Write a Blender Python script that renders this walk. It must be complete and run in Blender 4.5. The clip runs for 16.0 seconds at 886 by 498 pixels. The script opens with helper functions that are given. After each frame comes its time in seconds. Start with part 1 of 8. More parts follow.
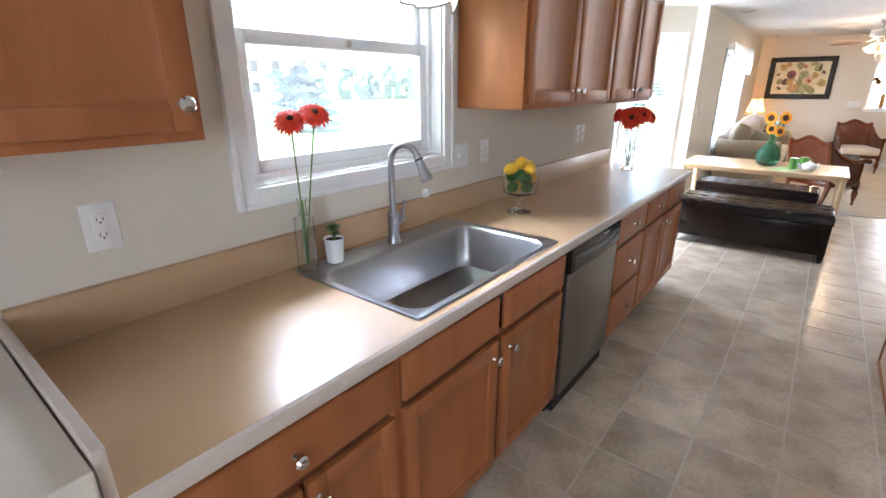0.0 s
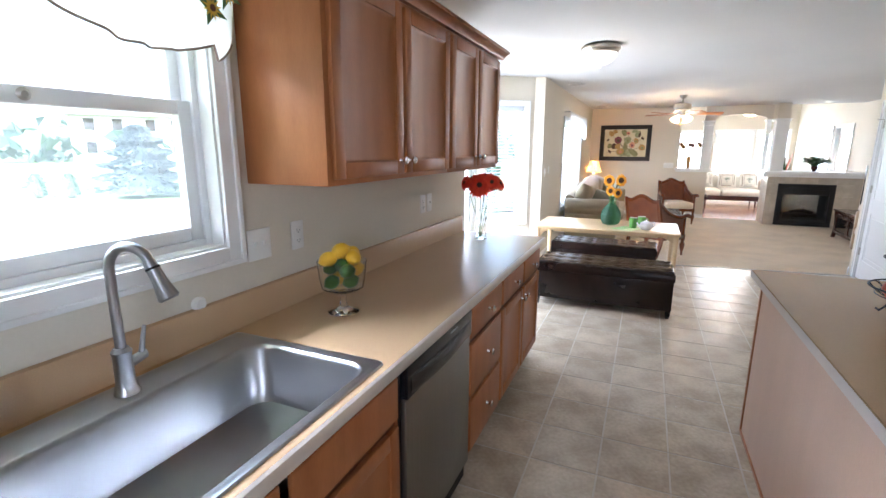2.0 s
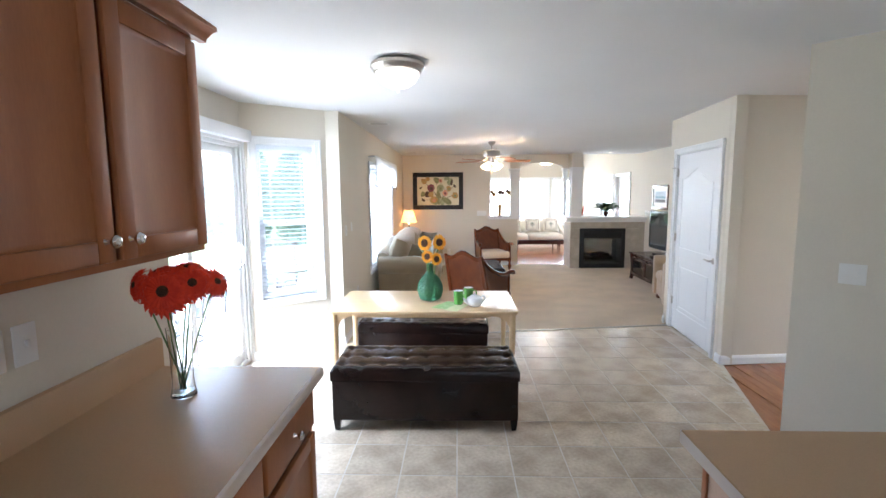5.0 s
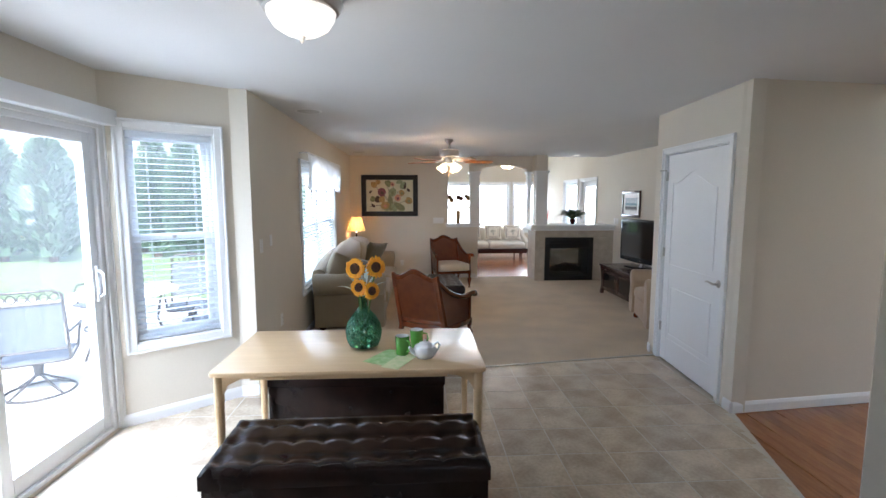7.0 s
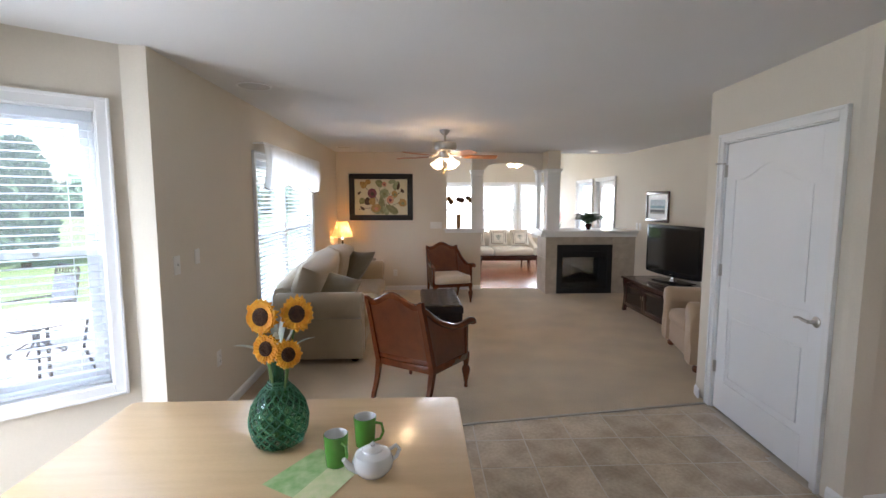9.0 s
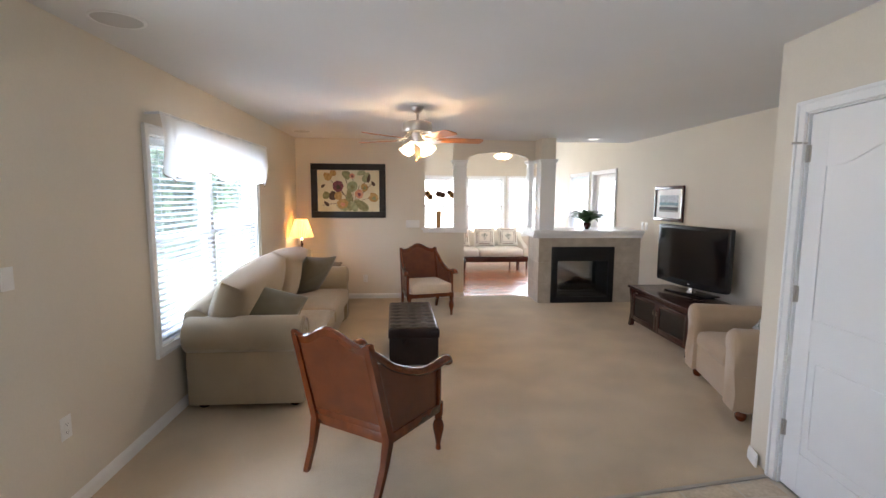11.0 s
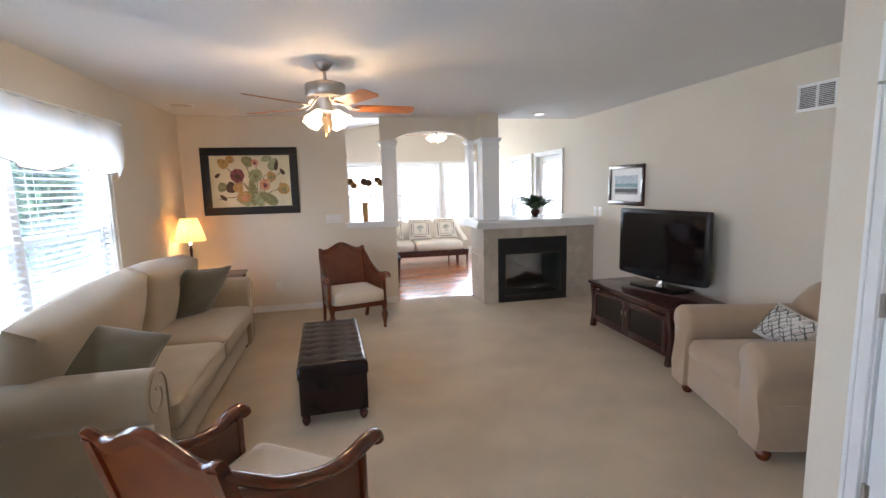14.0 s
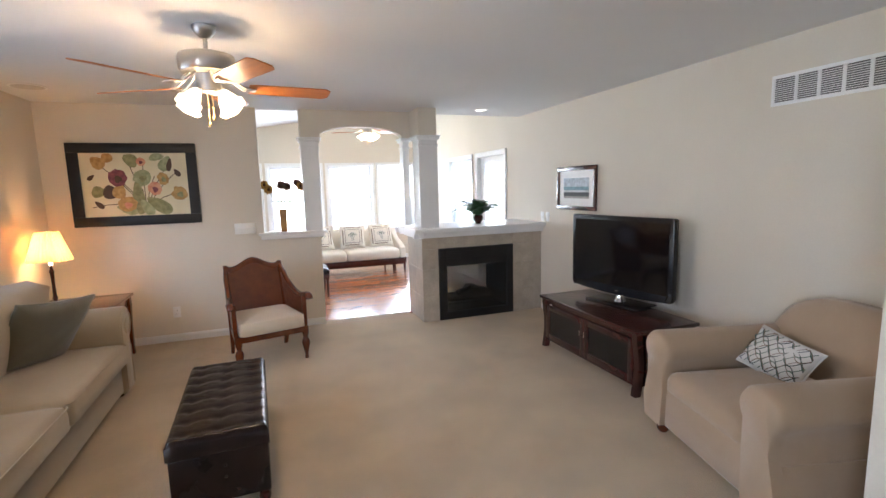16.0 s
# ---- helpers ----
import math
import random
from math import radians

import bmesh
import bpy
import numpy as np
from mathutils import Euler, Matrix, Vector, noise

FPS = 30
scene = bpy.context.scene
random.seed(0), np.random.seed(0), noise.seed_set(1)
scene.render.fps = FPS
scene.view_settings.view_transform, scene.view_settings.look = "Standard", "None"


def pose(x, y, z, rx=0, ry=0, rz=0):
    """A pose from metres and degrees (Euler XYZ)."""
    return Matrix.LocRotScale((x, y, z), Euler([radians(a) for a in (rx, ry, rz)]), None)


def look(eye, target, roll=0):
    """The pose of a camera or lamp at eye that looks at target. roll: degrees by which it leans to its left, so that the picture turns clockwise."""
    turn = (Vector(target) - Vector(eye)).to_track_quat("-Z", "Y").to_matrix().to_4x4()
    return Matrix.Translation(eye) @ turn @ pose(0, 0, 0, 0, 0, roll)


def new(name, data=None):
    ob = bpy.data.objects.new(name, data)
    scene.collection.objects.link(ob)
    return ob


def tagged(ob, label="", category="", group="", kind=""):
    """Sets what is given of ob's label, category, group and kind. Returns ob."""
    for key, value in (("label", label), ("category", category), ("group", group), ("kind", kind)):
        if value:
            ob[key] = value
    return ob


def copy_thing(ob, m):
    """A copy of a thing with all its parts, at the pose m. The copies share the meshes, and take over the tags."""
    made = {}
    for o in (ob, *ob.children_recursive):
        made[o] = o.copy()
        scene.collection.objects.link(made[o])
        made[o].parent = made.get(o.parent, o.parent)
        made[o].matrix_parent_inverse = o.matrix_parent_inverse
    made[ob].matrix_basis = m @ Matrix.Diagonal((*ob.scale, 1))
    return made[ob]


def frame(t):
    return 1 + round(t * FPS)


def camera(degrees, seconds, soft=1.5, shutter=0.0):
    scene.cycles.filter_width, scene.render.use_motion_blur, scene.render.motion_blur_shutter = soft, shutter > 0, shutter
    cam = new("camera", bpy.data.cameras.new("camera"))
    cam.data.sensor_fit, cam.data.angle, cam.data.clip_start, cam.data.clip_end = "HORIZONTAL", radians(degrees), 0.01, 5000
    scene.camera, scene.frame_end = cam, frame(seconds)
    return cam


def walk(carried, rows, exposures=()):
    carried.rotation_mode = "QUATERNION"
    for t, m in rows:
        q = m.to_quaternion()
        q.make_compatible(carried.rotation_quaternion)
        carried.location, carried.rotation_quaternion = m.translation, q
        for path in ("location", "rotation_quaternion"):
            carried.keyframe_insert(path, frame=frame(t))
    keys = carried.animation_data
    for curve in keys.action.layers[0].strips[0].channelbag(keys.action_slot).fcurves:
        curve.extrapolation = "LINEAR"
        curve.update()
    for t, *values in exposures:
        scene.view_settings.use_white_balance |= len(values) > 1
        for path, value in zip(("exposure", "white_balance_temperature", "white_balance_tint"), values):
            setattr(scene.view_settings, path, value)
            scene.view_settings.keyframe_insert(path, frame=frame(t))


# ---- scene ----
cam = camera(86.8, 16.0, soft=1.5)
PATH = [
    (0, (0.018, -0.009, 1.513), (-1.156, 1.471, 0.857), -0.1),
    (0.5, (-0.007, 0.101, 1.52), (-1.104, 1.656, 0.903), 0.6),
    (1, (-0.032, 0.225, 1.534), (-1.039, 1.856, 0.962), 0.9),
    (1.5, (-0.057, 0.388, 1.534), (-0.96, 2.101, 1.037), 0.4),
    (2, (-0.07, 0.586, 1.542), (-0.841, 2.383, 1.119), 0.2),
    (2.5, (-0.082, 0.805, 1.555), (-0.711, 2.664, 1.169), 0.6),
    (3, (-0.126, 1.082, 1.56), (-0.626, 2.983, 1.189), 0.9),
    (3.5, (-0.155, 1.332, 1.566), (-0.53, 3.27, 1.246), 0.4),
    (4, (-0.158, 1.588, 1.574), (-0.411, 3.553, 1.3), -0.4),
    (4.5, (-0.16, 1.868, 1.593), (-0.307, 3.847, 1.344), -0.5),
    (7, (-0.073, 3.192, 1.607), (0.04, 5.177, 1.392), -0.0),
    (7.5, (-0.025, 3.456, 1.614), (0.107, 5.44, 1.397), -0.0),
    (8, (0.031, 3.721, 1.612), (0.132, 5.706, 1.395), -0.1),
    (8.5, (0.082, 3.987, 1.608), (0.167, 5.974, 1.402), -0.0),
    (11, (0.321, 5.364, 1.592), (0.463, 7.346, 1.367), 0.3),
    (11.5, (0.36, 5.578, 1.583), (0.578, 7.552, 1.348), -0.0),
    (12, (0.409, 5.786, 1.573), (0.665, 7.753, 1.323), -0.3),
    (12.5, (0.446, 5.976, 1.577), (0.732, 7.938, 1.312), -0.4),
    (13, (0.453, 6.145, 1.576), (0.784, 8.099, 1.31), -0.6),
    (13.5, (0.459, 6.291, 1.569), (0.831, 8.238, 1.305), -1.2),
    (14, (0.468, 6.405, 1.558), (0.882, 8.343, 1.287), -1.4),
    (14.5, (0.508, 6.535, 1.555), (0.969, 8.462, 1.28), -1.7),
    (15, (0.558, 6.688, 1.569), (1.074, 8.601, 1.294), -1.8),
    (15.5, (0.62, 6.858, 1.575), (1.205, 8.751, 1.302), -1.7),
    (16, (0.689, 7.086, 1.567), (1.352, 8.954, 1.3), -1.5),
]
EXPOSURES = ((0, 3.8, 5850, 16), (2, 3.65, 5700, 14), (4.5, 3.55, 5600, 13), (7, 2.58, 5600, 13), (8.5, 2.58, 5950, 16), (11, 3.0, 6000, 16), (12.5, 2.96, 5800, 15), (16, 3.2, 5650, 15))
walk(cam, [(t, look(eye, target, roll)) for t, eye, target, roll in PATH], EXPOSURES)

# world and large lights
world = bpy.data.worlds.new("sky")
scene.world = world
world.use_nodes = True
wn = world.node_tree
for n in list(wn.nodes):
    wn.nodes.remove(n)
sky = wn.nodes.new("ShaderNodeTexSky")
sky.sky_type = "NISHITA"
sky.sun_disc = False
sky.sun_elevation = radians(48)
sky.sun_rotation = radians(172)
sky.air_density, sky.dust_density = 1.2, 4.0
bg = wn.nodes.new("ShaderNodeBackground")
bg.inputs["Strength"].default_value = 0.12
wout = wn.nodes.new("ShaderNodeOutputWorld")
wn.links.new(sky.outputs[0], bg.inputs[0])
wn.links.new(bg.outputs[0], wout.inputs[0])

sun_data = bpy.data.lights.new("sun", "SUN")
sun_data.energy, sun_data.angle, sun_data.color = 2.8, radians(2), (1.0, 0.95, 0.88)
sun = new("sun", sun_data)
sun.matrix_world = look((2, -9, 12), (0, 6, 0))


def area(name, eye, target, w, h, watts, color=(1, 1, 1)):
    d = bpy.data.lights.new(name, "AREA")
    d.shape, d.size, d.size_y, d.energy, d.color = "RECTANGLE", w, h, watts, color
    ob = new(name, d)
    ob.matrix_world = look(eye, target)
    return ob


def bulb(name, at, watts, radius=0.05, color=(1.0, 0.72, 0.42)):
    d = bpy.data.lights.new(name, "POINT")
    d.energy, d.shadow_soft_size, d.color = watts, radius, color
    ob = new(name, d)
    ob.location = at
    return ob


DAY = (0.86, 0.93, 1.0)
area("sky_kitchen_window", (-2.45, 1.22, 3.0), (-0.35, 1.16, 0.9), 1.7, 1.2, 118, DAY)
area("sky_slider", (-3.15, 5.55, 3.2), (-0.9, 5.55, 0.4), 2.2, 1.3, 62, DAY)
area("sky_slider_south", (-3.05, 4.2, 1.7), (0.2, 6.2, 0.7), 1.5, 1.8, 34, DAY)
area("sky_bay_window", (-2.45, 7.45, 3.0), (-1.3, 6.1, 0.8), 1.2, 1.1, 30, DAY)
area("sky_living_window", (-1.50, 9.72, 1.28), (0.5, 9.78, 0.95), 1.95, 1.4, 7.5, DAY)
area("sky_sunroom", (2.0, 17.35, 1.4), (1.8, 12.0, 1.25), 4.2, 1.5, 27.0, DAY)
area("sky_sunroom_side", (4.15, 15.0, 1.4), (1.0, 14.6, 1.1), 2.2, 1.6, 10.08, DAY)
# two added fill lamps, indoors and out of view, with no real source
area("sky_foyer_door", (6.4, 4.0, 1.7), (2.0, 4.6, 1.2), 1.2, 1.6, 0.3, DAY)
area("sky_kitchen_south", (1.0, -2.55, 1.6), (0.0, 3.0, 1.1), 1.6, 1.2, 6.5, DAY)

# ---- materials ----
def mat(name, color, rough=0.5, metal=0.0, coat=0.0, var=0.0, scale=4.0, fine=0.0, fine_scale=120.0, bump=0.0, bump_scale=60.0,
        color2=None, stretch=(1, 1, 1), rough_var=0.0, rand=0.0, sheen=0.0, spec=0.5, distort=0.0, trans=0.0, ior=1.45, emit=None, emit_strength=0.0):
    """A procedural material: base colour varied at two scales, roughness variation and bump."""
    m = bpy.data.materials.new(name)
    m.use_nodes = True
    nt = m.node_tree
    b = nt.nodes["Principled BSDF"]
    b.inputs["Roughness"].default_value = rough
    b.inputs["Metallic"].default_value = metal
    b.inputs["Coat Weight"].default_value = coat
    b.inputs["Coat Roughness"].default_value = 0.12
    b.inputs["Sheen Weight"].default_value = sheen
    b.inputs["Specular IOR Level"].default_value = spec
    b.inputs["Transmission Weight"].default_value = trans
    b.inputs["IOR"].default_value = ior
    b.inputs["Base Color"].default_value = (*color, 1)
    if emit:
        b.inputs["Emission Color"].default_value = (*emit, 1)
        b.inputs["Emission Strength"].default_value = emit_strength
    tc = nt.nodes.new("ShaderNodeTexCoord")
    mp = nt.nodes.new("ShaderNodeMapping")
    mp.inputs["Scale"].default_value = stretch
    nt.links.new(tc.outputs["Object"], mp.inputs["Vector"])

    def noise_node(s, detail=4.0):
        n = nt.nodes.new("ShaderNodeTexNoise")
        n.inputs["Scale"].default_value, n.inputs["Detail"].default_value, n.inputs["Distortion"].default_value = s, detail, distort
        nt.links.new(mp.outputs[0], n.inputs["Vector"])
        return n

    if var or fine or color2 or rand:
        c2 = color2 or tuple(max(0.0, c * (1 - var)) for c in color)
        big = noise_node(scale)
        mix = nt.nodes.new("ShaderNodeMix")
        mix.data_type = "RGBA"
        mix.inputs[6].default_value, mix.inputs[7].default_value = (*color, 1), (*c2, 1)
        ramp = nt.nodes.new("ShaderNodeMapRange")
        ramp.inputs["From Min"].default_value, ramp.inputs["From Max"].default_value = 0.35, 0.65
        nt.links.new(big.outputs["Fac"], ramp.inputs["Value"])
        nt.links.new(ramp.outputs["Result"], mix.inputs[0])
        out = mix.outputs[2]
        if fine:
            f = noise_node(fine_scale, 2.0)
            r2 = nt.nodes.new("ShaderNodeMapRange")
            r2.inputs["From Min"].default_value, r2.inputs["From Max"].default_value = 0.3, 0.7
            r2.inputs["To Min"].default_value, r2.inputs["To Max"].default_value = 1 - fine, 1 + fine
            nt.links.new(f.outputs["Fac"], r2.inputs["Value"])
            mul = nt.nodes.new("ShaderNodeVectorMath")
            mul.operation = "SCALE"
            nt.links.new(out, mul.inputs[0])
            nt.links.new(r2.outputs["Result"], mul.inputs["Scale"])
            out = mul.outputs[0]
        if rand:
            oi = nt.nodes.new("ShaderNodeObjectInfo")
            r3 = nt.nodes.new("ShaderNodeMapRange")
            r3.inputs["To Min"].default_value, r3.inputs["To Max"].default_value = 1 - rand, 1 + rand
            nt.links.new(oi.outputs["Random"], r3.inputs["Value"])
            mul = nt.nodes.new("ShaderNodeVectorMath")
            mul.operation = "SCALE"
            nt.links.new(out, mul.inputs[0])
            nt.links.new(r3.outputs["Result"], mul.inputs["Scale"])
            out = mul.outputs[0]
        nt.links.new(out, b.inputs["Base Color"])
    if rough_var:
        rn = noise_node(scale * 3)
        r4 = nt.nodes.new("ShaderNodeMapRange")
        r4.inputs["To Min"].default_value, r4.inputs["To Max"].default_value = max(0.02, rough - rough_var), rough + rough_var
        nt.links.new(rn.outputs["Fac"], r4.inputs["Value"])
        nt.links.new(r4.outputs["Result"], b.inputs["Roughness"])
    if bump:
        bn = noise_node(bump_scale, 3.0)
        bp = nt.nodes.new("ShaderNodeBump")
        bp.inputs["Strength"].default_value, bp.inputs["Distance"].default_value = bump, 0.01
        nt.links.new(bn.outputs["Fac"], bp.inputs["Height"])
        nt.links.new(bp.outputs[0], b.inputs["Normal"])
    return m


WALL = mat("beige_paint", (0.69, 0.63, 0.53), 0.75, var=0.04, scale=1.2, fine=0.015, fine_scale=90, bump=0.05, bump_scale=180)
CEIL = mat("ceiling_paint", (0.75, 0.75, 0.745), 0.9, var=0.03, scale=1.0, bump=0.12, bump_scale=110)
TRIM = mat("white_trim_paint", (0.80, 0.80, 0.79), 0.35, var=0.03, scale=3, rough_var=0.06)
DOORW = mat("white_door_paint", (0.80, 0.81, 0.82), 0.4, var=0.02, scale=2, bump=0.04, bump_scale=90)
VINYL = mat("white_vinyl", (0.82, 0.83, 0.84), 0.3, var=0.02, scale=3)
CARPET = mat("cream_carpet", (0.60, 0.475, 0.31), 0.95, var=0.18, scale=2.2, fine=0.20, fine_scale=300, bump=0.7, bump_scale=500, sheen=0.25)
TILE = mat("stone_floor_tile", (0.58, 0.49, 0.375), 0.24, color2=(0.41, 0.335, 0.25), scale=4.5, fine=0.10, fine_scale=45, rough_var=0.08, rand=0.12, bump=0.08, bump_scale=40)
GROUT = mat("pale_grout", (0.52, 0.47, 0.39), 0.6, var=0.1, scale=8)
WOODF = mat("red_oak_floor", (0.38, 0.16, 0.06), 0.22, color2=(0.29, 0.11, 0.04), scale=6, stretch=(6, 1, 1), fine=0.06, fine_scale=80, rand=0.15, coat=0.3)
CAB = mat("maple_cabinet", (0.37, 0.136, 0.047), 0.42, color2=(0.31, 0.108, 0.036), scale=3, stretch=(4, 4, 0.6), fine=0.05, fine_scale=60, rand=0.03, coat=0.03, spec=0.35)
# darkened cabinet wood: shade of door gaps and toe recess put into the colour
CABD = mat("shaded_cabinet_wood", (0.16, 0.055, 0.022), 0.45, var=0.1, scale=5)
COUNTER = mat("tan_laminate", (0.50, 0.335, 0.19), 0.26, color2=(0.485, 0.322, 0.182), scale=1.5, fine=0.03, fine_scale=240)
COUNTERP = mat("pale_laminate_edge", (0.60, 0.52, 0.45), 0.35, var=0.05, scale=9)
ISLANDP = mat("island_panel", (0.60, 0.40, 0.28), 0.4, var=0.06, scale=2, stretch=(3, 3, 0.5), fine=0.03)
STEEL = mat("brushed_steel", (0.40, 0.40, 0.41), 0.30, metal=1.0, var=0.04, scale=3)
STEELD = mat("dishwasher_steel", (0.23, 0.215, 0.19), 0.36, metal=0.9, var=0.06, scale=3, stretch=(30, 30, 1), rough_var=0.05)
CHROME = mat("chrome", (0.75, 0.75, 0.76), 0.08, metal=1.0)
NICKEL = mat("brushed_nickel", (0.52, 0.49, 0.45), 0.28, metal=1.0, var=0.05, scale=20)
BLACKP = mat("black_plastic", (0.012, 0.012, 0.014), 0.25, var=0.2, scale=8)
BLACKM = mat("black_matte_metal", (0.012, 0.012, 0.012), 0.5, var=0.2, scale=10)
LEATHER = mat("dark_brown_leather", (0.010, 0.006, 0.005), 0.24, color2=(0.018, 0.009, 0.007), scale=6, bump=0.05, bump_scale=120, rough_var=0.06, spec=0.32)
BIRCH = mat("birch_veneer", (0.68, 0.485, 0.275), 0.3, color2=(0.63, 0.44, 0.24), scale=4, stretch=(0.6, 6, 6), fine=0.04, fine_scale=90, coat=0.2)
CHERRY = mat("cherry_wood", (0.14, 0.034, 0.009), 0.24, color2=(0.09, 0.020, 0.006), scale=4, stretch=(4, 4, 1), fine=0.08, fine_scale=70, coat=0.4)
CANE = mat("red_stained_cane", (0.135, 0.034, 0.009), 0.33, color2=(0.09, 0.020, 0.006), scale=9, fine=0.14, fine_scale=130, bump=0.25, bump_scale=160, coat=0.25)
ESPRESSO = mat("espresso_wood", (0.055, 0.016, 0.012), 0.25, color2=(0.035, 0.011, 0.009), scale=4, stretch=(1, 5, 5), coat=0.4)
CREAM = mat("cream_cushion_fabric", (0.62, 0.53, 0.41), 0.9, var=0.06, scale=5, fine=0.07, fine_scale=500, bump=0.2, bump_scale=600, sheen=0.3)
SOFA = mat("sage_beige_chenille", (0.355, 0.283, 0.185), 0.9, var=0.1, scale=4, fine=0.07, fine_scale=420, bump=0.3, bump_scale=420, sheen=0.35)
SAGE = mat("sage_green_fabric", (0.100, 0.088, 0.050), 0.85, var=0.14, scale=6, fine=0.06, fine_scale=400, bump=0.25, bump_scale=350, sheen=0.4)
SLIP = mat("tan_stretch_slipcover", (0.40, 0.285, 0.18), 0.85, var=0.07, scale=5, fine=0.06, fine_scale=500, bump=0.25, bump_scale=350, sheen=0.3)

# ---- helpers for building ----
def box(bm, x0, x1, y0, y1, z0, z1, bevel=0.0, seg=2, m=None):
    """A box, bevelled if asked, moved by the matrix m."""
    vs = [bm.verts.new((x, y, z)) for z in (z0, z1) for y in (y0, y1) for x in (x0, x1)]
    fs = [bm.faces.new([vs[i] for i in f]) for f in ((0, 2, 3, 1), (4, 5, 7, 6), (0, 1, 5, 4), (2, 6, 7, 3), (0, 4, 6, 2), (1, 3, 7, 5))]
    if bevel:
        es = list({e for f in fs for e in f.edges})
        r = bmesh.ops.bevel(bm, geom=es, offset=bevel, segments=seg, profile=0.5, affect="EDGES")
        vs = list({v for f in r["faces"] for v in f.verts} | {v for v in vs if v.is_valid})
    if m is not None:
        bmesh.ops.transform(bm, matrix=m, verts=vs)
    return bm


def lathe(bm, profile, seg=24, m=None, cap=True):
    """A turned shape about z from rows of (radius, z)."""
    rings = []
    for r, z in profile:
        rings.append([bm.verts.new((r * math.cos(a), r * math.sin(a), z)) for a in (2 * math.pi * i / seg for i in range(seg))])
    for a, b in zip(rings, rings[1:]):
        for i in range(seg):
            bm.faces.new((a[i], a[(i + 1) % seg], b[(i + 1) % seg], b[i]))
    if cap:
        bm.faces.new(list(reversed(rings[0])))
        bm.faces.new(rings[-1])
    if m is not None:
        bmesh.ops.transform(bm, matrix=m, verts=[v for r in rings for v in r])
    return bm


def tube(bm, pts, r, seg=8, closed=False, radii=None):
    """A round rod along points."""
    pts = [Vector(p) for p in pts]
    n = len(pts)
    rings, up = [], None
    for i, p in enumerate(pts):
        a = pts[i - 1] if (i > 0 or closed) else p
        b = pts[(i + 1) % n] if (i < n - 1 or closed) else p
        d = (b - a).normalized()
        if up is None:
            up = d.orthogonal().normalized()
        up = (up - d * up.dot(d)).normalized()
        side = d.cross(up)
        rr = radii[i] if radii else r
        rings.append([bm.verts.new(p + (up * math.cos(t) + side * math.sin(t)) * rr) for t in (2 * math.pi * k / seg for k in range(seg))])
    pairs = list(zip(rings, rings[1:])) + ([(rings[-1], rings[0])] if closed else [])
    for a, b in pairs:
        for k in range(seg):
            bm.faces.new((a[k], a[(k + 1) % seg], b[(k + 1) % seg], b[k]))
    if not closed:
        bm.faces.new(list(reversed(rings[0])))
        bm.faces.new(rings[-1])
    return bm


def extrude_poly(bm, pts, d0, d1, axis="x", bevel=0.0, m=None):
    """A polygon of (a, b) pairs drawn across the axis, thick from d0 to d1."""
    def place(a, b, d):
        return {"x": (d, a, b), "y": (a, d, b), "z": (a, b, d)}[axis]
    lo = [bm.verts.new(place(a, b, d0)) for a, b in pts]
    hi = [bm.verts.new(place(a, b, d1)) for a, b in pts]
    n = len(pts)
    fs = [bm.faces.new(list(reversed(lo))), bm.faces.new(hi)]
    for i in range(n):
        fs.append(bm.faces.new((lo[i], lo[(i + 1) % n], hi[(i + 1) % n], hi[i])))
    bmesh.ops.recalc_face_normals(bm, faces=fs)
    vs = lo + hi
    if bevel:
        es = [e for f in fs[:2] for e in f.edges]
        r = bmesh.ops.bevel(bm, geom=list(set(es)), offset=bevel, segments=2, profile=0.5, affect="EDGES")
        vs = list({v for f in r["faces"] for v in f.verts} | {v for v in vs if v.is_valid})
    if m is not None:
        bmesh.ops.transform(bm, matrix=m, verts=vs)
    return bm


def cushion(bm, sx, sy, sz, puff=0.5, n=12, m=None, crown=0.35):
    """A soft stuffed block sx by sy by sz about its centre, thinner at the edges, fullest in the middle."""
    def f(u):
        return 1 - abs(u) ** 2.6
    def pt(u, v, s):
        k = 0.5 * sz * (crown + (1 - crown) * (f(u) * f(v)) ** puff)
        pull = 1 - 0.05 * (1 - abs(u * v))
        return (u * sx / 2 * (pull if abs(u) > 0.9 else 1), v * sy / 2 * (pull if abs(v) > 0.9 else 1), s * k)
    top = [[bm.verts.new(pt(-1 + 2 * i / n, -1 + 2 * j / n, 1)) for j in range(n + 1)] for i in range(n + 1)]
    bot = [[bm.verts.new(pt(-1 + 2 * i / n, -1 + 2 * j / n, -1)) for j in range(n + 1)] for i in range(n + 1)]
    for i in range(n):
        for j in range(n):
            bm.faces.new((top[i][j], top[i + 1][j], top[i + 1][j + 1], top[i][j + 1]))
            bm.faces.new((bot[i][j], bot[i][j + 1], bot[i + 1][j + 1], bot[i + 1][j]))
    ring = [(i, 0) for i in range(n)] + [(n, j) for j in range(n)] + [(i, n) for i in range(n, 0, -1)] + [(0, j) for j in range(n, 0, -1)]
    for (a, b), (c, d) in zip(ring, ring[1:] + ring[:1]):
        bm.faces.new((bot[a][b], bot[c][d], top[c][d], top[a][b]))
    if m is not None:
        bmesh.ops.transform(bm, matrix=m, verts=[v for g in (top, bot) for r in g for v in r])
    return bm


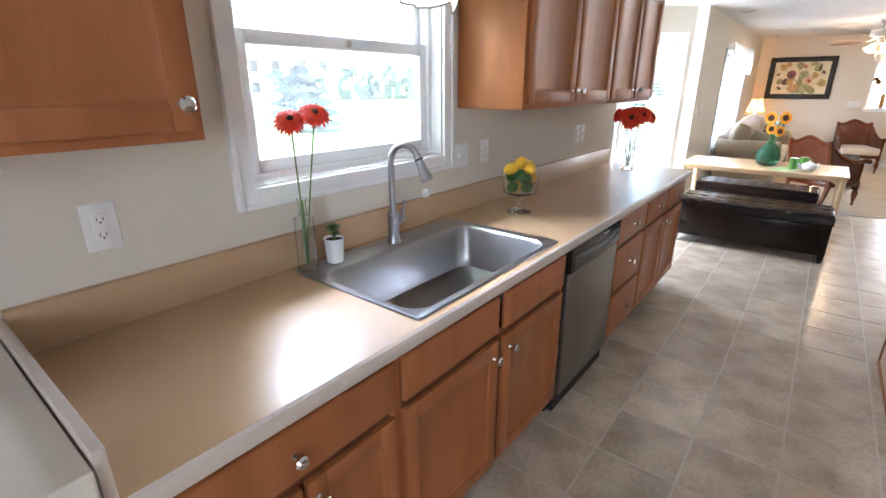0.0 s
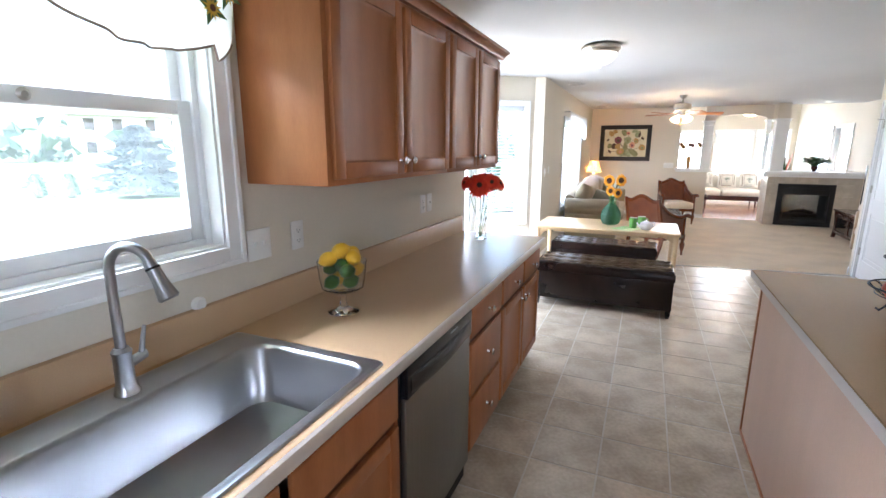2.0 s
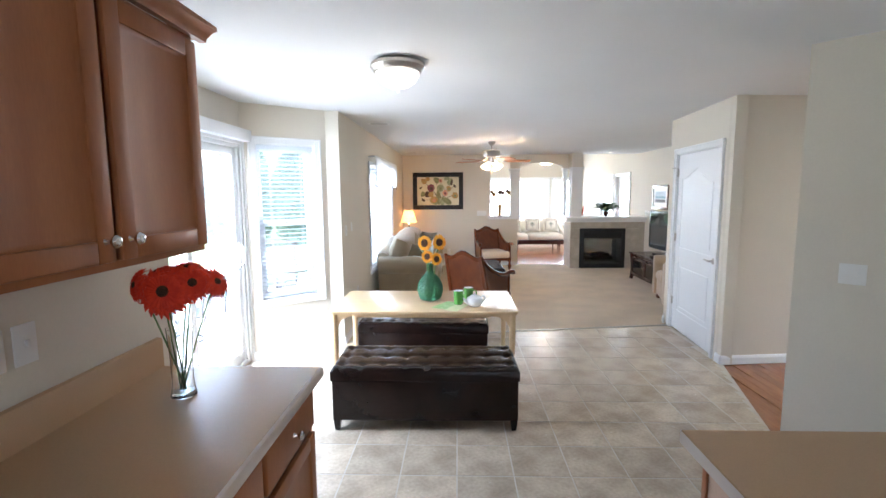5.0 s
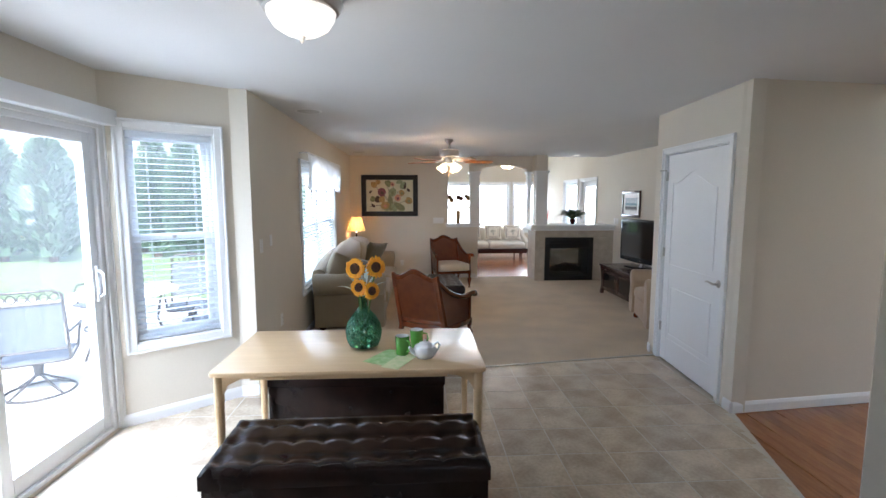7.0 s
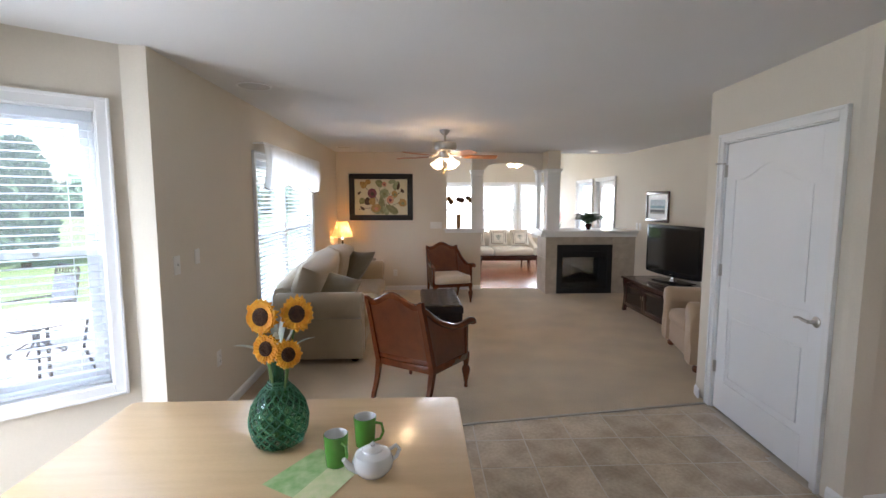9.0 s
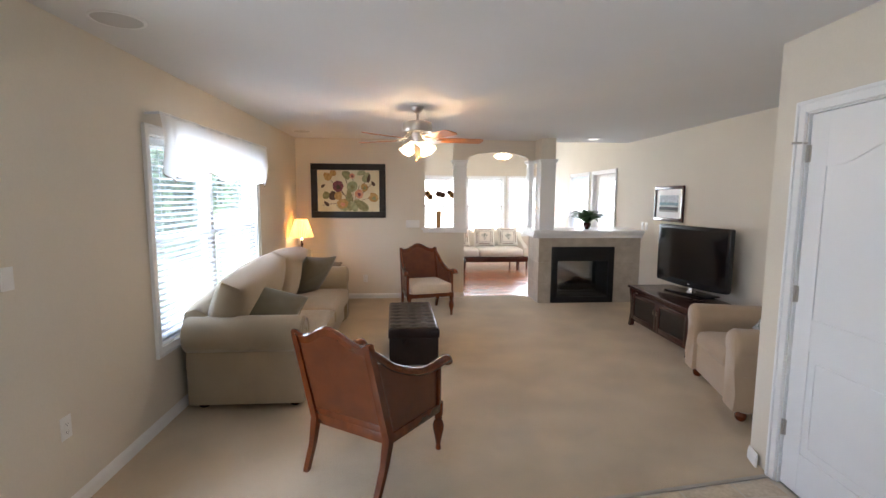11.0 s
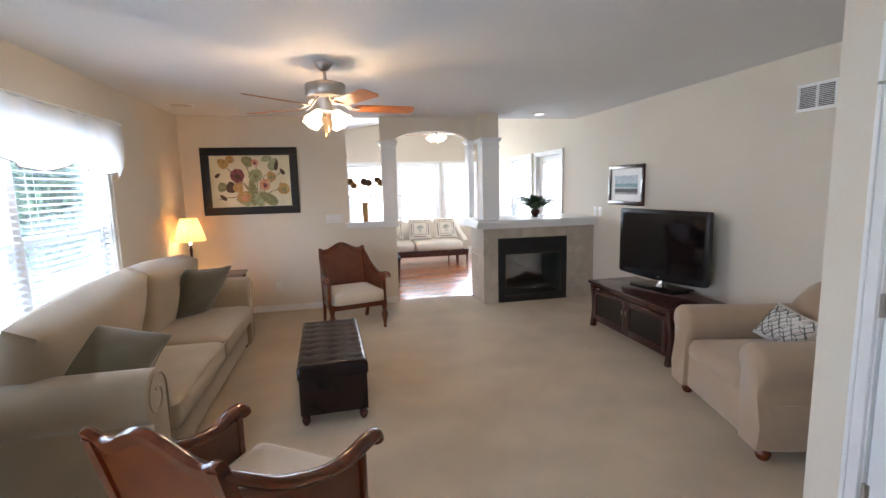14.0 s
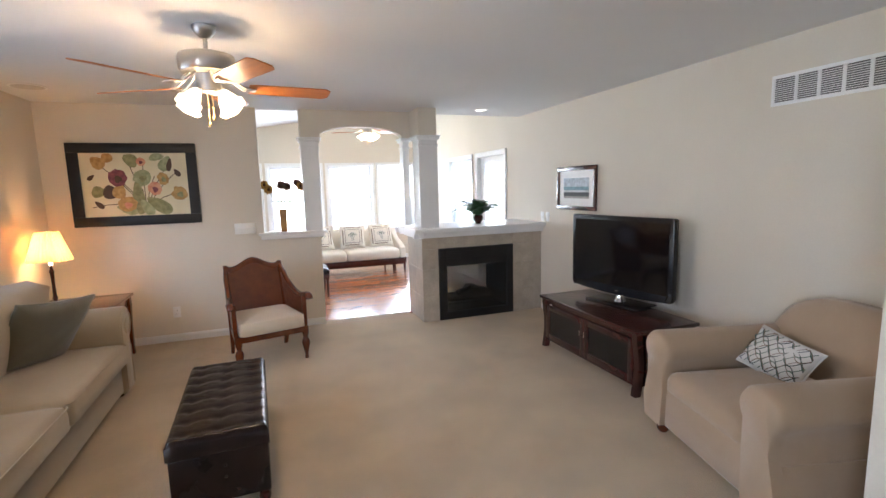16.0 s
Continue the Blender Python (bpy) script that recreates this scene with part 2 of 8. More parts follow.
def part(name, bm, material, parent=None, label="", smooth=True, at=None, angle=35):
    """Links a bmesh as one mesh object, under its thing."""
    me = bpy.data.meshes.new(name)
    bmesh.ops.recalc_face_normals(bm, faces=bm.faces)
    bm.to_mesh(me)
    bm.free()
    for mm in (material if isinstance(material, (list, tuple)) else [material]):
        me.materials.append(mm)
    if smooth:
        me.shade_smooth()
        me.set_sharp_from_angle(angle=radians(angle))
    ob = new(name, me)
    if parent is not None:
        ob.parent = parent
    if at is not None:
        ob.matrix_basis = at
    if label:
        ob["label"] = label
    return ob


def thing(name, m, label, category, group=""):
    ob = new(name)
    ob.empty_display_size = 0.1
    ob.matrix_basis = m
    return tagged(ob, label, category, group)


def single(name, bm, material, label, category, group="", at=None, smooth=True):
    return tagged(part(name, bm, material, None, "", smooth, at), label, category, group)


def setting(name, bm, material, label="", smooth=False):
    return tagged(part(name, bm, material, None, "", smooth), label, "", "", "structure")


def wall(name, p0, p1, z0, z1, thick, holes=(), material=None, label="", cap=0.0):
    """A wall from p0 to p1, thick to its left, with openings (s0, s1, z0, z1) through it. Only its skin is made."""
    p0, p1 = Vector((*p0, 0)), Vector((*p1, 0))
    L = (p1 - p0).length
    d = (p1 - p0) / L
    nrm = Vector((-d.y, d.x, 0))
    S = sorted({0.0, L} | {v for h in holes for v in h[:2]})
    Z = sorted({z0, z1} | {v for h in holes for v in h[2:]})
    solid = [[not any(h[0] < (S[i] + S[i + 1]) / 2 < h[1] and h[2] < (Z[j] + Z[j + 1]) / 2 < h[3] for h in holes) for j in range(len(Z) - 1)] for i in range(len(S) - 1)]
    bm = bmesh.new()
    def P(i, j, k):
        return p0 + d * S[i] + nrm * (thick * k) + Vector((0, 0, Z[j]))
    cache = {}
    def V(i, j, k):
        if (i, j, k) not in cache:
            cache[(i, j, k)] = bm.verts.new(P(i, j, k))
        return cache[(i, j, k)]
    def at(i, j):
        return 0 <= i < len(S) - 1 and 0 <= j < len(Z) - 1 and solid[i][j]
    for i in range(len(S) - 1):
        for j in range(len(Z) - 1):
            if not solid[i][j]:
                continue
            bm.faces.new((V(i, j, 0), V(i + 1, j, 0), V(i + 1, j + 1, 0), V(i, j + 1, 0)))
            bm.faces.new((V(i, j, 1), V(i, j + 1, 1), V(i + 1, j + 1, 1), V(i + 1, j, 1)))
            if not at(i - 1, j):
                bm.faces.new((V(i, j, 0), V(i, j + 1, 0), V(i, j + 1, 1), V(i, j, 1)))
            if not at(i + 1, j):
                bm.faces.new((V(i + 1, j, 0), V(i + 1, j, 1), V(i + 1, j + 1, 1), V(i + 1, j + 1, 0)))
            if not at(i, j - 1):
                bm.faces.new((V(i, j, 0), V(i, j, 1), V(i + 1, j, 1), V(i + 1, j, 0)))
            if not at(i, j + 1):
                bm.faces.new((V(i, j + 1, 0), V(i + 1, j + 1, 0), V(i + 1, j + 1, 1), V(i, j + 1, 1)))
    return setting(name, bm, material or WALL, label)


def frame_m(p0, p1, z=0.0):
    """Local axes of a wall: x along it from p0, y to its left (outward), z up."""
    d = (Vector((*p1, 0)) - Vector((*p0, 0))).normalized()
    return Matrix.Translation((p0[0], p0[1], z)) @ Matrix.Rotation(math.atan2(d.y, d.x), 4, "Z")


def casing(name, m, s0, s1, z0, z1, w=0.065, sill=True, mat_=None):
    """Moulded trim round an opening on the room side (local y below 0), with lined jambs."""
    bm = bmesh.new()
    y = -0.016
    zb = z0 - w if sill else z0
    for a, b, c, d in ((s0 - w, s0, zb, z1 + w), (s1, s1 + w, zb, z1 + w), (s0, s1, z1, z1 + w)) + (((s0, s1, z0 - w, z0),) if sill else ()):
        box(bm, a, b, y, 0, c, d, 0.003)
    for a, b, c, d in ((s0 - w, s0 - w + 0.018, zb, z1 + w), (s1 + w - 0.018, s1 + w, zb, z1 + w), (s0 - w + 0.018, s1 + w - 0.018, z1 + w - 0.018, z1 + w)) + (((s0 - w + 0.018, s1 + w - 0.018, z0 - w, z0 - w + 0.018),) if sill else ()):
        box(bm, a, b, y - 0.009, y + 0.002, c, d, 0.003)
    for a, b, c, d in ((s0, s0 + 0.008, z0, z1), (s1 - 0.008, s1, z0, z1), (s0 + 0.008, s1 - 0.008, z1 - 0.008, z1)) + (((s0 + 0.008, s1 - 0.008, z0, z0 + 0.008),) if sill else ()):
        box(bm, a, b, 0.0, 0.13, c, d)
    bm.transform(m)
    return setting(name, bm, mat_ or TRIM, "white painted moulded casing round an opening")


def baseboard(name, p0, p1):
    m = frame_m(p0, p1)
    L = (Vector(p1) - Vector(p0)).length
    bm = bmesh.new()
    extrude_poly(bm, [(0, 0), (-0.014, 0), (-0.014, 0.06), (-0.009, 0.075), (-0.004, 0.085), (0, 0.085)], 0.0, L, "x")
    bm.transform(m)
    return setting(name, bm, TRIM, "white painted wooden baseboard")


def rot(z=0, x=0, y=0):
    return Euler((radians(x), radians(y), radians(z))).to_matrix().to_4x4()


def loc(x, y, z=0):
    return Matrix.Translation((x, y, z))

# ---- the large structure ----
XW, XE, YF, H = -1.37, 3.78, 12.58, 2.44
T = 0.14
W_KIT = (0.77, 1.735, 1.208, 2.20)
wall("wall_kitchen_west", (XW, -2.6), (XW, 4.05), 0, H, T, [(W_KIT[0] + 2.6, W_KIT[1] + 2.6, W_KIT[2], W_KIT[3])], label="beige painted kitchen wall with a window")
wall("wall_bay_return", (XW, 4.05), (-1.50, 4.12), 0, H, T)
wall("wall_bay_near", (-1.50, 4.12), (-2.15, 4.62), 0, H, T)
SL = (0.10, 1.80, 0.02, 2.06)
wall("wall_bay_slider", (-2.15, 4.62), (-2.15, 6.46), 0, H, T, [SL], label="beige bay wall with a sliding door opening")
BAYP0, BAYP1 = (-2.15, 6.46), (-1.50, 6.96)
wall("wall_bay_far", BAYP0, BAYP1, 0, H, T, [(0.125, 0.695, 0.58, 2.08)], label="beige angled bay wall with a window")
wall("wall_bay_end", (-1.50, 6.96), (XW, 6.98), 0, H, 0.12)
LW = (1.60, 3.72, 0.56, 1.98)
wall("wall_living_west", (XW, 6.98), (XW, YF), 0, H, T, [LW], label="beige painted living room wall with a wide window")
wall("wall_north_left", (XW - T, YF), (0.56, YF), 0, H, 0.12, label="beige painted wall with framed picture")
wall("wall_living_east", (XE, 17.3), (XE, 7.84), 0, H + 1.0, T, [(2.06, 3.02, 0.55, 2.00), (3.26, 4.20, 0.02, 2.00)], label="beige painted side wall")
CN, CS = (2.40, 7.94), (2.285, 6.44)
wall("wall_closet_north", (XE, 7.94), CN, 0, H, 0.1)
CD = (0.14, 0.99, 0.0, 2.035)
wall("wall_closet_door", CN, (2.2852, 6.442), 0, H, 0.1, [(0.23, 1.29, 0.0, 2.04)], label="beige painted wall with a white door")
wall("wall_closet_south", (2.297, 6.441), (3.55, 6.57), 0, H, 0.1)
wall("wall_switch", (1.885, 5.03), (2.75, 4.16), 0, H, 0.12, label="pale painted angled wall with a light switch")
wall("wall_east_kitchen", (2.75, 4.16), (2.75, -2.6), 0, H, 0.12)
wall("wall_south", (2.75, -2.6), (XW, -2.6), 0, H, 0.12)
# foyer beyond the angled wall
wall("wall_foyer_east", (6.5, 12.0), (6.5, 1.5), 0, H + 2.6, 0.12, [(7.5, 8.5, 0.4, 2.0)])
wall("wall_foyer_south", (6.5, 1.5), (2.88, 1.5), 0, H + 2.6, 0.12)
wall("wall_foyer_north", (3.95, 8.9), (6.5, 8.9), 0, H + 2.6, 0.12)

# partly open partition between living room and sunroom
def half_wall():
    bm = bmesh.new()
    box(bm, 0.56, 1.165, YF, YF + 0.12, 0, 1.03)
    return setting("wall_half", bm, WALL, "low beige wall under a white shelf")


half_wall()
bm = bmesh.new()
box(bm, 0.50, 1.235, YF - 0.045, YF + 0.165, 1.075, 1.105, 0.006)
box(bm, 0.525, 1.205, YF - 0.025, YF + 0.145, 1.03, 1.075, 0.006)
setting("shelf_ledge", bm, TRIM, "white painted wooden ledge on the half wall")


def column(name, x0, x1, y0, y1, zb, zt, label):
    bm = bmesh.new()
    box(bm, x0, x1, y0, y1, zb, zt, 0.004)
    box(bm, x0 - 0.012, x1 + 0.012, y0 - 0.012, y1 + 0.012, zt - 0.10, zt - 0.085, 0.004)
    box(bm, x0 - 0.02, x1 + 0.02, y0 - 0.02, y1 + 0.02, zt - 0.03, zt, 0.006)
    box(bm, x0 - 0.032, x1 + 0.032, y0 - 0.032, y1 + 0.032, zt, zt + 0.018, 0.004)
    return setting(name, bm, TRIM, label)


column("column", 1.00, 1.19, YF - 0.02, YF + 0.14, 1.105, 2.12, "white painted square half column")
column("column", 2.16, 2.235, YF - 0.02, YF + 0.14, 1.105, 2.12, "white painted narrow pilaster beside the arch")
column("column", 2.25, 2.475, 12.22, 12.45, 1.095, 2.12, "white painted square column standing on the mantel")
# arch header: curved underside
bm = bmesh.new()
pts = [(0.998, 2.44), (0.998, 2.138), (1.19, 2.138)]
for i in range(13):
    a = math.pi * i / 12
    pts.append((1.675 - 0.485 * math.cos(a), 2.138 + 0.125 * math.sin(a)))
pts += [(2.16, 2.138), (2.475, 2.138), (2.475, 2.44)]
extrude_poly(bm, pts, YF, YF + 0.12, "y")
setting("wall_arch_header", bm, WALL, "beige painted header with a shallow arch")
bm = bmesh.new()
box(bm, 2.255, 2.47, 12.225, YF, 2.138, 2.44)
setting("wall_column_top", bm, WALL, "beige painted box above the column")

# ceilings
def slab(name, pts, z0, z1, material, label=""):
    bm = bmesh.new()
    extrude_poly(bm, pts, z0, z1, "z")
    return setting(name, bm, material, label)


slab("ceiling", [(-2.4, -2.8), (3.1, -2.8), (3.1, 4.2), (3.55, 4.2), (3.55, 6.7), (4.0, 6.7), (4.0, YF + 0.12), (-1.6, YF + 0.12), (-1.6, 7.3), (-2.4, 6.9)], H, H + 0.12, CEIL, "white painted ceiling of light texture")
slab("ceiling_foyer", [(2.7, 1.3), (6.7, 1.3), (6.7, 9.1), (2.7, 9.1)], H + 2.6, H + 2.7, CEIL)
# sunroom shell with a sloping ceiling
SY = 17.2
bm = bmesh.new()
v = [bm.verts.new(p) for p in ((-0.7, YF + 0.12, 2.62), (3.9, YF + 0.12, 3.30), (3.9, SY + 0.2, 3.30), (-0.7, SY + 0.2, 2.62), (-0.7, YF + 0.12, 2.74), (3.9, YF + 0.12, 3.42), (3.9, SY + 0.2, 3.42), (-0.7, SY + 0.2, 2.74))]
for f in ((0, 1, 2, 3), (4, 7, 6, 5), (0, 4, 5, 1), (1, 5, 6, 2), (2, 6, 7, 3), (3, 7, 4, 0)):
    bm.faces.new([v[i] for i in f])
setting("ceiling_sunroom", bm, CEIL, "white sloping sunroom ceiling")
wall("wall_sunroom_header", (-1.5, YF + 0.12), (3.9, YF + 0.12), H + 0.12, 3.4, 0.05)
wall("wall_sunroom_west", (-0.55, YF + 0.12), (-0.55, SY), 0, 3.4, 0.12, [(1.2, 2.2, 0.6, 2.05), (2.4, 3.4, 0.6, 2.05)])
NW = [(1.15, 2.18, 0.62, 2.05), (2.32, 3.26, 0.62, 2.05), (3.38, 4.15, 0.62, 2.05)]
wall("wall_sunroom_north", (-0.55, SY), (XE, SY), 0, 3.4, 0.12, [(0.1, 1.0, 0.62, 2.05)] + NW)

# floors
slab("floor_subfloor", [(-2.3, -2.75), (2.9, -2.75), (2.9, 4.1), (1.85, 4.9), (2.32, 6.47), (2.40, 7.79), (0.52, 7.49), (-1.4, 7.12), (-1.4, 7.05), (-2.3, 6.7)], -0.14, -0.001, GROUT, "pale grout between the floor tiles")
slab("floor_carpet", [(-1.38, 7.06), (0.52, 7.50), (2.40, 7.765), (2.40, 7.85), (3.79, 7.85), (3.79, YF - 0.0), (2.2, YF), (2.16, YF + 0.10), (1.17, YF + 0.10), (1.16, YF), (-1.38, YF)], -0.10, 0.006, CARPET, "cream cut pile carpet")
slab("floor_sunroom", [(-0.6, YF + 0.10), (3.8, YF + 0.10), (3.8, SY), (-0.6, SY)], -0.12, -0.012, WOODF, "red oak board floor")
slab("floor_foyer", [(1.88, 4.98), (2.78, 4.08), (2.78, 1.45), (6.55, 1.45), (6.55, 9.0), (3.6, 9.0), (3.6, 6.6), (2.33, 6.47)], -0.13, -0.012, WOODF, "red brown wooden foyer floor")
bm = bmesh.new()
for a, b in (((-1.36, 7.055), (0.52, 7.49)), ((0.52, 7.49), (2.355, 7.75))):
    m = frame_m(a, b)
    L = (Vector(b) - Vector(a)).length
    box(bm, 0, L, -0.012, 0.012, 0.0, 0.010, 0.003, m=m)
setting("floor_transition", bm, NICKEL, "thin metal strip between tile and carpet")

# baseboards
for a, b in (((XW, 3.98), (XW, 4.05)), ((XW, 4.05), (-1.50, 4.12)), ((-1.50, 4.12), (-2.15, 4.62)), ((-2.15, 6.46), (-1.50, 6.96)), ((-1.50, 6.96), (XW, 6.98)), ((XW, 6.98), (XW, YF)),
             ((XW, YF), (1.165, YF)), ((XE, 12.1), (XE, 7.94)), ((XE, 7.94), CN), ((2.291, 6.54), CS), (CN, (2.364, 7.83)), ((2.285, 6.44), (3.55, 6.57)),
             ((1.885, 5.03), (2.75, 4.16)), ((2.75, 4.16), (2.75, -2.6)), ((-0.55, SY), (XE, SY)), ((XE, SY), (XE, 14.12)), ((XE, 13.02), (XE, 12.8)), ((-0.55, YF + 0.13), (-0.55, SY))):
    baseboard("baseboard", a, b)

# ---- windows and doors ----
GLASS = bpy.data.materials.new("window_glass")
GLASS.use_nodes = True
_nt = GLASS.node_tree
_nt.nodes.remove(_nt.nodes["Principled BSDF"])
_tr, _gl, _mx, _fr = (_nt.nodes.new(k) for k in ("ShaderNodeBsdfTransparent", "ShaderNodeBsdfGlossy", "ShaderNodeMixShader", "ShaderNodeLayerWeight"))
_gl.inputs["Roughness"].default_value = 0.01
_tr.inputs["Color"].default_value = (0.97, 0.985, 0.98, 1)
_fr.inputs["Blend"].default_value = 0.5
_pw, _ad = _nt.nodes.new("ShaderNodeMath"), _nt.nodes.new("ShaderNodeMath")
_pw.operation, _pw.inputs[1].default_value = "POWER", 4.0
_ad.operation, _ad.inputs[1].default_value, _ad.inputs[2].default_value = "MULTIPLY_ADD", 0.6, 0.035
_nt.links.new(_fr.outputs["Facing"], _pw.inputs[0])
_nt.links.new(_pw.outputs[0], _ad.inputs[0])
_nt.links.new(_ad.outputs[0], _mx.inputs[0])
_nt.links.new(_tr.outputs[0], _mx.inputs[1])
_nt.links.new(_gl.outputs[0], _mx.inputs[2])
# small translucent share imitates veiling glare from the bright outdoors in the panes
_veil, _veil_mix = _nt.nodes.new("ShaderNodeBsdfTranslucent"), _nt.nodes.new("ShaderNodeMixShader")
_veil.inputs["Color"].default_value = (0.9, 0.93, 0.95, 1)
_veil_mix.inputs[0].default_value = 0.032
_nt.links.new(_mx.outputs[0], _veil_mix.inputs[1])
_nt.links.new(_veil.outputs[0], _veil_mix.inputs[2])
_nt.links.new(_veil_mix.outputs[0], _nt.nodes["Material Output"].inputs[0])
HEARTHGLASS = GLASS.copy()
HEARTHGLASS.name = "smoky_hearth_glass"
for _n in HEARTHGLASS.node_tree.nodes:
    if _n.bl_idname == "ShaderNodeBsdfTransparent":
        _n.inputs["Color"].default_value = (0.62, 0.62, 0.60, 1)
    if _n.bl_idname == "ShaderNodeBsdfGlossy":
        _n.inputs["Color"].default_value = (0.5, 0.5, 0.5, 1)
    if _n.bl_idname == "ShaderNodeBsdfTranslucent":
        _n.inputs["Color"].default_value = (0.01, 0.01, 0.01, 1)
DARKGLASS = mat("smoked_cabinet_glass", (0.012, 0.012, 0.012), 0.08, var=0.2, scale=3)
CLEAR = mat("clear_glass", (0.97, 0.99, 0.98), 0.02, trans=1.0, ior=1.45)
GREENGLASS = mat("green_glass", (0.34, 0.66, 0.48), 0.04, trans=0.98, ior=1.45)
BLIND = mat("white_blind_slat", (0.80, 0.82, 0.84), 0.5, var=0.03, scale=4)
_nt = BLIND.node_tree
_tl, _mx = _nt.nodes.new("ShaderNodeBsdfTranslucent"), _nt.nodes.new("ShaderNodeMixShader")
_tl.inputs["Color"].default_value = (0.86, 0.90, 0.94, 1)
_mx.inputs[0].default_value = 0.45
_nt.links.new(_nt.nodes["Principled BSDF"].outputs[0], _mx.inputs[1])
_nt.links.new(_tl.outputs[0], _mx.inputs[2])
_nt.links.new(_mx.outputs[0], _nt.nodes["Material Output"].inputs[0])
SHEER = bpy.data.materials.new("sheer_white_fabric")
SHEER.use_nodes = True
_nt = SHEER.node_tree
_p = _nt.nodes["Principled BSDF"]
_p.inputs["Base Color"].default_value = (0.82, 0.80, 0.75, 1)
_p.inputs["Roughness"].default_value = 0.9
_tl, _mx, _nz, _ad = (_nt.nodes.new(k) for k in ("ShaderNodeBsdfTranslucent", "ShaderNodeMixShader", "ShaderNodeTexNoise", "ShaderNodeMath"))
_tl.inputs["Color"].default_value = (0.93, 0.92, 0.90, 1)
_nz.inputs["Scale"].default_value = 14
_ad.operation, _ad.inputs[1].default_value = "MULTIPLY_ADD", 0.15
_ad.inputs[2].default_value = 0.62
_nt.links.new(_nz.outputs["Fac"], _ad.inputs[0])
_nt.links.new(_ad.outputs[0], _mx.inputs[0])
_nt.links.new(_p.outputs[0], _mx.inputs[1])
_nt.links.new(_tl.outputs[0], _mx.inputs[2])
_nt.links.new(_mx.outputs[0], _nt.nodes["Material Output"].inputs[0])


def pane(name, s0, s1, z0, z1, y, parent):
    bm = bmesh.new()
    box(bm, s0, s1, y, y + 0.006, z0, z1)
    ob = part(name, bm, GLASS, parent, smooth=False)
    ob.visible_shadow = False
    return ob


def sash(parent, s0, s1, z0, z1, y, w=0.045, d=0.035):
    bm = bmesh.new()
    for a, b, c, e in ((s0, s0 + w, z0, z1), (s1 - w, s1, z0, z1), (s0 + w, s1 - w, z0, z0 + w), (s0 + w, s1 - w, z1 - w, z1)):
        box(bm, a, b, y, y + d, c, e, 0.004)
    sob = part("sash", bm, VINYL, parent, "white vinyl sash frame")
    pane("pane", s0 + w, s1 - w, z0 + w, z1 - w, y + d * 0.5, sob)
    return sob


def window_unit(name, p0, p1, s0, s1, z0, z1, label, mull=(), double=True, rail=None):
    m = frame_m(p0, p1)
    ob = thing(name, m, label, "window")
    ob["kind"] = "structure"
    y = 0.065
    bm = bmesh.new()
    g = 0.03
    for a, b, c, e in ((s0, s0 + g, z0, z1), (s1 - g, s1, z0, z1), (s0 + g, s1 - g, z0, z0 + g), (s0 + g, s1 - g, z1 - g, z1)):
        box(bm, a, b, y - 0.01, y + 0.07, c, e, 0.003)
    for k in mull:
        box(bm, k - 0.04, k + 0.04, y - 0.015, y + 0.07, z0 + g, z1 - g, 0.003)
    part("window_frame", bm, VINYL, ob)
    edges = [s0 + g] + [v for k in mull for v in (k - 0.04, k + 0.04)] + [s1 - g]
    zm = rail or (z0 + z1) / 2
    for a, b in zip(edges[::2], edges[1::2]):
        if double:
            sash(ob, a, b, z0 + g, zm + 0.022, y)
            sash(ob, a, b, zm - 0.022, z1 - g, y + 0.036, 0.04, 0.03)
            bm = bmesh.new()
            lathe(bm, [(0.012, 0), (0.016, 0.006), (0.008, 0.012)], 10, loc((a + b) / 2, y - 0.004, zm) @ rot(x=90))
            part("sash_lock", bm, NICKEL, ob)
        else:
            sash(ob, a, b, z0 + g, z1 - g, y)
    return ob


def blind(name, p0, p1, s0, s1, z0, z1, y=0.03, step=0.042, tilt=12, group=""):
    """A slatted blind of thin bowed slats, lowered over the whole window."""
    m = frame_m(p0, p1)
    ob = thing(name, m, "white horizontal slatted blind lowered over the window", "blind", group)
    bm = bmesh.new()
    box(bm, s0, s1, y - 0.022, y + 0.022, z1 - 0.05, z1, 0.004)
    part("headrail", bm, BLIND, ob)
    bm = bmesh.new()
    box(bm, s0 + 0.004, s1 - 0.004, y - 0.02, y + 0.02, z0, z0 + 0.018, 0.004)
    part("bottom_rail", bm, BLIND, ob)
    sm = bmesh.new()
    prof = [(-0.021, -0.002), (-0.010, 0.001), (0, 0.002), (0.010, 0.001), (0.021, -0.002)]
    t = radians(tilt)
    rows = []
    for s in (s0 + 0.004, s1 - 0.004):
        for dz in (0.0, 0.0014):
            rows.append([sm.verts.new((s, a * math.cos(t) - b * math.sin(t), a * math.sin(t) + b * math.cos(t) + dz)) for a, b in prof])
    for i in range(4):
        sm.faces.new((rows[0][i], rows[0][i + 1], rows[2][i + 1], rows[2][i]))
        sm.faces.new((rows[1][i], rows[3][i], rows[3][i + 1], rows[1][i + 1]))
    for q in (0, 4):
        sm.faces.new((rows[0][q], rows[2][q], rows[3][q], rows[1][q]))
    first = part("slat", sm, BLIND, ob, at=loc(0, y, z0 + 0.03))
    z = z0 + 0.03 + step
    while z < z1 - 0.06:
        c = first.copy()
        scene.collection.objects.link(c)
        c.matrix_basis = loc(0, y, z)
        z += step
    for s in (s0 + 0.12, s1 - 0.12):
        for q in (-0.022, 0.022):
            bm = bmesh.new()
            tube(bm, [(s, y + q, z0), (s, y + q, z1 - 0.04)], 0.0012, 4)
            part("ladder_cord", bm, BLIND, ob)
    return ob


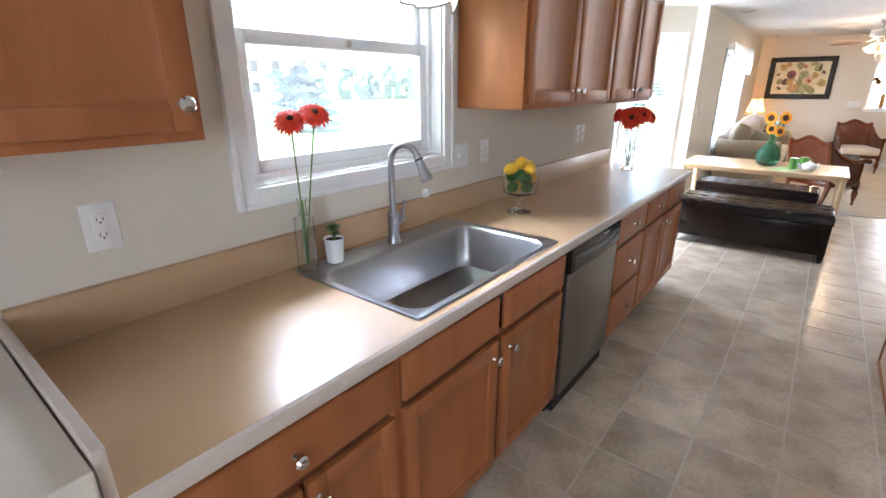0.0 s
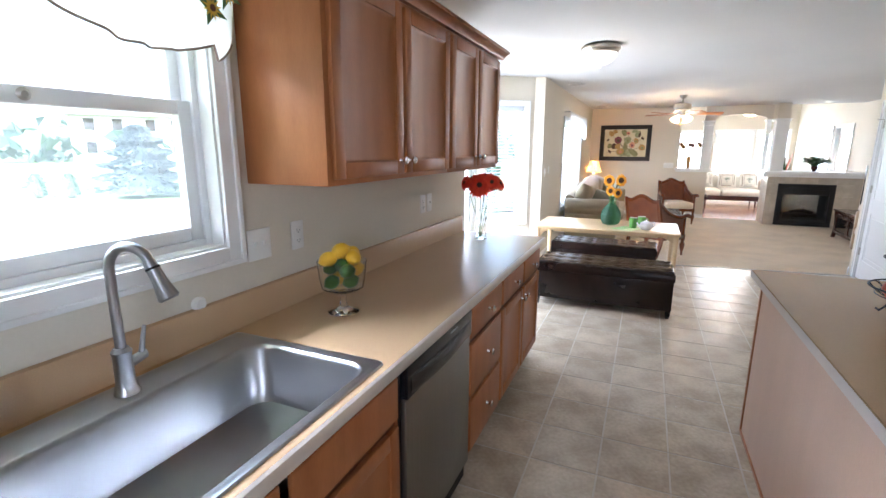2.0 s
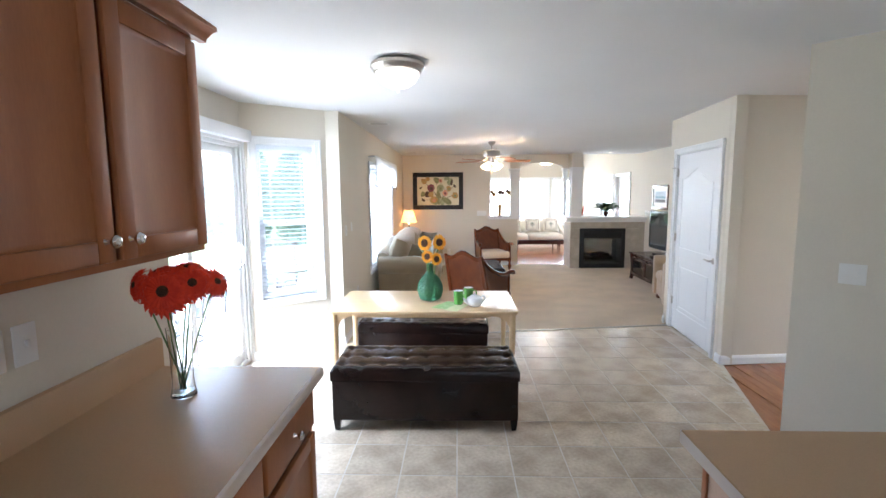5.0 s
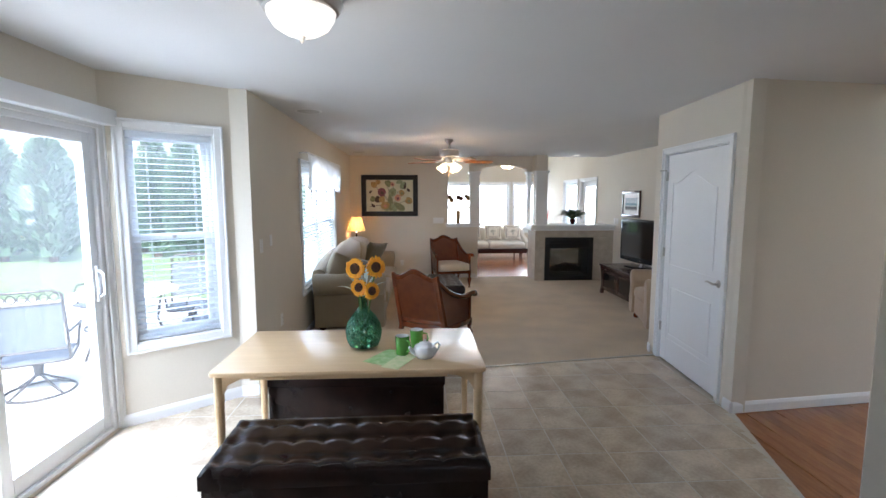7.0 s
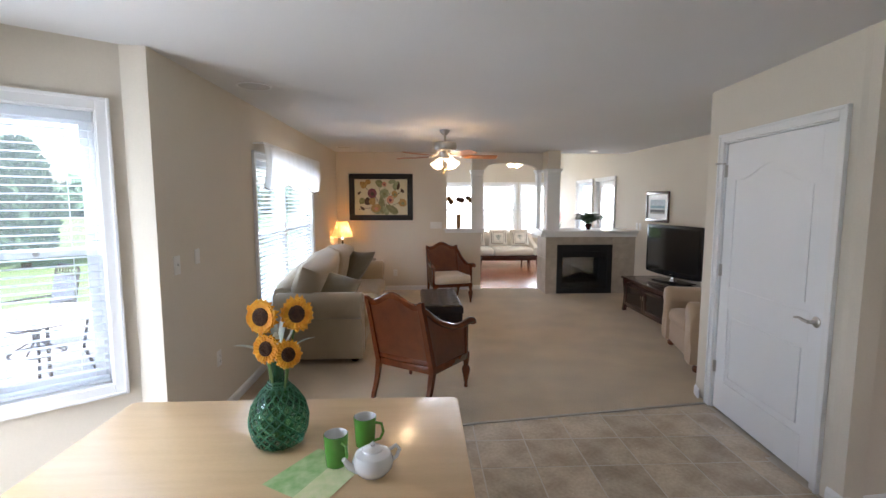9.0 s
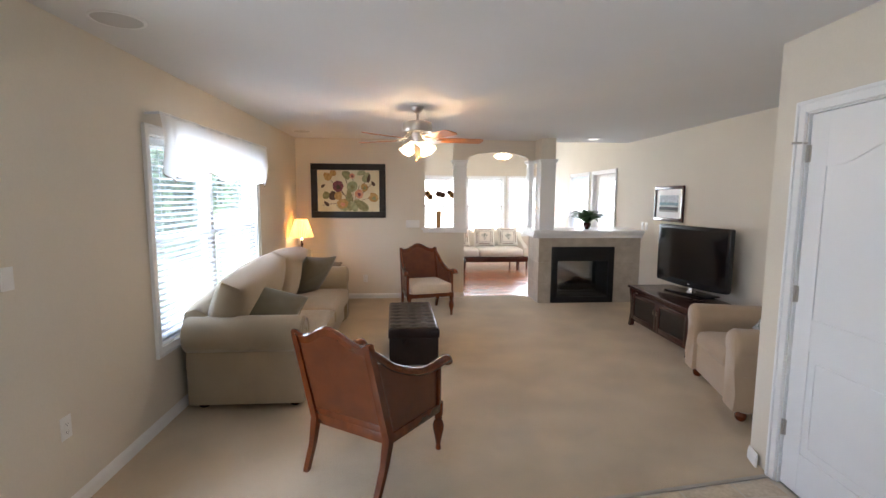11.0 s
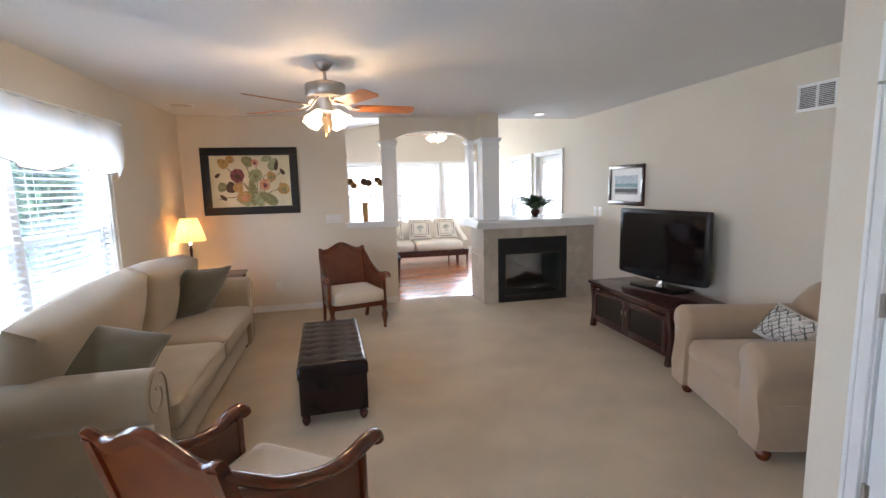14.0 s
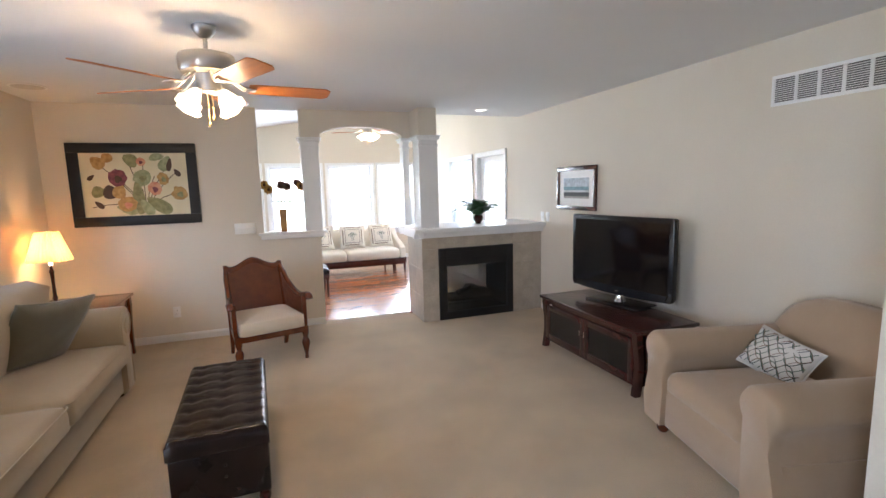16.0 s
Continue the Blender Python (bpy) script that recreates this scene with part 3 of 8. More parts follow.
def valance(name, p0, p1, s0, s1, ztop, drop, y, label, swags=3, print_=None):
    """A gathered fabric valance with scalloped lower edge and soft folds."""
    ob = thing(name, frame_m(p0, p1), label, "valance")
    bm = bmesh.new()
    n, k = 96, 8
    rows = []
    for i in range(n + 1):
        u = i / n
        s = s0 + (s1 - s0) * u
        ph = u * swags
        scal = abs(math.sin(math.pi * ph)) ** 0.7
        end = 1.0 if 0.08 < u < 0.92 else 1.12
        col = []
        for j in range(k + 1):
            v = j / k
            d = drop * (0.78 + 0.22 * scal) * end
            fold = 0.014 * math.sin(u * 60 + 2 * math.sin(u * 17)) * (0.35 + 0.65 * v)
            col.append(bm.verts.new((s, y - 0.02 * math.sin(math.pi * v) + fold, ztop - d * v)))
        rows.append(col)
    for a, b in zip(rows, rows[1:]):
        for j in range(k):
            bm.faces.new((a[j], b[j], b[j + 1], a[j + 1]))
    bmesh.ops.solidify(bm, geom=bm.faces[:], thickness=0.002)
    part("fabric", bm, SHEER, ob)
    bm = bmesh.new()
    pts = []
    for i in range(n + 1):
        u = i / n
        scal = abs(math.sin(math.pi * u * swags)) ** 0.7
        end = 1.0 if 0.08 < u < 0.92 else 1.12
        fold = 0.014 * math.sin(u * 60 + 2 * math.sin(u * 17))
        pts.append((s0 + (s1 - s0) * u, y + fold, ztop - drop * (0.78 + 0.22 * scal) * end))
    tube(bm, pts, 0.004, 6)
    part("piping", bm, mat(name + "_piping", (0.28, 0.21, 0.15), 0.9, var=0.1, scale=20), ob, "taupe edge piping")
    bm = bmesh.new()
    tube(bm, [(s0 - 0.01, 0.01, ztop - 0.02), (s0 - 0.01, y, ztop - 0.015), (s1 + 0.01, y, ztop - 0.015), (s1 + 0.01, 0.01, ztop - 0.02)], 0.008, 8)
    part("rod", bm, TRIM, ob)
    return ob


KW0, KW1 = (XW, 0.0), (XW, 4.05)
window_unit("window_1", KW0, KW1, *W_KIT, "white vinyl double hung window above the steel sink", rail=1.662)
casing("casing_kitchen_window", frame_m(KW0, KW1), *W_KIT)
window_unit("window_2", BAYP0, BAYP1, 0.125, 0.695, 0.58, 2.08, "white double hung bay window with slatted blind")
casing("casing_bay_window", frame_m(BAYP0, BAYP1), 0.125, 0.695, 0.58, 2.08)
blind("blind", BAYP0, BAYP1, 0.14, 0.68, 0.60, 2.07, tilt=2)
LP0, LP1 = (XW, 6.98), (XW, YF)
window_unit("window_3", LP0, LP1, *LW, "wide white double hung window pair behind the sofa", mull=(2.66,))
casing("casing_living_window", frame_m(LP0, LP1), *LW)
blind("blind", LP0, LP1, 1.62, 2.63, 0.58, 1.97, tilt=14)
blind("blind", LP0, LP1, 2.69, 3.70, 0.58, 1.97, tilt=14)
valance("window_valance", LP0, LP1, 1.60, 3.88, 2.13, 0.43, -0.085, "sheer cream scalloped valance over the living room window", 3)
kv = valance("kitchen_valance", KW0, KW1, 0.66, 1.78, 2.26, 0.46, -0.07, "sheer white valance printed with sunflowers over the sink window", 2)
YP = mat("printed_sunflower_yellow", (0.75, 0.48, 0.06), 0.9, var=0.2, scale=40)
GP = mat("printed_leaf_green", (0.10, 0.16, 0.05), 0.9, var=0.2, scale=40)
BP = mat("printed_brown_centre", (0.16, 0.07, 0.03), 0.9)
for cs, cz in ((1.66, 1.93), (1.72, 1.985), (1.62, 2.02), (1.30, 1.96), (1.24, 2.02), (0.80, 1.95), (0.86, 2.0), (1.02, 2.04)):
    for nm, m_, yy in (("printed_leaf", GP, -0.118), ("printed_sunflower", YP, -0.120), ("printed_centre", BP, -0.122)):
        bm = bmesh.new()
        if nm == "printed_centre":
            lathe(bm, [(0.010, 0), (0.010, 0.0006)], 12, loc(cs, yy, cz) @ rot(x=90))
        else:
            n, r0, r1, sh = (12, 0.016, 0.036, 0.0) if nm == "printed_sunflower" else (4, 0.02, 0.056, 0.4)
            vs = [bm.verts.new((cs + (r1 if i % 2 else r0) * math.cos(math.pi * i / n + sh), yy, cz + (r1 if i % 2 else r0) * math.sin(math.pi * i / n + sh))) for i in range(2 * n)]
            c = bm.verts.new((cs, yy, cz))
            for i in range(2 * n):
                bm.faces.new((vs[i], vs[(i + 1) % (2 * n)], c))
        part(nm, bm, m_, kv, smooth=False)
for i, (a, b, c, d) in enumerate([(0.1, 1.0, 0.62, 2.05)] + NW):
    window_unit("window_%d" % (4 + i), (-0.55, SY), (XE, SY), a, b, c, d, "bright white sunroom window in the far wall")
    casing("casing_sunroom_window", frame_m((-0.55, SY), (XE, SY)), a, b, c, d, 0.05)
for i, (a, b) in enumerate(((1.2, 2.2), (2.4, 3.4))):
    window_unit("window_%d" % (8 + i), (-0.55, YF + 0.12), (-0.55, SY), a, b, 0.6, 2.05, "bright white window in the sunroom side wall")
window_unit("window_10", (XE, 17.3), (XE, 7.84), 2.06, 3.02, 0.55, 2.00, "white sunroom side window with pale blind")
casing("casing_sunroom_side", frame_m((XE, 17.3), (XE, 7.84)), 2.06, 3.02, 0.55, 2.00)
casing("casing_sunroom_door", frame_m((XE, 17.3), (XE, 7.84)), 3.26, 4.20, 0.02, 2.00, sill=False)
blind("blind", (XE, 17.3), (XE, 7.84), 2.09, 2.99, 0.6, 1.98)


def glazed_door():
    ob = thing("door_2", frame_m((XE, 17.3), (XE, 7.84)), "white fully glazed exterior door in the sunroom", "door")
    ob["kind"] = "structure"
    sash(ob, 3.27, 4.19, 0.025, 1.99, 0.05, 0.12, 0.045)
    bm = bmesh.new()
    tube(bm, [(3.32, 0.05, 0.98), (3.32, 0.01, 0.98), (3.42, 0.0, 0.98)], 0.009, 8)
    part("door_handle", bm, NICKEL, ob)


glazed_door()


def sliding_door():
    m = frame_m((-2.15, 4.62), (-2.15, 6.46))
    ob = thing("door_3", m, "white framed sliding glass patio door", "door")
    ob["kind"] = "structure"
    bm = bmesh.new()
    s0, s1, z0, z1 = SL
    for a, b, c, e in ((s0, s0 + 0.035, z0, z1), (s1 - 0.035, s1, z0, z1), (s0 + 0.035, s1 - 0.035, z1 - 0.035, z1), (s0 + 0.035, s1 - 0.035, z0, z0 + 0.03)):
        box(bm, a, b, 0.0, 0.12, c, e, 0.003)
    box(bm, s0 + 0.035, s1 - 0.035, 0.055, 0.062, z0 + 0.03, z0 + 0.045)
    part("door_frame", bm, VINYL, ob)
    for (a, b, y) in ((s0 + 0.035, 0.985, 0.07), (0.915, s1 - 0.035, 0.02)):
        bm = bmesh.new()
        w, d = 0.07, 0.035
        for c in ((a, a + w, z0 + 0.03, z1 - 0.035), (b - w, b, z0 + 0.03, z1 - 0.035), (a + w, b - w, z0 + 0.03, z0 + 0.13), (a + w, b - w, z1 - 0.105, z1 - 0.035)):
            box(bm, c[0], c[1], y, y + d, c[2], c[3], 0.004)
        pnl = part("sliding_panel", bm, VINYL, ob, "white vinyl sliding panel")
        pane("pane", a + w, b - w, z0 + 0.13, z1 - 0.105, y + 0.015, pnl)
    bm = bmesh.new()
    box(bm, s1 - 0.085, s1 - 0.055, 0.002, 0.02, 0.93, 1.17, 0.004)
    tube(bm, [(s1 - 0.07, 0.005, 0.96), (s1 - 0.07, -0.03, 0.985), (s1 - 0.07, -0.03, 1.115), (s1 - 0.07, 0.005, 1.14)], 0.009, 8)
    part("door_handle", bm, VINYL, ob, "white pull handle")
    casing("casing_slider", m, s0, s1, z0, z1, sill=False)
    bm = bmesh.new()
    box(bm, s0 - 0.10, s1 + 0.10, -0.085, -0.017, 2.085, 2.19, 0.006, m=m)
    single("blind_headrail", bm, VINYL, "white boxed headrail of a vertical blind above the patio door", "blind")


sliding_door()


def closet_door():
    m = frame_m(CN, CS)
    a, b = 0.215, 1.305
    casing("casing_closet_door", m, a + 0.015, b - 0.015, 0.0, 2.03, 0.06, sill=False)
    ob = thing("door_1", m, "closed white moulded two panel door with lever handle", "door")
    ob["kind"] = "structure"
    s0, s1 = a + 0.03, b - 0.03
    bm = bmesh.new()
    y0, y1 = 0.012, 0.045
    def P(s, z, y):
        return bm.verts.new((s, y, z))
    box(bm, s0, s1, y0 + 0.006, y1, 0.012, 2.018)
    # raised frame around two sunken panels, the upper one arched
    st = 0.115
    def arch(s):
        u = (s - (s0 + s1) / 2) / ((s1 - s0) / 2 - st)
        u = max(-1, min(1, u))
        return 1.85 - 0.10 * (1 - math.cos(math.pi * min(1, abs(u) * 1.15))) / 2
    box(bm, s0, s0 + st, y0, y0 + 0.0065, 0.012, 2.018, 0.002)
    box(bm, s1 - st, s1, y0, y0 + 0.0065, 0.012, 2.018, 0.002)
    box(bm, s0 + st, s1 - st, y0, y0 + 0.0065, 0.012, 0.24, 0.002)
    box(bm, s0 + st, s1 - st, y0, y0 + 0.0065, 0.80, 0.97, 0.002)
    N = 16
    pts = [(s0 + st + (s1 - s0 - 2 * st) * i / N, arch(s0 + st + (s1 - s0 - 2 * st) * i / N)) for i in range(N + 1)]
    extrude_poly(bm, pts + [(s1 - st, 2.018), (s0 + st, 2.018)], y0, y0 + 0.0065, "y")
    # raised fields
    g = 0.05
    box(bm, s0 + st + g, s1 - st - g, y0 + 0.002, y0 + 0.0065, 0.24 + g, 0.80 - g, 0.006)
    pts = [(p[0], p[1] - g) for p in pts if s0 + st + g <= p[0] <= s1 - st - g]
    extrude_poly(bm, [(pts[0][0], 0.97 + g)] + pts + [(pts[-1][0], 0.97 + g)], y0 + 0.002, y0 + 0.0065, "y", 0.0)
    part("door_leaf", bm, DOORW, ob, smooth=False)
    bm = bmesh.new()
    c = s1 - 0.06
    lathe(bm, [(0.03, 0), (0.032, 0.004), (0.026, 0.010), (0.011, 0.014), (0.010, 0.045)], 20, loc(c, y0, 0.93) @ rot(x=90))
    tube(bm, [(c, y0 - 0.045, 0.93), (c - 0.03, y0 - 0.05, 0.933), (c - 0.07, y0 - 0.048, 0.940), (c - 0.11, y0 - 0.044, 0.932)], 0.008, 10, radii=[0.010, 0.009, 0.008, 0.007])
    part("door_handle", bm, NICKEL, ob, "satin nickel lever handle")
    for z in (0.33, 1.08, 1.82):
        bm = bmesh.new()
        tube(bm, [(s0 - 0.006, y0 - 0.008, z - 0.045), (s0 - 0.006, y0 - 0.008, z + 0.045)], 0.007, 8)
        box(bm, s0 - 0.004, s0 + 0.012, y0 - 0.004, y0 + 0.0, z - 0.043, z + 0.043)
        part("hinge", bm, NICKEL, ob)
    bm = bmesh.new()
    tube(bm, [(s0 - 0.004, y0 - 0.01, 1.875), (s0 - 0.05, y0 - 0.045, 1.878), (s0 - 0.055, y0 - 0.06, 1.878)], 0.006, 8)
    part("hinge_stop", bm, NICKEL, ob)


closet_door()

# ---- kitchen ----
XF = -0.745


def panel_front(name, parent, y0, y1, z0, z1, x=XF, flat=False, knob=None):
    """A cabinet door or drawer front on the plane x: a slab, or a recessed panel between stiles and rails."""
    bm = bmesh.new()
    t = 0.019
    if flat:
        box(bm, x, x + t, y0, y1, z0, z1, 0.006, 3)
        ob = part(name, bm, CAB, parent)
    else:
        w, g = 0.055, 0.012
        a, b, c, d = y0 + w, y1 - w, z0 + w, z1 - w
        # sunken field with a bevelled step round it
        o = [bm.verts.new((x + t - 0.004, yy, zz)) for yy, zz in ((a - 0.002, c - 0.002), (b + 0.002, c - 0.002), (b + 0.002, d + 0.002), (a - 0.002, d + 0.002))]
        i = [bm.verts.new((x + t - 0.012, yy, zz)) for yy, zz in ((a + g, c + g), (b - g, c + g), (b - g, d - g), (a + g, d - g))]
        for k in range(4):
            bm.faces.new((o[k], o[(k + 1) % 4], i[(k + 1) % 4], i[k]))
        bm.faces.new(i)
        ob = part(name, bm, CAB, parent)
        for nm, e in (("stile", (y0, a, z0, z1)), ("stile", (b, y1, z0, z1)), ("rail", (a, b, z0, c)), ("rail", (a, b, d, z1))):
            bm = bmesh.new()
            box(bm, x, x + t, *e, 0.0035)
            part(nm, bm, CAB, ob)
    if knob:
        bm = bmesh.new()
        lathe(bm, [(0.009, 0), (0.007, 0.004), (0.005, 0.012), (0.008, 0.018), (0.0155, 0.022), (0.0165, 0.027), (0.012, 0.033), (0.004, 0.035)], 18, loc(x + t, knob[0], knob[1]) @ rot(y=90))
        part("knob", bm, CHROME, ob, "round chrome knob")
    return ob


def base_cabinet(y0, y1, fronts, label):
    ob = thing("base_cabinet", Matrix(), label, "cabinet", "base cabinets")
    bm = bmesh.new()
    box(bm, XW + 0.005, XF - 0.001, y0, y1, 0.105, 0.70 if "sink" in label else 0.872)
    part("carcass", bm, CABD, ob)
    bm = bmesh.new()
    for c in ((y0, y0 + 0.02, 0.105, 0.872), (y1 - 0.02, y1, 0.105, 0.872), (y0 + 0.02, y1 - 0.02, 0.845, 0.872), (y0 + 0.02, y1 - 0.02, 0.105, 0.125)):
        box(bm, XF - 0.001, XF + 0.002, *c)
    part("face_frame", bm, CAB, ob, smooth=False)
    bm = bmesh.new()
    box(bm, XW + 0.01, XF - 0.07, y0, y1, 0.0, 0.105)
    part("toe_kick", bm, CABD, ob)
    for f in fronts:
        panel_front(*([f[0], ob] + list(f[1:5])), flat=f[5], knob=f[6])
    return ob


base_cabinet(0.125, 0.74, [("drawer", 0.135, 0.728, 0.70, 0.842, True, (0.42, 0.765)),
                           ("door", 0.135, 0.428, 0.13, 0.672, False, (0.395, 0.615)), ("door", 0.440, 0.728, 0.13, 0.672, False, (0.468, 0.615))],
             "orange brown maple base cabinet with drawer above two doors")
base_cabinet(0.742, 1.785, [("drawer", 0.762, 1.245, 0.70, 0.842, True, None), ("drawer", 1.283, 1.765, 0.70, 0.842, True, None),
                            ("door", 0.762, 1.245, 0.13, 0.672, False, (1.215, 0.610)), ("door", 1.283, 1.765, 0.13, 0.672, False, (1.325, 0.610))],
             "orange brown maple sink cabinet with two false drawer fronts")
base_cabinet(2.43, 2.935, [("drawer", 2.447, 2.92, 0.70, 0.842, True, (2.69, 0.772)), ("drawer", 2.447, 2.92, 0.415, 0.672, True, (2.69, 0.545)),
                           ("drawer", 2.447, 2.92, 0.13, 0.388, True, (2.69, 0.26))], "orange brown maple cabinet with a stack of three drawers")
base_cabinet(2.937, 3.90, [("drawer", 2.955, 3.405, 0.70, 0.842, True, (3.19, 0.772)), ("drawer", 3.43, 3.885, 0.70, 0.842, True, (3.66, 0.772)),
                           ("door", 2.955, 3.405, 0.13, 0.672, False, (3.375, 0.615)), ("door", 3.43, 3.885, 0.13, 0.672, False, (3.46, 0.615))],
             "orange brown maple base cabinet with two drawers over two doors")


def upper_cabinet(y0, y1, z0, z1, x, doors, label, side="far"):
    ob = thing("wall_cabinet", Matrix(), label, "cabinet", "wall cabinets")
    bm = bmesh.new()
    box(bm, XW + 0.002, x, y0, y1, z0, z1, 0.002)
    part("carcass", bm, CAB, ob)
    for a, b, k in doors:
        panel_front("door", ob, a, b, z0 + 0.022, z1 - 0.02, x=x + 0.001, knob=(k, z0 + 0.075))
    bm = bmesh.new()
    pr = [(0.0, z1), (0.022, z1), (0.026, z1 + 0.012), (0.048, z1 + 0.03), (0.062, z1 + 0.034), (0.062, z1 + 0.048), (0.0, z1 + 0.045)]
    extrude_poly(bm, [(x + a, z) for a, z in pr], y0 - 0.03, y1 + 0.05, "y")
    extrude_poly(bm, [(y1 + a, z) for a, z in pr], XW + 0.002, x, "x")
    part("crown_moulding", bm, CAB, ob)
    return ob


upper_cabinet(-0.35, 0.48, 1.405, 2.125, -1.02, [(-0.33, 0.06, 0.03), (0.085, 0.468, 0.435)], "orange brown maple wall cabinet beside the window")
upper_cabinet(1.85, 2.85, 1.415, 2.105, -1.02, [(1.872, 2.345, 2.315), (2.368, 2.835, 2.39)], "orange brown maple wall cabinet with two doors")
upper_cabinet(2.852, 3.705, 1.415, 2.105, -1.02, [(2.87, 3.265, 3.235), (3.29, 3.69, 3.32)], "narrower orange brown maple wall cabinet with two doors")

SX0, SX1, SY0, SY1 = -1.318, -0.735, 0.835, 1.705


def worktop():
    ob = thing("worktop", Matrix(), "tan laminate worktop along the window wall", "countertop")
    z0, z1 = 0.874, 0.914
    bm = bmesh.new()
    hx0, hx1, hy0, hy1 = SX0 + 0.02, SX1 - 0.02, SY0 + 0.02, SY1 - 0.02
    # one slab with the sink's opening cut through
    X, Y = (XW + 0.002, hx0, hx1, -0.712), (0.118, hy0, hy1, 3.935)
    lo, hi = [[[bm.verts.new((x, y, z)) for y in Y] for x in X] for z in (z0, z1)]
    for i in range(3):
        for j in range(3):
            if (i, j) != (1, 1):
                bm.faces.new((hi[i][j], hi[i + 1][j], hi[i + 1][j + 1], hi[i][j + 1]))
                bm.faces.new((lo[i][j], lo[i][j + 1], lo[i + 1][j + 1], lo[i + 1][j]))
    edge = [(0, j) for j in range(3)] + [(i, 3) for i in range(3)] + [(3, j) for j in (3, 2, 1)] + [(i, 0) for i in (3, 2, 1)]
    for ring in (edge, [(1, 1), (1, 2), (2, 2), (2, 1)]):
        for (a, b), (c, d) in zip(ring, ring[1:] + ring[:1]):
            bm.faces.new((lo[a][b], lo[c][d], hi[c][d], hi[a][b]))
    part("worktop_slab", bm, COUNTER, ob, smooth=False)
    bm = bmesh.new()
    extrude_poly(bm, [(-0.712, z0 - 0.002), (-0.703, z0 - 0.002), (-0.699, z0 + 0.004), (-0.699, z1 - 0.012), (-0.703, z1 - 0.004), (-0.712, z1)], 0.10, 3.94, "y")
    part("front_edge", bm, COUNTERP, ob, "paler rolled laminate edge")
    bm = bmesh.new()
    extrude_poly(bm, [(XW + 0.002, z1), (XW + 0.024, z1), (XW + 0.024, 1.024), (XW + 0.020, 1.032), (XW + 0.002, 1.034)], 0.118, 3.935, "y")
    part("backsplash", bm, COUNTER, ob)
    bm = bmesh.new()
    box(bm, XW + 0.002, -0.715, 0.098, 0.117, z0, 1.016, 0.004)
    part("side_splash", bm, COUNTERP, ob, "short laminate side splash")
    return ob


worktop()
bm = bmesh.new()
box(bm, XW, -0.70, -0.9, 0.094, 0.0, 0.995, 0.004)
setting("low_partition", bm, WALL, "low painted partition at the end of the worktop")


def rrect(x0, x1, y0, y1, r, n=6):
    out = []
    for cx, cy, a0 in ((x1 - r, y1 - r, 0), (x0 + r, y1 - r, 90), (x0 + r, y0 + r, 180), (x1 - r, y0 + r, 270)):
        for i in range(n + 1):
            a = radians(a0 + 90 * i / n)
            out.append((cx + r * math.cos(a), cy + r * math.sin(a)))
    return out


def loft(bm, loops, close=True):
    rings = [[bm.verts.new(p) for p in l] for l in loops]
    n = len(rings[0])
    for a, b in zip(rings, rings[1:]):
        for i in range(n):
            bm.faces.new((a[i], a[(i + 1) % n], b[(i + 1) % n], b[i]))
    if close:
        bm.faces.new(rings[-1])
    return bm


def sink():
    ob = thing("sink", Matrix(), "single bowl brushed stainless steel drop-in sink in the worktop", "sink")
    z = 0.914
    bx0, bx1, by0, by1 = SX0 + 0.115, SX1 - 0.035, SY0 + 0.035, SY1 - 0.035
    L = []
    for (x0, x1, y0, y1, r, zz) in ((SX0, SX1, SY0, SY1, 0.018, z), (SX0 + 0.002, SX1 - 0.002, SY0 + 0.002, SY1 - 0.002, 0.018, z + 0.006), (SX0 + 0.014, SX1 - 0.014, SY0 + 0.014, SY1 - 0.014, 0.016, z + 0.006),
                                    (SX0 + 0.018, SX1 - 0.018, SY0 + 0.018, SY1 - 0.018, 0.016, z + 0.003), (bx0 - 0.008, bx1 + 0.008, by0 - 0.008, by1 + 0.008, 0.075, z + 0.003),
                                    (bx0 - 0.002, bx1 + 0.002, by0 - 0.002, by1 + 0.002, 0.072, z + 0.0),
                                    (bx0 + 0.006, bx1 - 0.006, by0 + 0.006, by1 - 0.006, 0.068, z - 0.012), (bx0 + 0.02, bx1 - 0.02, by0 + 0.02, by1 - 0.02, 0.065, z - 0.15),
                                    (bx0 + 0.035, bx1 - 0.035, by0 + 0.035, by1 - 0.035, 0.06, z - 0.178), (bx0 + 0.07, bx1 - 0.07, by0 + 0.07, by1 - 0.07, 0.05, z - 0.187)):
        L.append([(x, y, zz) for x, y in rrect(x0, x1, y0, y1, r)])
    bm = bmesh.new()
    loft(bm, L)
    part("basin", bm, STEEL, ob)
    bm = bmesh.new()
    cx, cy = (bx0 + bx1) / 2 + 0.05, (by0 + by1) / 2 - 0.16
    lathe(bm, [(0.052, 0.0), (0.055, 0.003), (0.045, 0.004), (0.038, -0.002)], 28, loc(cx, cy, z - 0.186), cap=False)
    part("drain_flange", bm, CHROME, ob, "chrome drain flange")
    bm = bmesh.new()
    lathe(bm, [(0.039, 0.0), (0.039, 0.0015)], 24, loc(cx, cy, z - 0.1865))
    part("drain", bm, BLACKM, ob, "dark drain opening")
    return ob


sink()


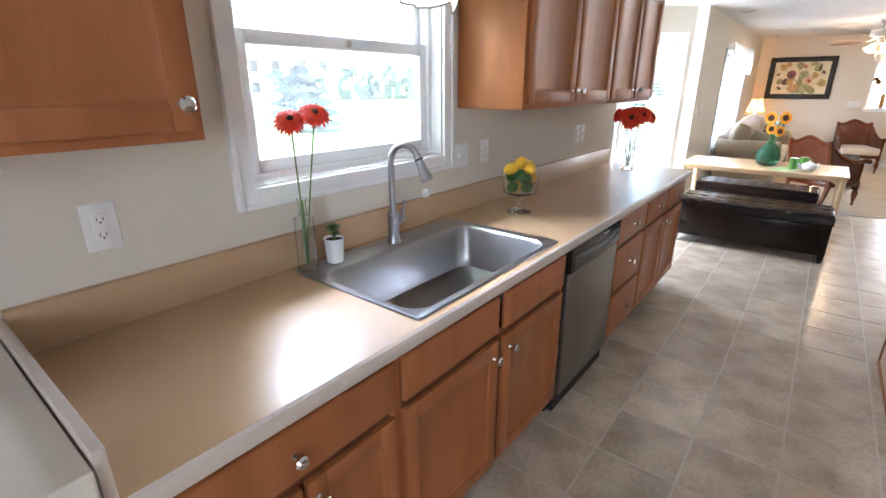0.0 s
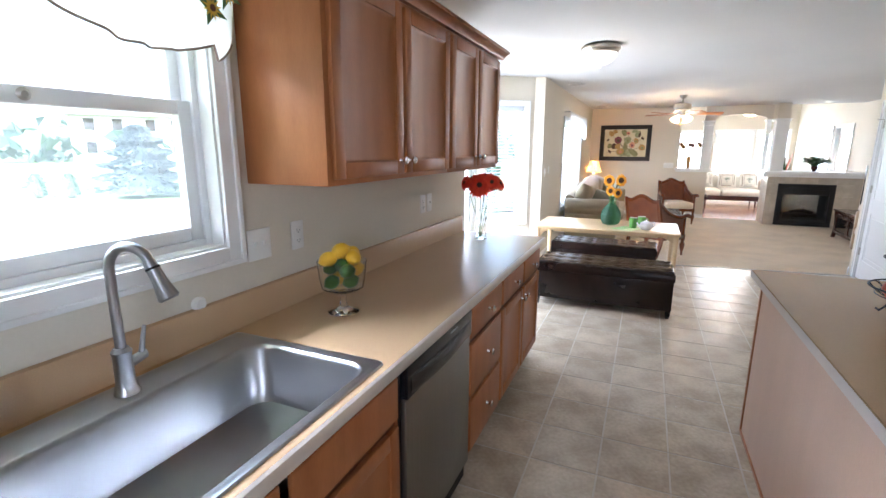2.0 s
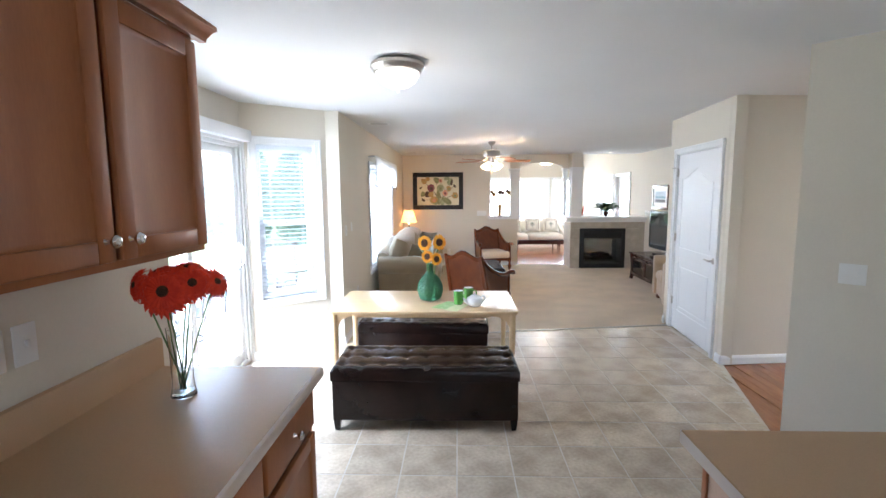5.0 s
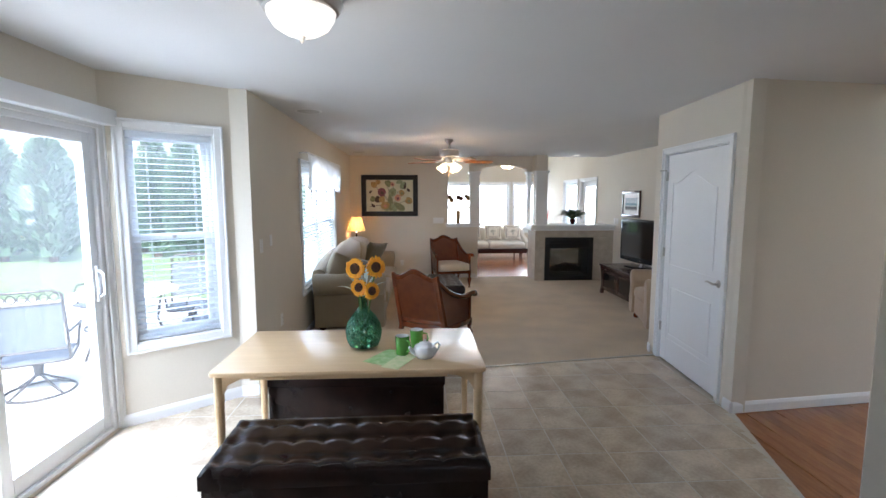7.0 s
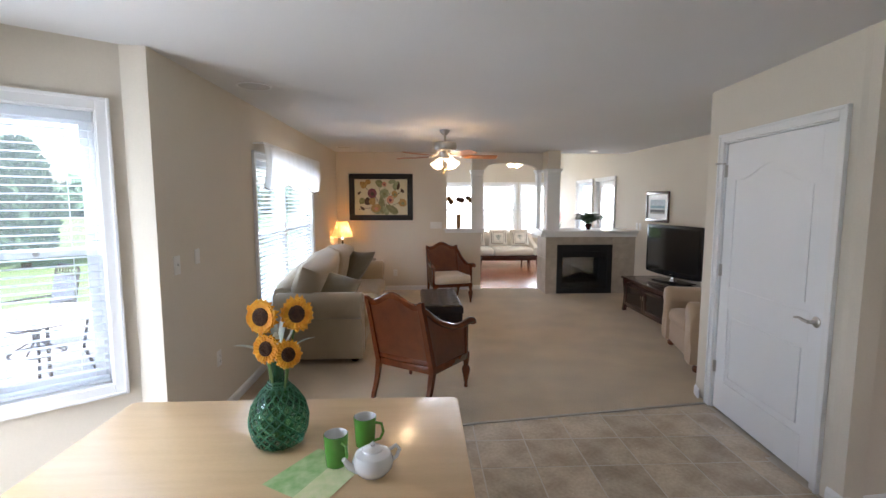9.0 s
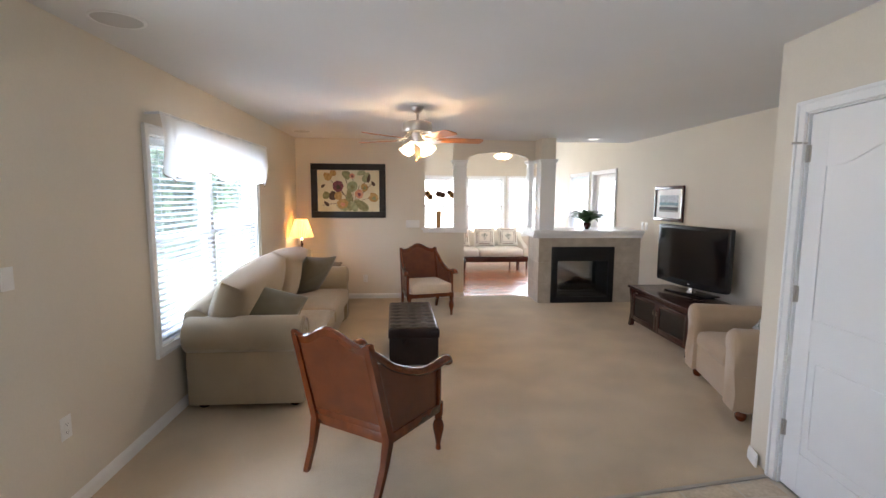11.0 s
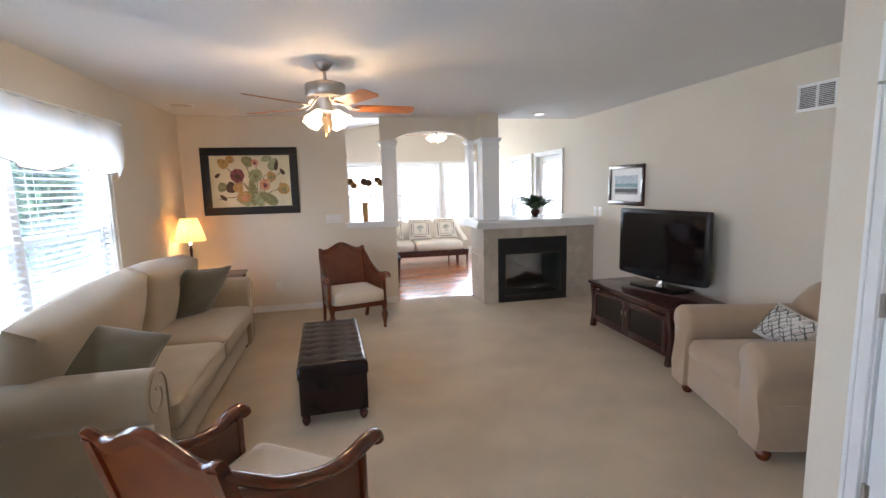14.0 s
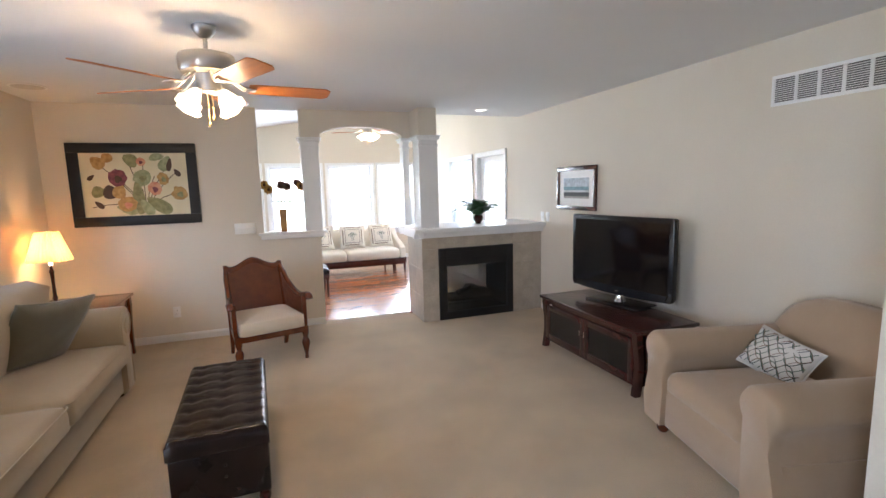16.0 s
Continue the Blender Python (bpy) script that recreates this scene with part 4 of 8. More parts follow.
def faucet():
    bx, by = -1.262, 1.285
    ob = thing("faucet", loc(bx, by, 0.917), "brushed steel gooseneck pull-down faucet on the sink", "faucet")
    bm = bmesh.new()
    lathe(bm, [(0.030, 0), (0.030, 0.005), (0.026, 0.012), (0.023, 0.03), (0.0215, 0.10), (0.024, 0.115), (0.017, 0.125)], 24)
    part("base", bm, STEEL, ob)
    bm = bmesh.new()
    d = Vector((0.95, 0.31, 0)).normalized()
    pts = [(0, 0, 0.12), (0, 0, 0.33)]
    R = 0.056
    for i in range(1, 15):
        a = math.pi * i / 14 * 0.89
        p = d * (R - R * math.cos(a))
        pts.append((p.x, p.y, 0.33 + R * math.sin(a) * 1.05))
    tube(bm, pts, 0.0125, 14)
    part("spout", bm, STEEL, ob)
    end = Vector(pts[-1])
    dr = (Vector(pts[-1]) - Vector(pts[-2])).normalized()
    bm = bmesh.new()
    tube(bm, [end - dr * 0.005, end + dr * 0.02, end + dr * 0.05, end + dr * 0.095, end + dr * 0.10], 0.02, 18, radii=[0.0145, 0.016, 0.0175, 0.025, 0.021])
    part("spray_head", bm, STEEL, ob)
    bm = bmesh.new()
    tube(bm, [end + dr * 0.012, end + dr * 0.018], 0.0172, 18)
    part("collar", bm, BLACKP, ob)
    bm = bmesh.new()
    tube(bm, [(0.0, 0.018, 0.075), (0.0, 0.055, 0.085), (0.0, 0.06, 0.085)], 0.013, 14)
    tube(bm, [(0.0, 0.05, 0.09), (0.005, 0.055, 0.13), (0.01, 0.06, 0.165)], 0.006, 10, radii=[0.008, 0.006, 0.005])
    part("lever", bm, STEEL, ob, "side lever handle")
    return ob


faucet()


def dishwasher():
    ob = thing("dishwasher", Matrix(), "stainless dishwasher with black control panel under the worktop", "dishwasher")
    y0, y1 = 1.80, 2.42
    bm = bmesh.new()
    box(bm, XW + 0.05, XF - 0.002, y0, y1, 0.02, 0.868)
    part("body", bm, BLACKM, ob)
    bm = bmesh.new()
    box(bm, XF, XF + 0.022, y0 + 0.008, y1 - 0.008, 0.115, 0.735, 0.004)
    part("door", bm, STEELD, ob, "brushed steel door")
    bm = bmesh.new()
    n = 14
    pts = [(y0 + 0.008, 0.862)]
    for i in range(n + 1):
        u = i / n
        pts.append((y0 + 0.008 + (y1 - y0 - 0.016) * u, 0.742 - 0.0 * u))
    pts.append((y1 - 0.008, 0.862))
    extrude_poly(bm, pts, XF, XF + 0.03, "x", 0.004)
    # curved pull across the panel
    L = []
    for i in range(n + 1):
        u = i / n
        y = y0 + 0.03 + (y1 - y0 - 0.06) * u
        b = math.sin(math.pi * u)
        L.append([(XF + 0.028 + r * math.cos(a) * (0.3 + b), y, 0.785 - 0.012 * b + 0.035 * math.sin(a)) for r, a in ((0.016, radians(t)) for t in range(0, 360, 30))])
    loft(bm, L)
    part("control_panel", bm, BLACKP, ob, "black glossy control panel")
    bm = bmesh.new()
    box(bm, XF - 0.05, XF - 0.04, y0, y1, 0.0, 0.11)
    part("toe_panel", bm, BLACKM, ob)
    bm = bmesh.new()
    box(bm, XF + 0.0302, XF + 0.031, 2.17, 2.24, 0.835, 0.842)
    part("badge", bm, STEEL, ob)
    return ob


dishwasher()


def island():
    ob = thing("kitchen_island", Matrix(), "kitchen island with pinkish wood panel and tan laminate top", "kitchen island")
    bm = bmesh.new()
    box(bm, 0.537, 1.26, 0.62, 3.40, 0.0, 0.874)
    part("panel", bm, ISLANDP, ob, smooth=False)
    bm = bmesh.new()
    box(bm, 0.530, 0.545, 3.385, 3.408, 0.0, 0.874, 0.003)
    box(bm, 0.528, 0.5365, 0.62, 3.385, 0.0, 0.018, 0.002)
    part("corner_trim", bm, CAB, ob, "reddish wood corner strip")
    def outline(o):
        pts = [(0.487 + o, 0.58), (0.487 + o, 3.455 - o)]
        r, cx, cy = 0.16, 1.36 - o - 0.16, 3.455 - o - 0.16
        for i in range(9):
            a = radians(90 - 90 * i / 8)
            pts.append((cx + r * math.cos(a), cy + r * math.sin(a)))
        pts.append((1.36 - o, 0.58))
        return pts
    bm = bmesh.new()
    extrude_poly(bm, outline(0.003), 0.8745, 0.914, "z", 0.0)
    part("worktop_slab", bm, COUNTER, ob, smooth=False)
    bm = bmesh.new()
    o = outline(0.0)
    lo = outline(0.004)
    n = len(o)
    def ring(pts, z):
        return [bm.verts.new((x, y, z)) for x, y in pts]
    r1, r2 = ring(o, 0.876), ring(o, 0.9125)
    for i in range(n - 1):
        bm.faces.new((r1[i], r1[i + 1], r2[i + 1], r2[i]))
    part("front_edge", bm, COUNTERP, ob, "pale laminate edge band")
    return ob


island()


# small wall plates
PLATE = mat("white_plate_plastic", (0.78, 0.77, 0.74), 0.4, var=0.02, scale=10)
SLOT = mat("dark_slot", (0.03, 0.03, 0.03), 0.6)


def wall_plate(m, w, h, kind_, label, category="wall plate", gangs=1):
    ob = thing({"outlet": "wall_outlet", "switch": "light_switch", "blank": "wall_plate", "thermostat": "thermostat"}[kind_], m, label, category)
    bm = bmesh.new()
    box(bm, -w / 2, w / 2, -0.006, 0, -h / 2, h / 2, 0.003)
    part("cover_plate", bm, PLATE, ob)
    for g in range(gangs):
        cx = (g - (gangs - 1) / 2) * 0.046
        bm = bmesh.new()
        if kind_ == "outlet":
            box(bm, cx - 0.0165, cx + 0.0165, -0.009, -0.006, -0.034, 0.034, 0.002)
            part("socket", bm, PLATE, ob)
            for s in (-1, 1):
                bm = bmesh.new()
                for dx in (-0.007, 0.007):
                    box(bm, cx + dx - 0.001, cx + dx + 0.001, -0.0098, -0.0088, s * 0.02 - 0.004, s * 0.02 + 0.004)
                lathe(bm, [(0.0025, 0), (0.0025, 0.001)], 8, loc(cx, -0.0088, s * 0.02 - 0.009) @ rot(x=90))
                part("slots", bm, SLOT, ob)
        elif kind_ == "switch":
            box(bm, cx - 0.005, cx + 0.005, -0.017, -0.006, -0.006, 0.012, 0.002)
            part("toggle", bm, PLATE, ob)
    return ob


def on_wall(p0, p1, s, z):
    return frame_m(p0, p1) @ loc(s, 0, z)


wall_plate(on_wall(KW0, KW1, 0.345, 1.18), 0.078, 0.122, "outlet", "white double socket plate on the kitchen wall", "outlet")
wall_plate(on_wall(KW0, KW1, 1.88, 1.19), 0.116, 0.116, "switch", "white double toggle switch plate by the window", "light switch", 2)
wall_plate(on_wall(KW0, KW1, 2.09, 1.19), 0.072, 0.116, "outlet", "white socket plate above the worktop", "outlet")
wall_plate(on_wall(KW0, KW1, 3.278, 1.19), 0.072, 0.116, "outlet", "white socket plate near the worktop end", "outlet")
wall_plate(on_wall(KW0, KW1, 3.375, 1.19), 0.072, 0.116, "switch", "white single toggle plate near the worktop end", "light switch")
wall_plate(on_wall((1.885, 5.03), (2.75, 4.16), 0.273, 1.13), 0.122, 0.118, "switch", "white double toggle switch plate on angled wall", "light switch", 2)
wall_plate(on_wall(LP0, LP1, 0.19, 1.21), 0.072, 0.116, "switch", "white single switch plate on living room wall", "light switch")
wall_plate(on_wall(LP0, LP1, 0.45, 1.235), 0.065, 0.10, "blank", "small white control plate on living room wall")
wall_plate(on_wall(LP0, LP1, 0.70, 0.45), 0.072, 0.116, "outlet", "white socket plate low on living room wall", "outlet")
wall_plate(loc(0.37, YF, 1.165), 0.21, 0.116, "switch", "white four gang switch plate beside ledge", "light switch", 4)
wall_plate(loc(-0.36, YF, 0.32), 0.072, 0.116, "outlet", "white socket plate low under the picture", "outlet")
wall_plate(on_wall((XE, 17.3), (XE, 7.84), 17.3 - 11.98, 1.165), 0.072, 0.116, "switch", "white switch plate beside the small picture", "light switch")
wall_plate(on_wall((XE, 17.3), (XE, 7.84), 17.3 - 12.10, 1.165), 0.072, 0.116, "switch", "white switch plate beside the fireplace", "light switch")
bm = bmesh.new()
lathe(bm, [(0.024, 0), (0.024, 0.012), (0.018, 0.018)], 18, loc(XW + 0.001, 1.60, 1.045) @ rot(y=90))
single("wall_button", bm, PLATE, "small round white cover on the kitchen wall", "wall plate")

# ---- dining area ----
def tufted(bm, sx, sy, z0, z1, nx, ny, dim=0.014, r=0.03):
    """A padded top with buttoned dimples: a grid over sx by sy, sides rounded."""
    N, M = nx * 8, ny * 8
    def h(u, v):
        edge = min(min(u, 1 - u) * sx, min(v, 1 - v) * sy)
        e = 0.0 if edge > r else r - math.sqrt(max(0.0, r * r - (r - edge) ** 2))
        a, b = u * nx - 0.5, v * ny - 0.5
        d = math.hypot((a - round(a)) / nx * sx, (b - round(b)) / ny * sy)
        k = math.exp(-(d / 0.028) ** 2)
        crease = math.exp(-((a - round(a)) / nx * sx / 0.012) ** 2) + math.exp(-((b - round(b)) / ny * sy / 0.012) ** 2)
        return z1 - e - dim * k - dim * 0.32 * min(1, crease)
    g = [[bm.verts.new((sx * (i / N - 0.5), sy * (j / M - 0.5), h(i / N, j / M))) for j in range(M + 1)] for i in range(N + 1)]
    for i in range(N):
        for j in range(M):
            bm.faces.new((g[i][j], g[i + 1][j], g[i + 1][j + 1], g[i][j + 1]))
    ring = [g[i][0] for i in range(N)] + [g[N][j] for j in range(M)] + [g[i][M] for i in range(N, 0, -1)] + [g[0][j] for j in range(M, 0, -1)]
    low = [bm.verts.new((v.co.x, v.co.y, z0)) for v in ring]
    n = len(ring)
    for k in range(n):
        bm.faces.new((ring[k], low[k], low[(k + 1) % n], ring[(k + 1) % n]))
    bm.faces.new(low)
    return bm


def bench(m, w, d, h, label, group, leg="taper", nx=8, ny=3, dim=0.014):
    ob = thing("storage_bench", m, label, "bench", group)
    zl = 0.075
    bm = bmesh.new()
    box(bm, -w / 2 + 0.008, w / 2 - 0.008, -d / 2 + 0.008, d / 2 - 0.008, zl, h - 0.10, 0.006)
    part("box", bm, LEATHER, ob, "dark brown leather covered box")
    bm = bmesh.new()
    tufted(bm, w, d, h - 0.095, h, nx, ny, dim)
    part("lid", bm, LEATHER, ob, "dark brown leather lid", angle=60)
    if dim < 0.01:
        bm = bmesh.new()
        lo = rrect(-w / 2, w / 2, -d / 2, d / 2, 0.012, 4)
        tube(bm, [(x, y, h - 0.095) for x, y in lo], 0.005, 6, closed=True)
        part("piping", bm, LEATHER, ob)
        ny = 0
    bm, first = bmesh.new(), None
    for i in range(nx):
        for j in range(ny):
            x, y = ((i + 0.5) / nx - 0.5) * w, ((j + 0.5) / ny - 0.5) * d
            if first is None:
                lathe(bm, [(0.009, 0), (0.007, 0.004), (0.002, 0.006)], 8)
                first = part("button", bm, LEATHER, ob, at=loc(x, y, h - 0.018))
            else:
                c = first.copy()
                scene.collection.objects.link(c)
                c.matrix_basis = loc(x, y, h - 0.018)
    for sx in (-1, 1):
        for sy in (-1, 1):
            bm = bmesh.new()
            if leg == "taper":
                L = [[(sx * (w / 2 - 0.035) + a * s, sy * (d / 2 - 0.035) + b * s, z) for a, b in ((1, 1), (-1, 1), (-1, -1), (1, -1))] for s, z in ((0.022, zl + 0.001), (0.022, 0.05), (0.015, 0.0))]
                loft(bm, L)
                bm.faces.new([v for v in bm.verts][:4])
            else:
                lathe(bm, [(0.014, 0.0), (0.022, 0.012), (0.030, 0.035), (0.026, 0.055), (0.017, 0.06), (0.024, 0.068), (0.024, zl + 0.001)], 16, loc(sx * (w / 2 - 0.04), sy * (d / 2 - 0.04), 0))
            part("leg", bm, BLACKP if leg == "taper" else ESPRESSO, ob)
    return ob


bench(loc(-0.385, 5.385, 0) @ rot(z=0.5), 1.27, 0.49, 0.45, "dark brown tufted leather storage bench standing before the dining table", "dining benches", nx=9)
bench(loc(-0.48, 6.50, 0) @ rot(z=-1), 1.20, 0.46, 0.44, "dark brown tufted leather bench pushed behind the dining table", "dining benches", nx=9)
bench(loc(0.34, 9.935, 0.006) @ rot(z=92), 1.04, 0.455, 0.425, "dark brown leather storage ottoman with turned feet on carpet", "", "turned", 8, 3, 0.0105)


def dining_table():
    x0, x1, y0, y1, h = -1.125, 0.285, 5.515, 6.275, 0.735
    ob = thing("dining_table", Matrix(), "pale birch dining table with slim rounded legs and set tableware", "table")
    bm = bmesh.new()
    pts = rrect(x0, x1, y0, y1, 0.03)
    extrude_poly(bm, pts, h - 0.024, h, "z", 0.004)
    part("tabletop", bm, BIRCH, ob)
    for sx, lx in ((1, x0 + 0.04), (-1, x1 - 0.04)):
        for sy, ly in ((1, y0 + 0.04), (-1, y1 - 0.04)):
            bm = bmesh.new()
            tube(bm, [(lx, ly, 0), (lx, ly, 0.35), (lx, ly, h - 0.024)], 0.02, 14, radii=[0.016, 0.021, 0.026])
            part("leg", bm, BIRCH, ob)
            bm = bmesh.new()
            extrude_poly(bm, [(lx + sx * a, z) for a, z in ((0.02, h - 0.13), (0.05, h - 0.075), (0.11, h - 0.045), (0.18, h - 0.038), (0.18, h - 0.024), (0.0, h - 0.024), (0.0, h - 0.13))], ly - 0.014, ly + 0.014, "y", 0.003)
            part("corner_brace", bm, BIRCH, ob)
    bm = bmesh.new()
    for ly in (y0 + 0.04, y1 - 0.04):
        box(bm, x0 + 0.2, x1 - 0.2, ly - 0.009, ly + 0.009, h - 0.052, h - 0.024, 0.002)
    for lx in (x0 + 0.04, x1 - 0.04):
        box(bm, lx - 0.009, lx + 0.009, y0 + 0.07, y1 - 0.07, h - 0.06, h - 0.024, 0.002)
    part("apron", bm, BIRCH, ob)
    return ob


dining_table()

PETAL_Y = mat("sunflower_petal", (0.85, 0.42, 0.02), 0.6, color2=(0.75, 0.28, 0.01), scale=40)
SEED = mat("dark_seed_head", (0.045, 0.018, 0.008), 0.9, color2=(0.09, 0.035, 0.012), scale=60, bump=0.8, bump_scale=300)
PETAL_R = mat("gerbera_petal", (0.84, 0.055, 0.012), 0.6, color2=(0.70, 0.030, 0.008), scale=40)
STEM = mat("green_stem", (0.12, 0.22, 0.06), 0.5, var=0.2, scale=30)
LEAF = mat("green_leaf", (0.055, 0.13, 0.035), 0.5, color2=(0.035, 0.085, 0.02), scale=25, rand=0.1)
SILVERLEAF = mat("silver_green_leaf", (0.60, 0.66, 0.60), 0.7, var=0.15, scale=30)
CERW = mat("white_glazed_ceramic", (0.80, 0.80, 0.79), 0.12, var=0.02, scale=10, coat=0.5)
GREENM = mat("leaf_green_glaze", (0.10, 0.30, 0.045), 0.22, var=0.08, scale=20, coat=0.5)
NAPK = mat("green_printed_napkin", (0.30, 0.52, 0.20), 0.9, color2=(0.52, 0.66, 0.34), scale=22, bump=0.2, bump_scale=300)
NAPK2 = mat("yellow_green_napkin", (0.76, 0.76, 0.48), 0.9, color2=(0.62, 0.70, 0.36), scale=26, bump=0.2, bump_scale=300)


def petals(bm, n, r0, r1, width, cup=0.1, rings=2, seed=1, curl=0.0):
    rnd = random.Random(seed)
    for k in range(rings):
        for i in range(n):
            a = 2 * math.pi * (i + 0.5 * k) / n + rnd.uniform(-0.06, 0.06)
            R = r1 * (1 - 0.14 * k) * rnd.uniform(0.9, 1.06)
            ca, sa = math.cos(a), math.sin(a)
            z = 0.004 * k
            ts = ((r0 * 0.8, 0.35, z), (r0 + (R - r0) * 0.4, 1.0, z + cup * 0.5 * (R - r0)), (r0 + (R - r0) * 0.75, 0.85, z + cup * (R - r0)), (R, 0.06, z + (cup - curl) * (R - r0) * rnd.uniform(0.6, 1.5)))
            row = []
            for t, w, zz in ts:
                hw = width / 2 * w
                row.append([bm.verts.new((t * ca - s * hw * sa, t * sa + s * hw * ca, zz + (0.003 if s == 0 else 0))) for s in (-1, 0, 1)])
            for p, q in zip(row, row[1:]):
                bm.faces.new((p[0], p[1], q[1], q[0]))
                bm.faces.new((p[1], p[2], q[2], q[1]))
    return bm


def flower(parent, root, head, facing, kind_, r, seed, bend=0.3, mats=None):
    """A stem from root to head and a flower head looking along facing."""
    f_ = Vector(facing).normalized()
    root, head = Vector(root), Vector(head)
    mid = (root * 0.5 + head * 0.5) + Vector((0, 0, 0.03))
    bm = bmesh.new()
    pts = [root]
    for i in range(1, 7):
        t = i / 6
        pts.append(root * (1 - t) ** 2 + (mid) * 2 * t * (1 - t) + (head - f_ * 0.008) * t * t)
    tube(bm, pts, 0.0028 if kind_ != "sun" else 0.005, 6)
    fl = part({"sun": "sunflower", "gerbera": "gerbera", "dried": "dried_flower"}[kind_], bm, STEM, parent)
    m = Matrix.Translation(head) @ f_.to_track_quat("Z", "Y").to_matrix().to_4x4()
    bm = bmesh.new()
    if kind_ == "sun":
        petals(bm, 20, r * 0.45, r, r * 0.30, 0.15, 2, seed, 0.4)
    elif kind_ == "gerbera":
        petals(bm, 26, r * 0.22, r, r * 0.22, -0.1, 3, seed, 0.25)
    else:
        petals(bm, 14, r * 0.3, r, r * 0.4, 0.5, 3, seed, 0.3)
    part("petals", bm, (mats or {"sun": PETAL_Y, "gerbera": PETAL_R, "dried": PETAL_Y}[kind_]), fl, at=m)
    bm = bmesh.new()
    rc = {"sun": 0.50, "gerbera": 0.24, "dried": 0.45}[kind_] * r
    lathe(bm, [(rc * 0.9, -0.006), (rc, 0.002), (rc * 0.9, 0.010), (rc * 0.5, 0.014), (rc * 0.15, 0.011)], 18)
    part("flower_centre", bm, SEED, fl, at=m)
    return fl


def leaf_blade(bm, p0, p1, w, droop=0.2, n=5):
    p0, p1 = Vector(p0), Vector(p1)
    d = p1 - p0
    side = d.cross(Vector((0, 0, 1)))
    side = side.normalized() if side.length > 1e-4 else Vector((1, 0, 0))
    prev = None
    for i in range(n + 1):
        t = i / n
        c = p0 + d * t + Vector((0, 0, droop * d.length * math.sin(math.pi * t * 0.9)))
        hw = w / 2 * math.sin(math.pi * (0.06 + 0.92 * t)) ** 0.8
        row = [bm.verts.new(c - side * hw), bm.verts.new(c - Vector((0, 0, hw * 0.3))), bm.verts.new(c + side * hw)]
        if prev:
            bm.faces.new((prev[0], prev[1], row[1], row[0]))
            bm.faces.new((prev[1], prev[2], row[2], row[1]))
        prev = row
    return bm


def sunflower_vase():
    ob = thing("sunflower_vase", loc(-0.385, 5.90, 0.736) @ Matrix.Diagonal((0.9, 0.9, 1, 1)), "round green glass vase wrapped in netting holding four sunflowers", "vase of flowers")
    prof = [(0.055, 0.0), (0.085, 0.012), (0.105, 0.05), (0.112, 0.095), (0.100, 0.145), (0.070, 0.19), (0.036, 0.222), (0.027, 0.25), (0.028, 0.29), (0.034, 0.31)]
    bm = bmesh.new()
    lathe(bm, prof + [(r - 0.004, z) for r, z in reversed(prof[1:])] + [(0.05, 0.006)], 36, cap=False)
    part("glass_body", bm, GREENGLASS, ob, "green tinted glass body")
    bm = bmesh.new()
    lathe(bm, [(0.096, 0.016), (0.104, 0.06), (0.104, 0.10), (0.090, 0.145)], 30, cap=True)
    part("water", bm, CLEAR, ob)
    def rad(z):
        for (r0, z0), (r1, z1) in zip(prof, prof[1:]):
            if z0 <= z <= z1:
                return r0 + (r1 - r0) * (z - z0) / (z1 - z0)
        return 0.03
    net = mat("green_cord_netting", (0.04, 0.17, 0.08), 0.6, var=0.2, scale=40)
    bm = bmesh.new()
    for s in (-1, 1):
        for k in range(16):
            pts = []
            for i in range(15):
                z = 0.012 + 0.205 * i / 14
                a = 2 * math.pi * k / 16 + s * i / 14 * 2.3
                r = rad(z) + 0.0035
                pts.append((r * math.cos(a), r * math.sin(a), z))
            tube(bm, pts, 0.0026, 4)
    for z in (0.215, 0.222, 0.232):
        tube(bm, [((rad(z) + 0.004) * math.cos(a), (rad(z) + 0.004) * math.sin(a), z) for a in (2 * math.pi * i / 20 for i in range(20))], 0.003, 5, closed=True)
    part("netting", bm, net, ob, "woven green cord netting")
    for i, (h, f_, r) in enumerate((((-0.045, -0.03, 0.47), (-0.15, -1, 0.15), 0.068), ((0.085, -0.01, 0.475), (0.25, -1, 0.1), 0.066), ((-0.02, -0.06, 0.365), (-0.1, -1, 0.25), 0.055), ((0.062, -0.06, 0.345), (0.35, -1, 0.1), 0.055))):
        flower(ob, (0.004 * i - 0.006, 0.004 * (i % 2), 0.03), h, f_, "sun", r, 10 + i)
    bm = bmesh.new()
    for p1, w in (((-0.16, -0.03, 0.36), 0.03), ((-0.11, 0.03, 0.42), 0.035), ((0.15, 0.0, 0.38), 0.03), ((0.04, 0.05, 0.50), 0.04), ((0.02, -0.07, 0.42), 0.03), ((0.10, 0.05, 0.44), 0.03), ((-0.03, 0.06, 0.46), 0.03), ((0.03, -0.05, 0.34), 0.035)):
        leaf_blade(bm, (0, 0, 0.30), p1, w, 0.15)
    part("leaves", bm, SILVERLEAF, ob, "silvery green leaves")


sunflower_vase()


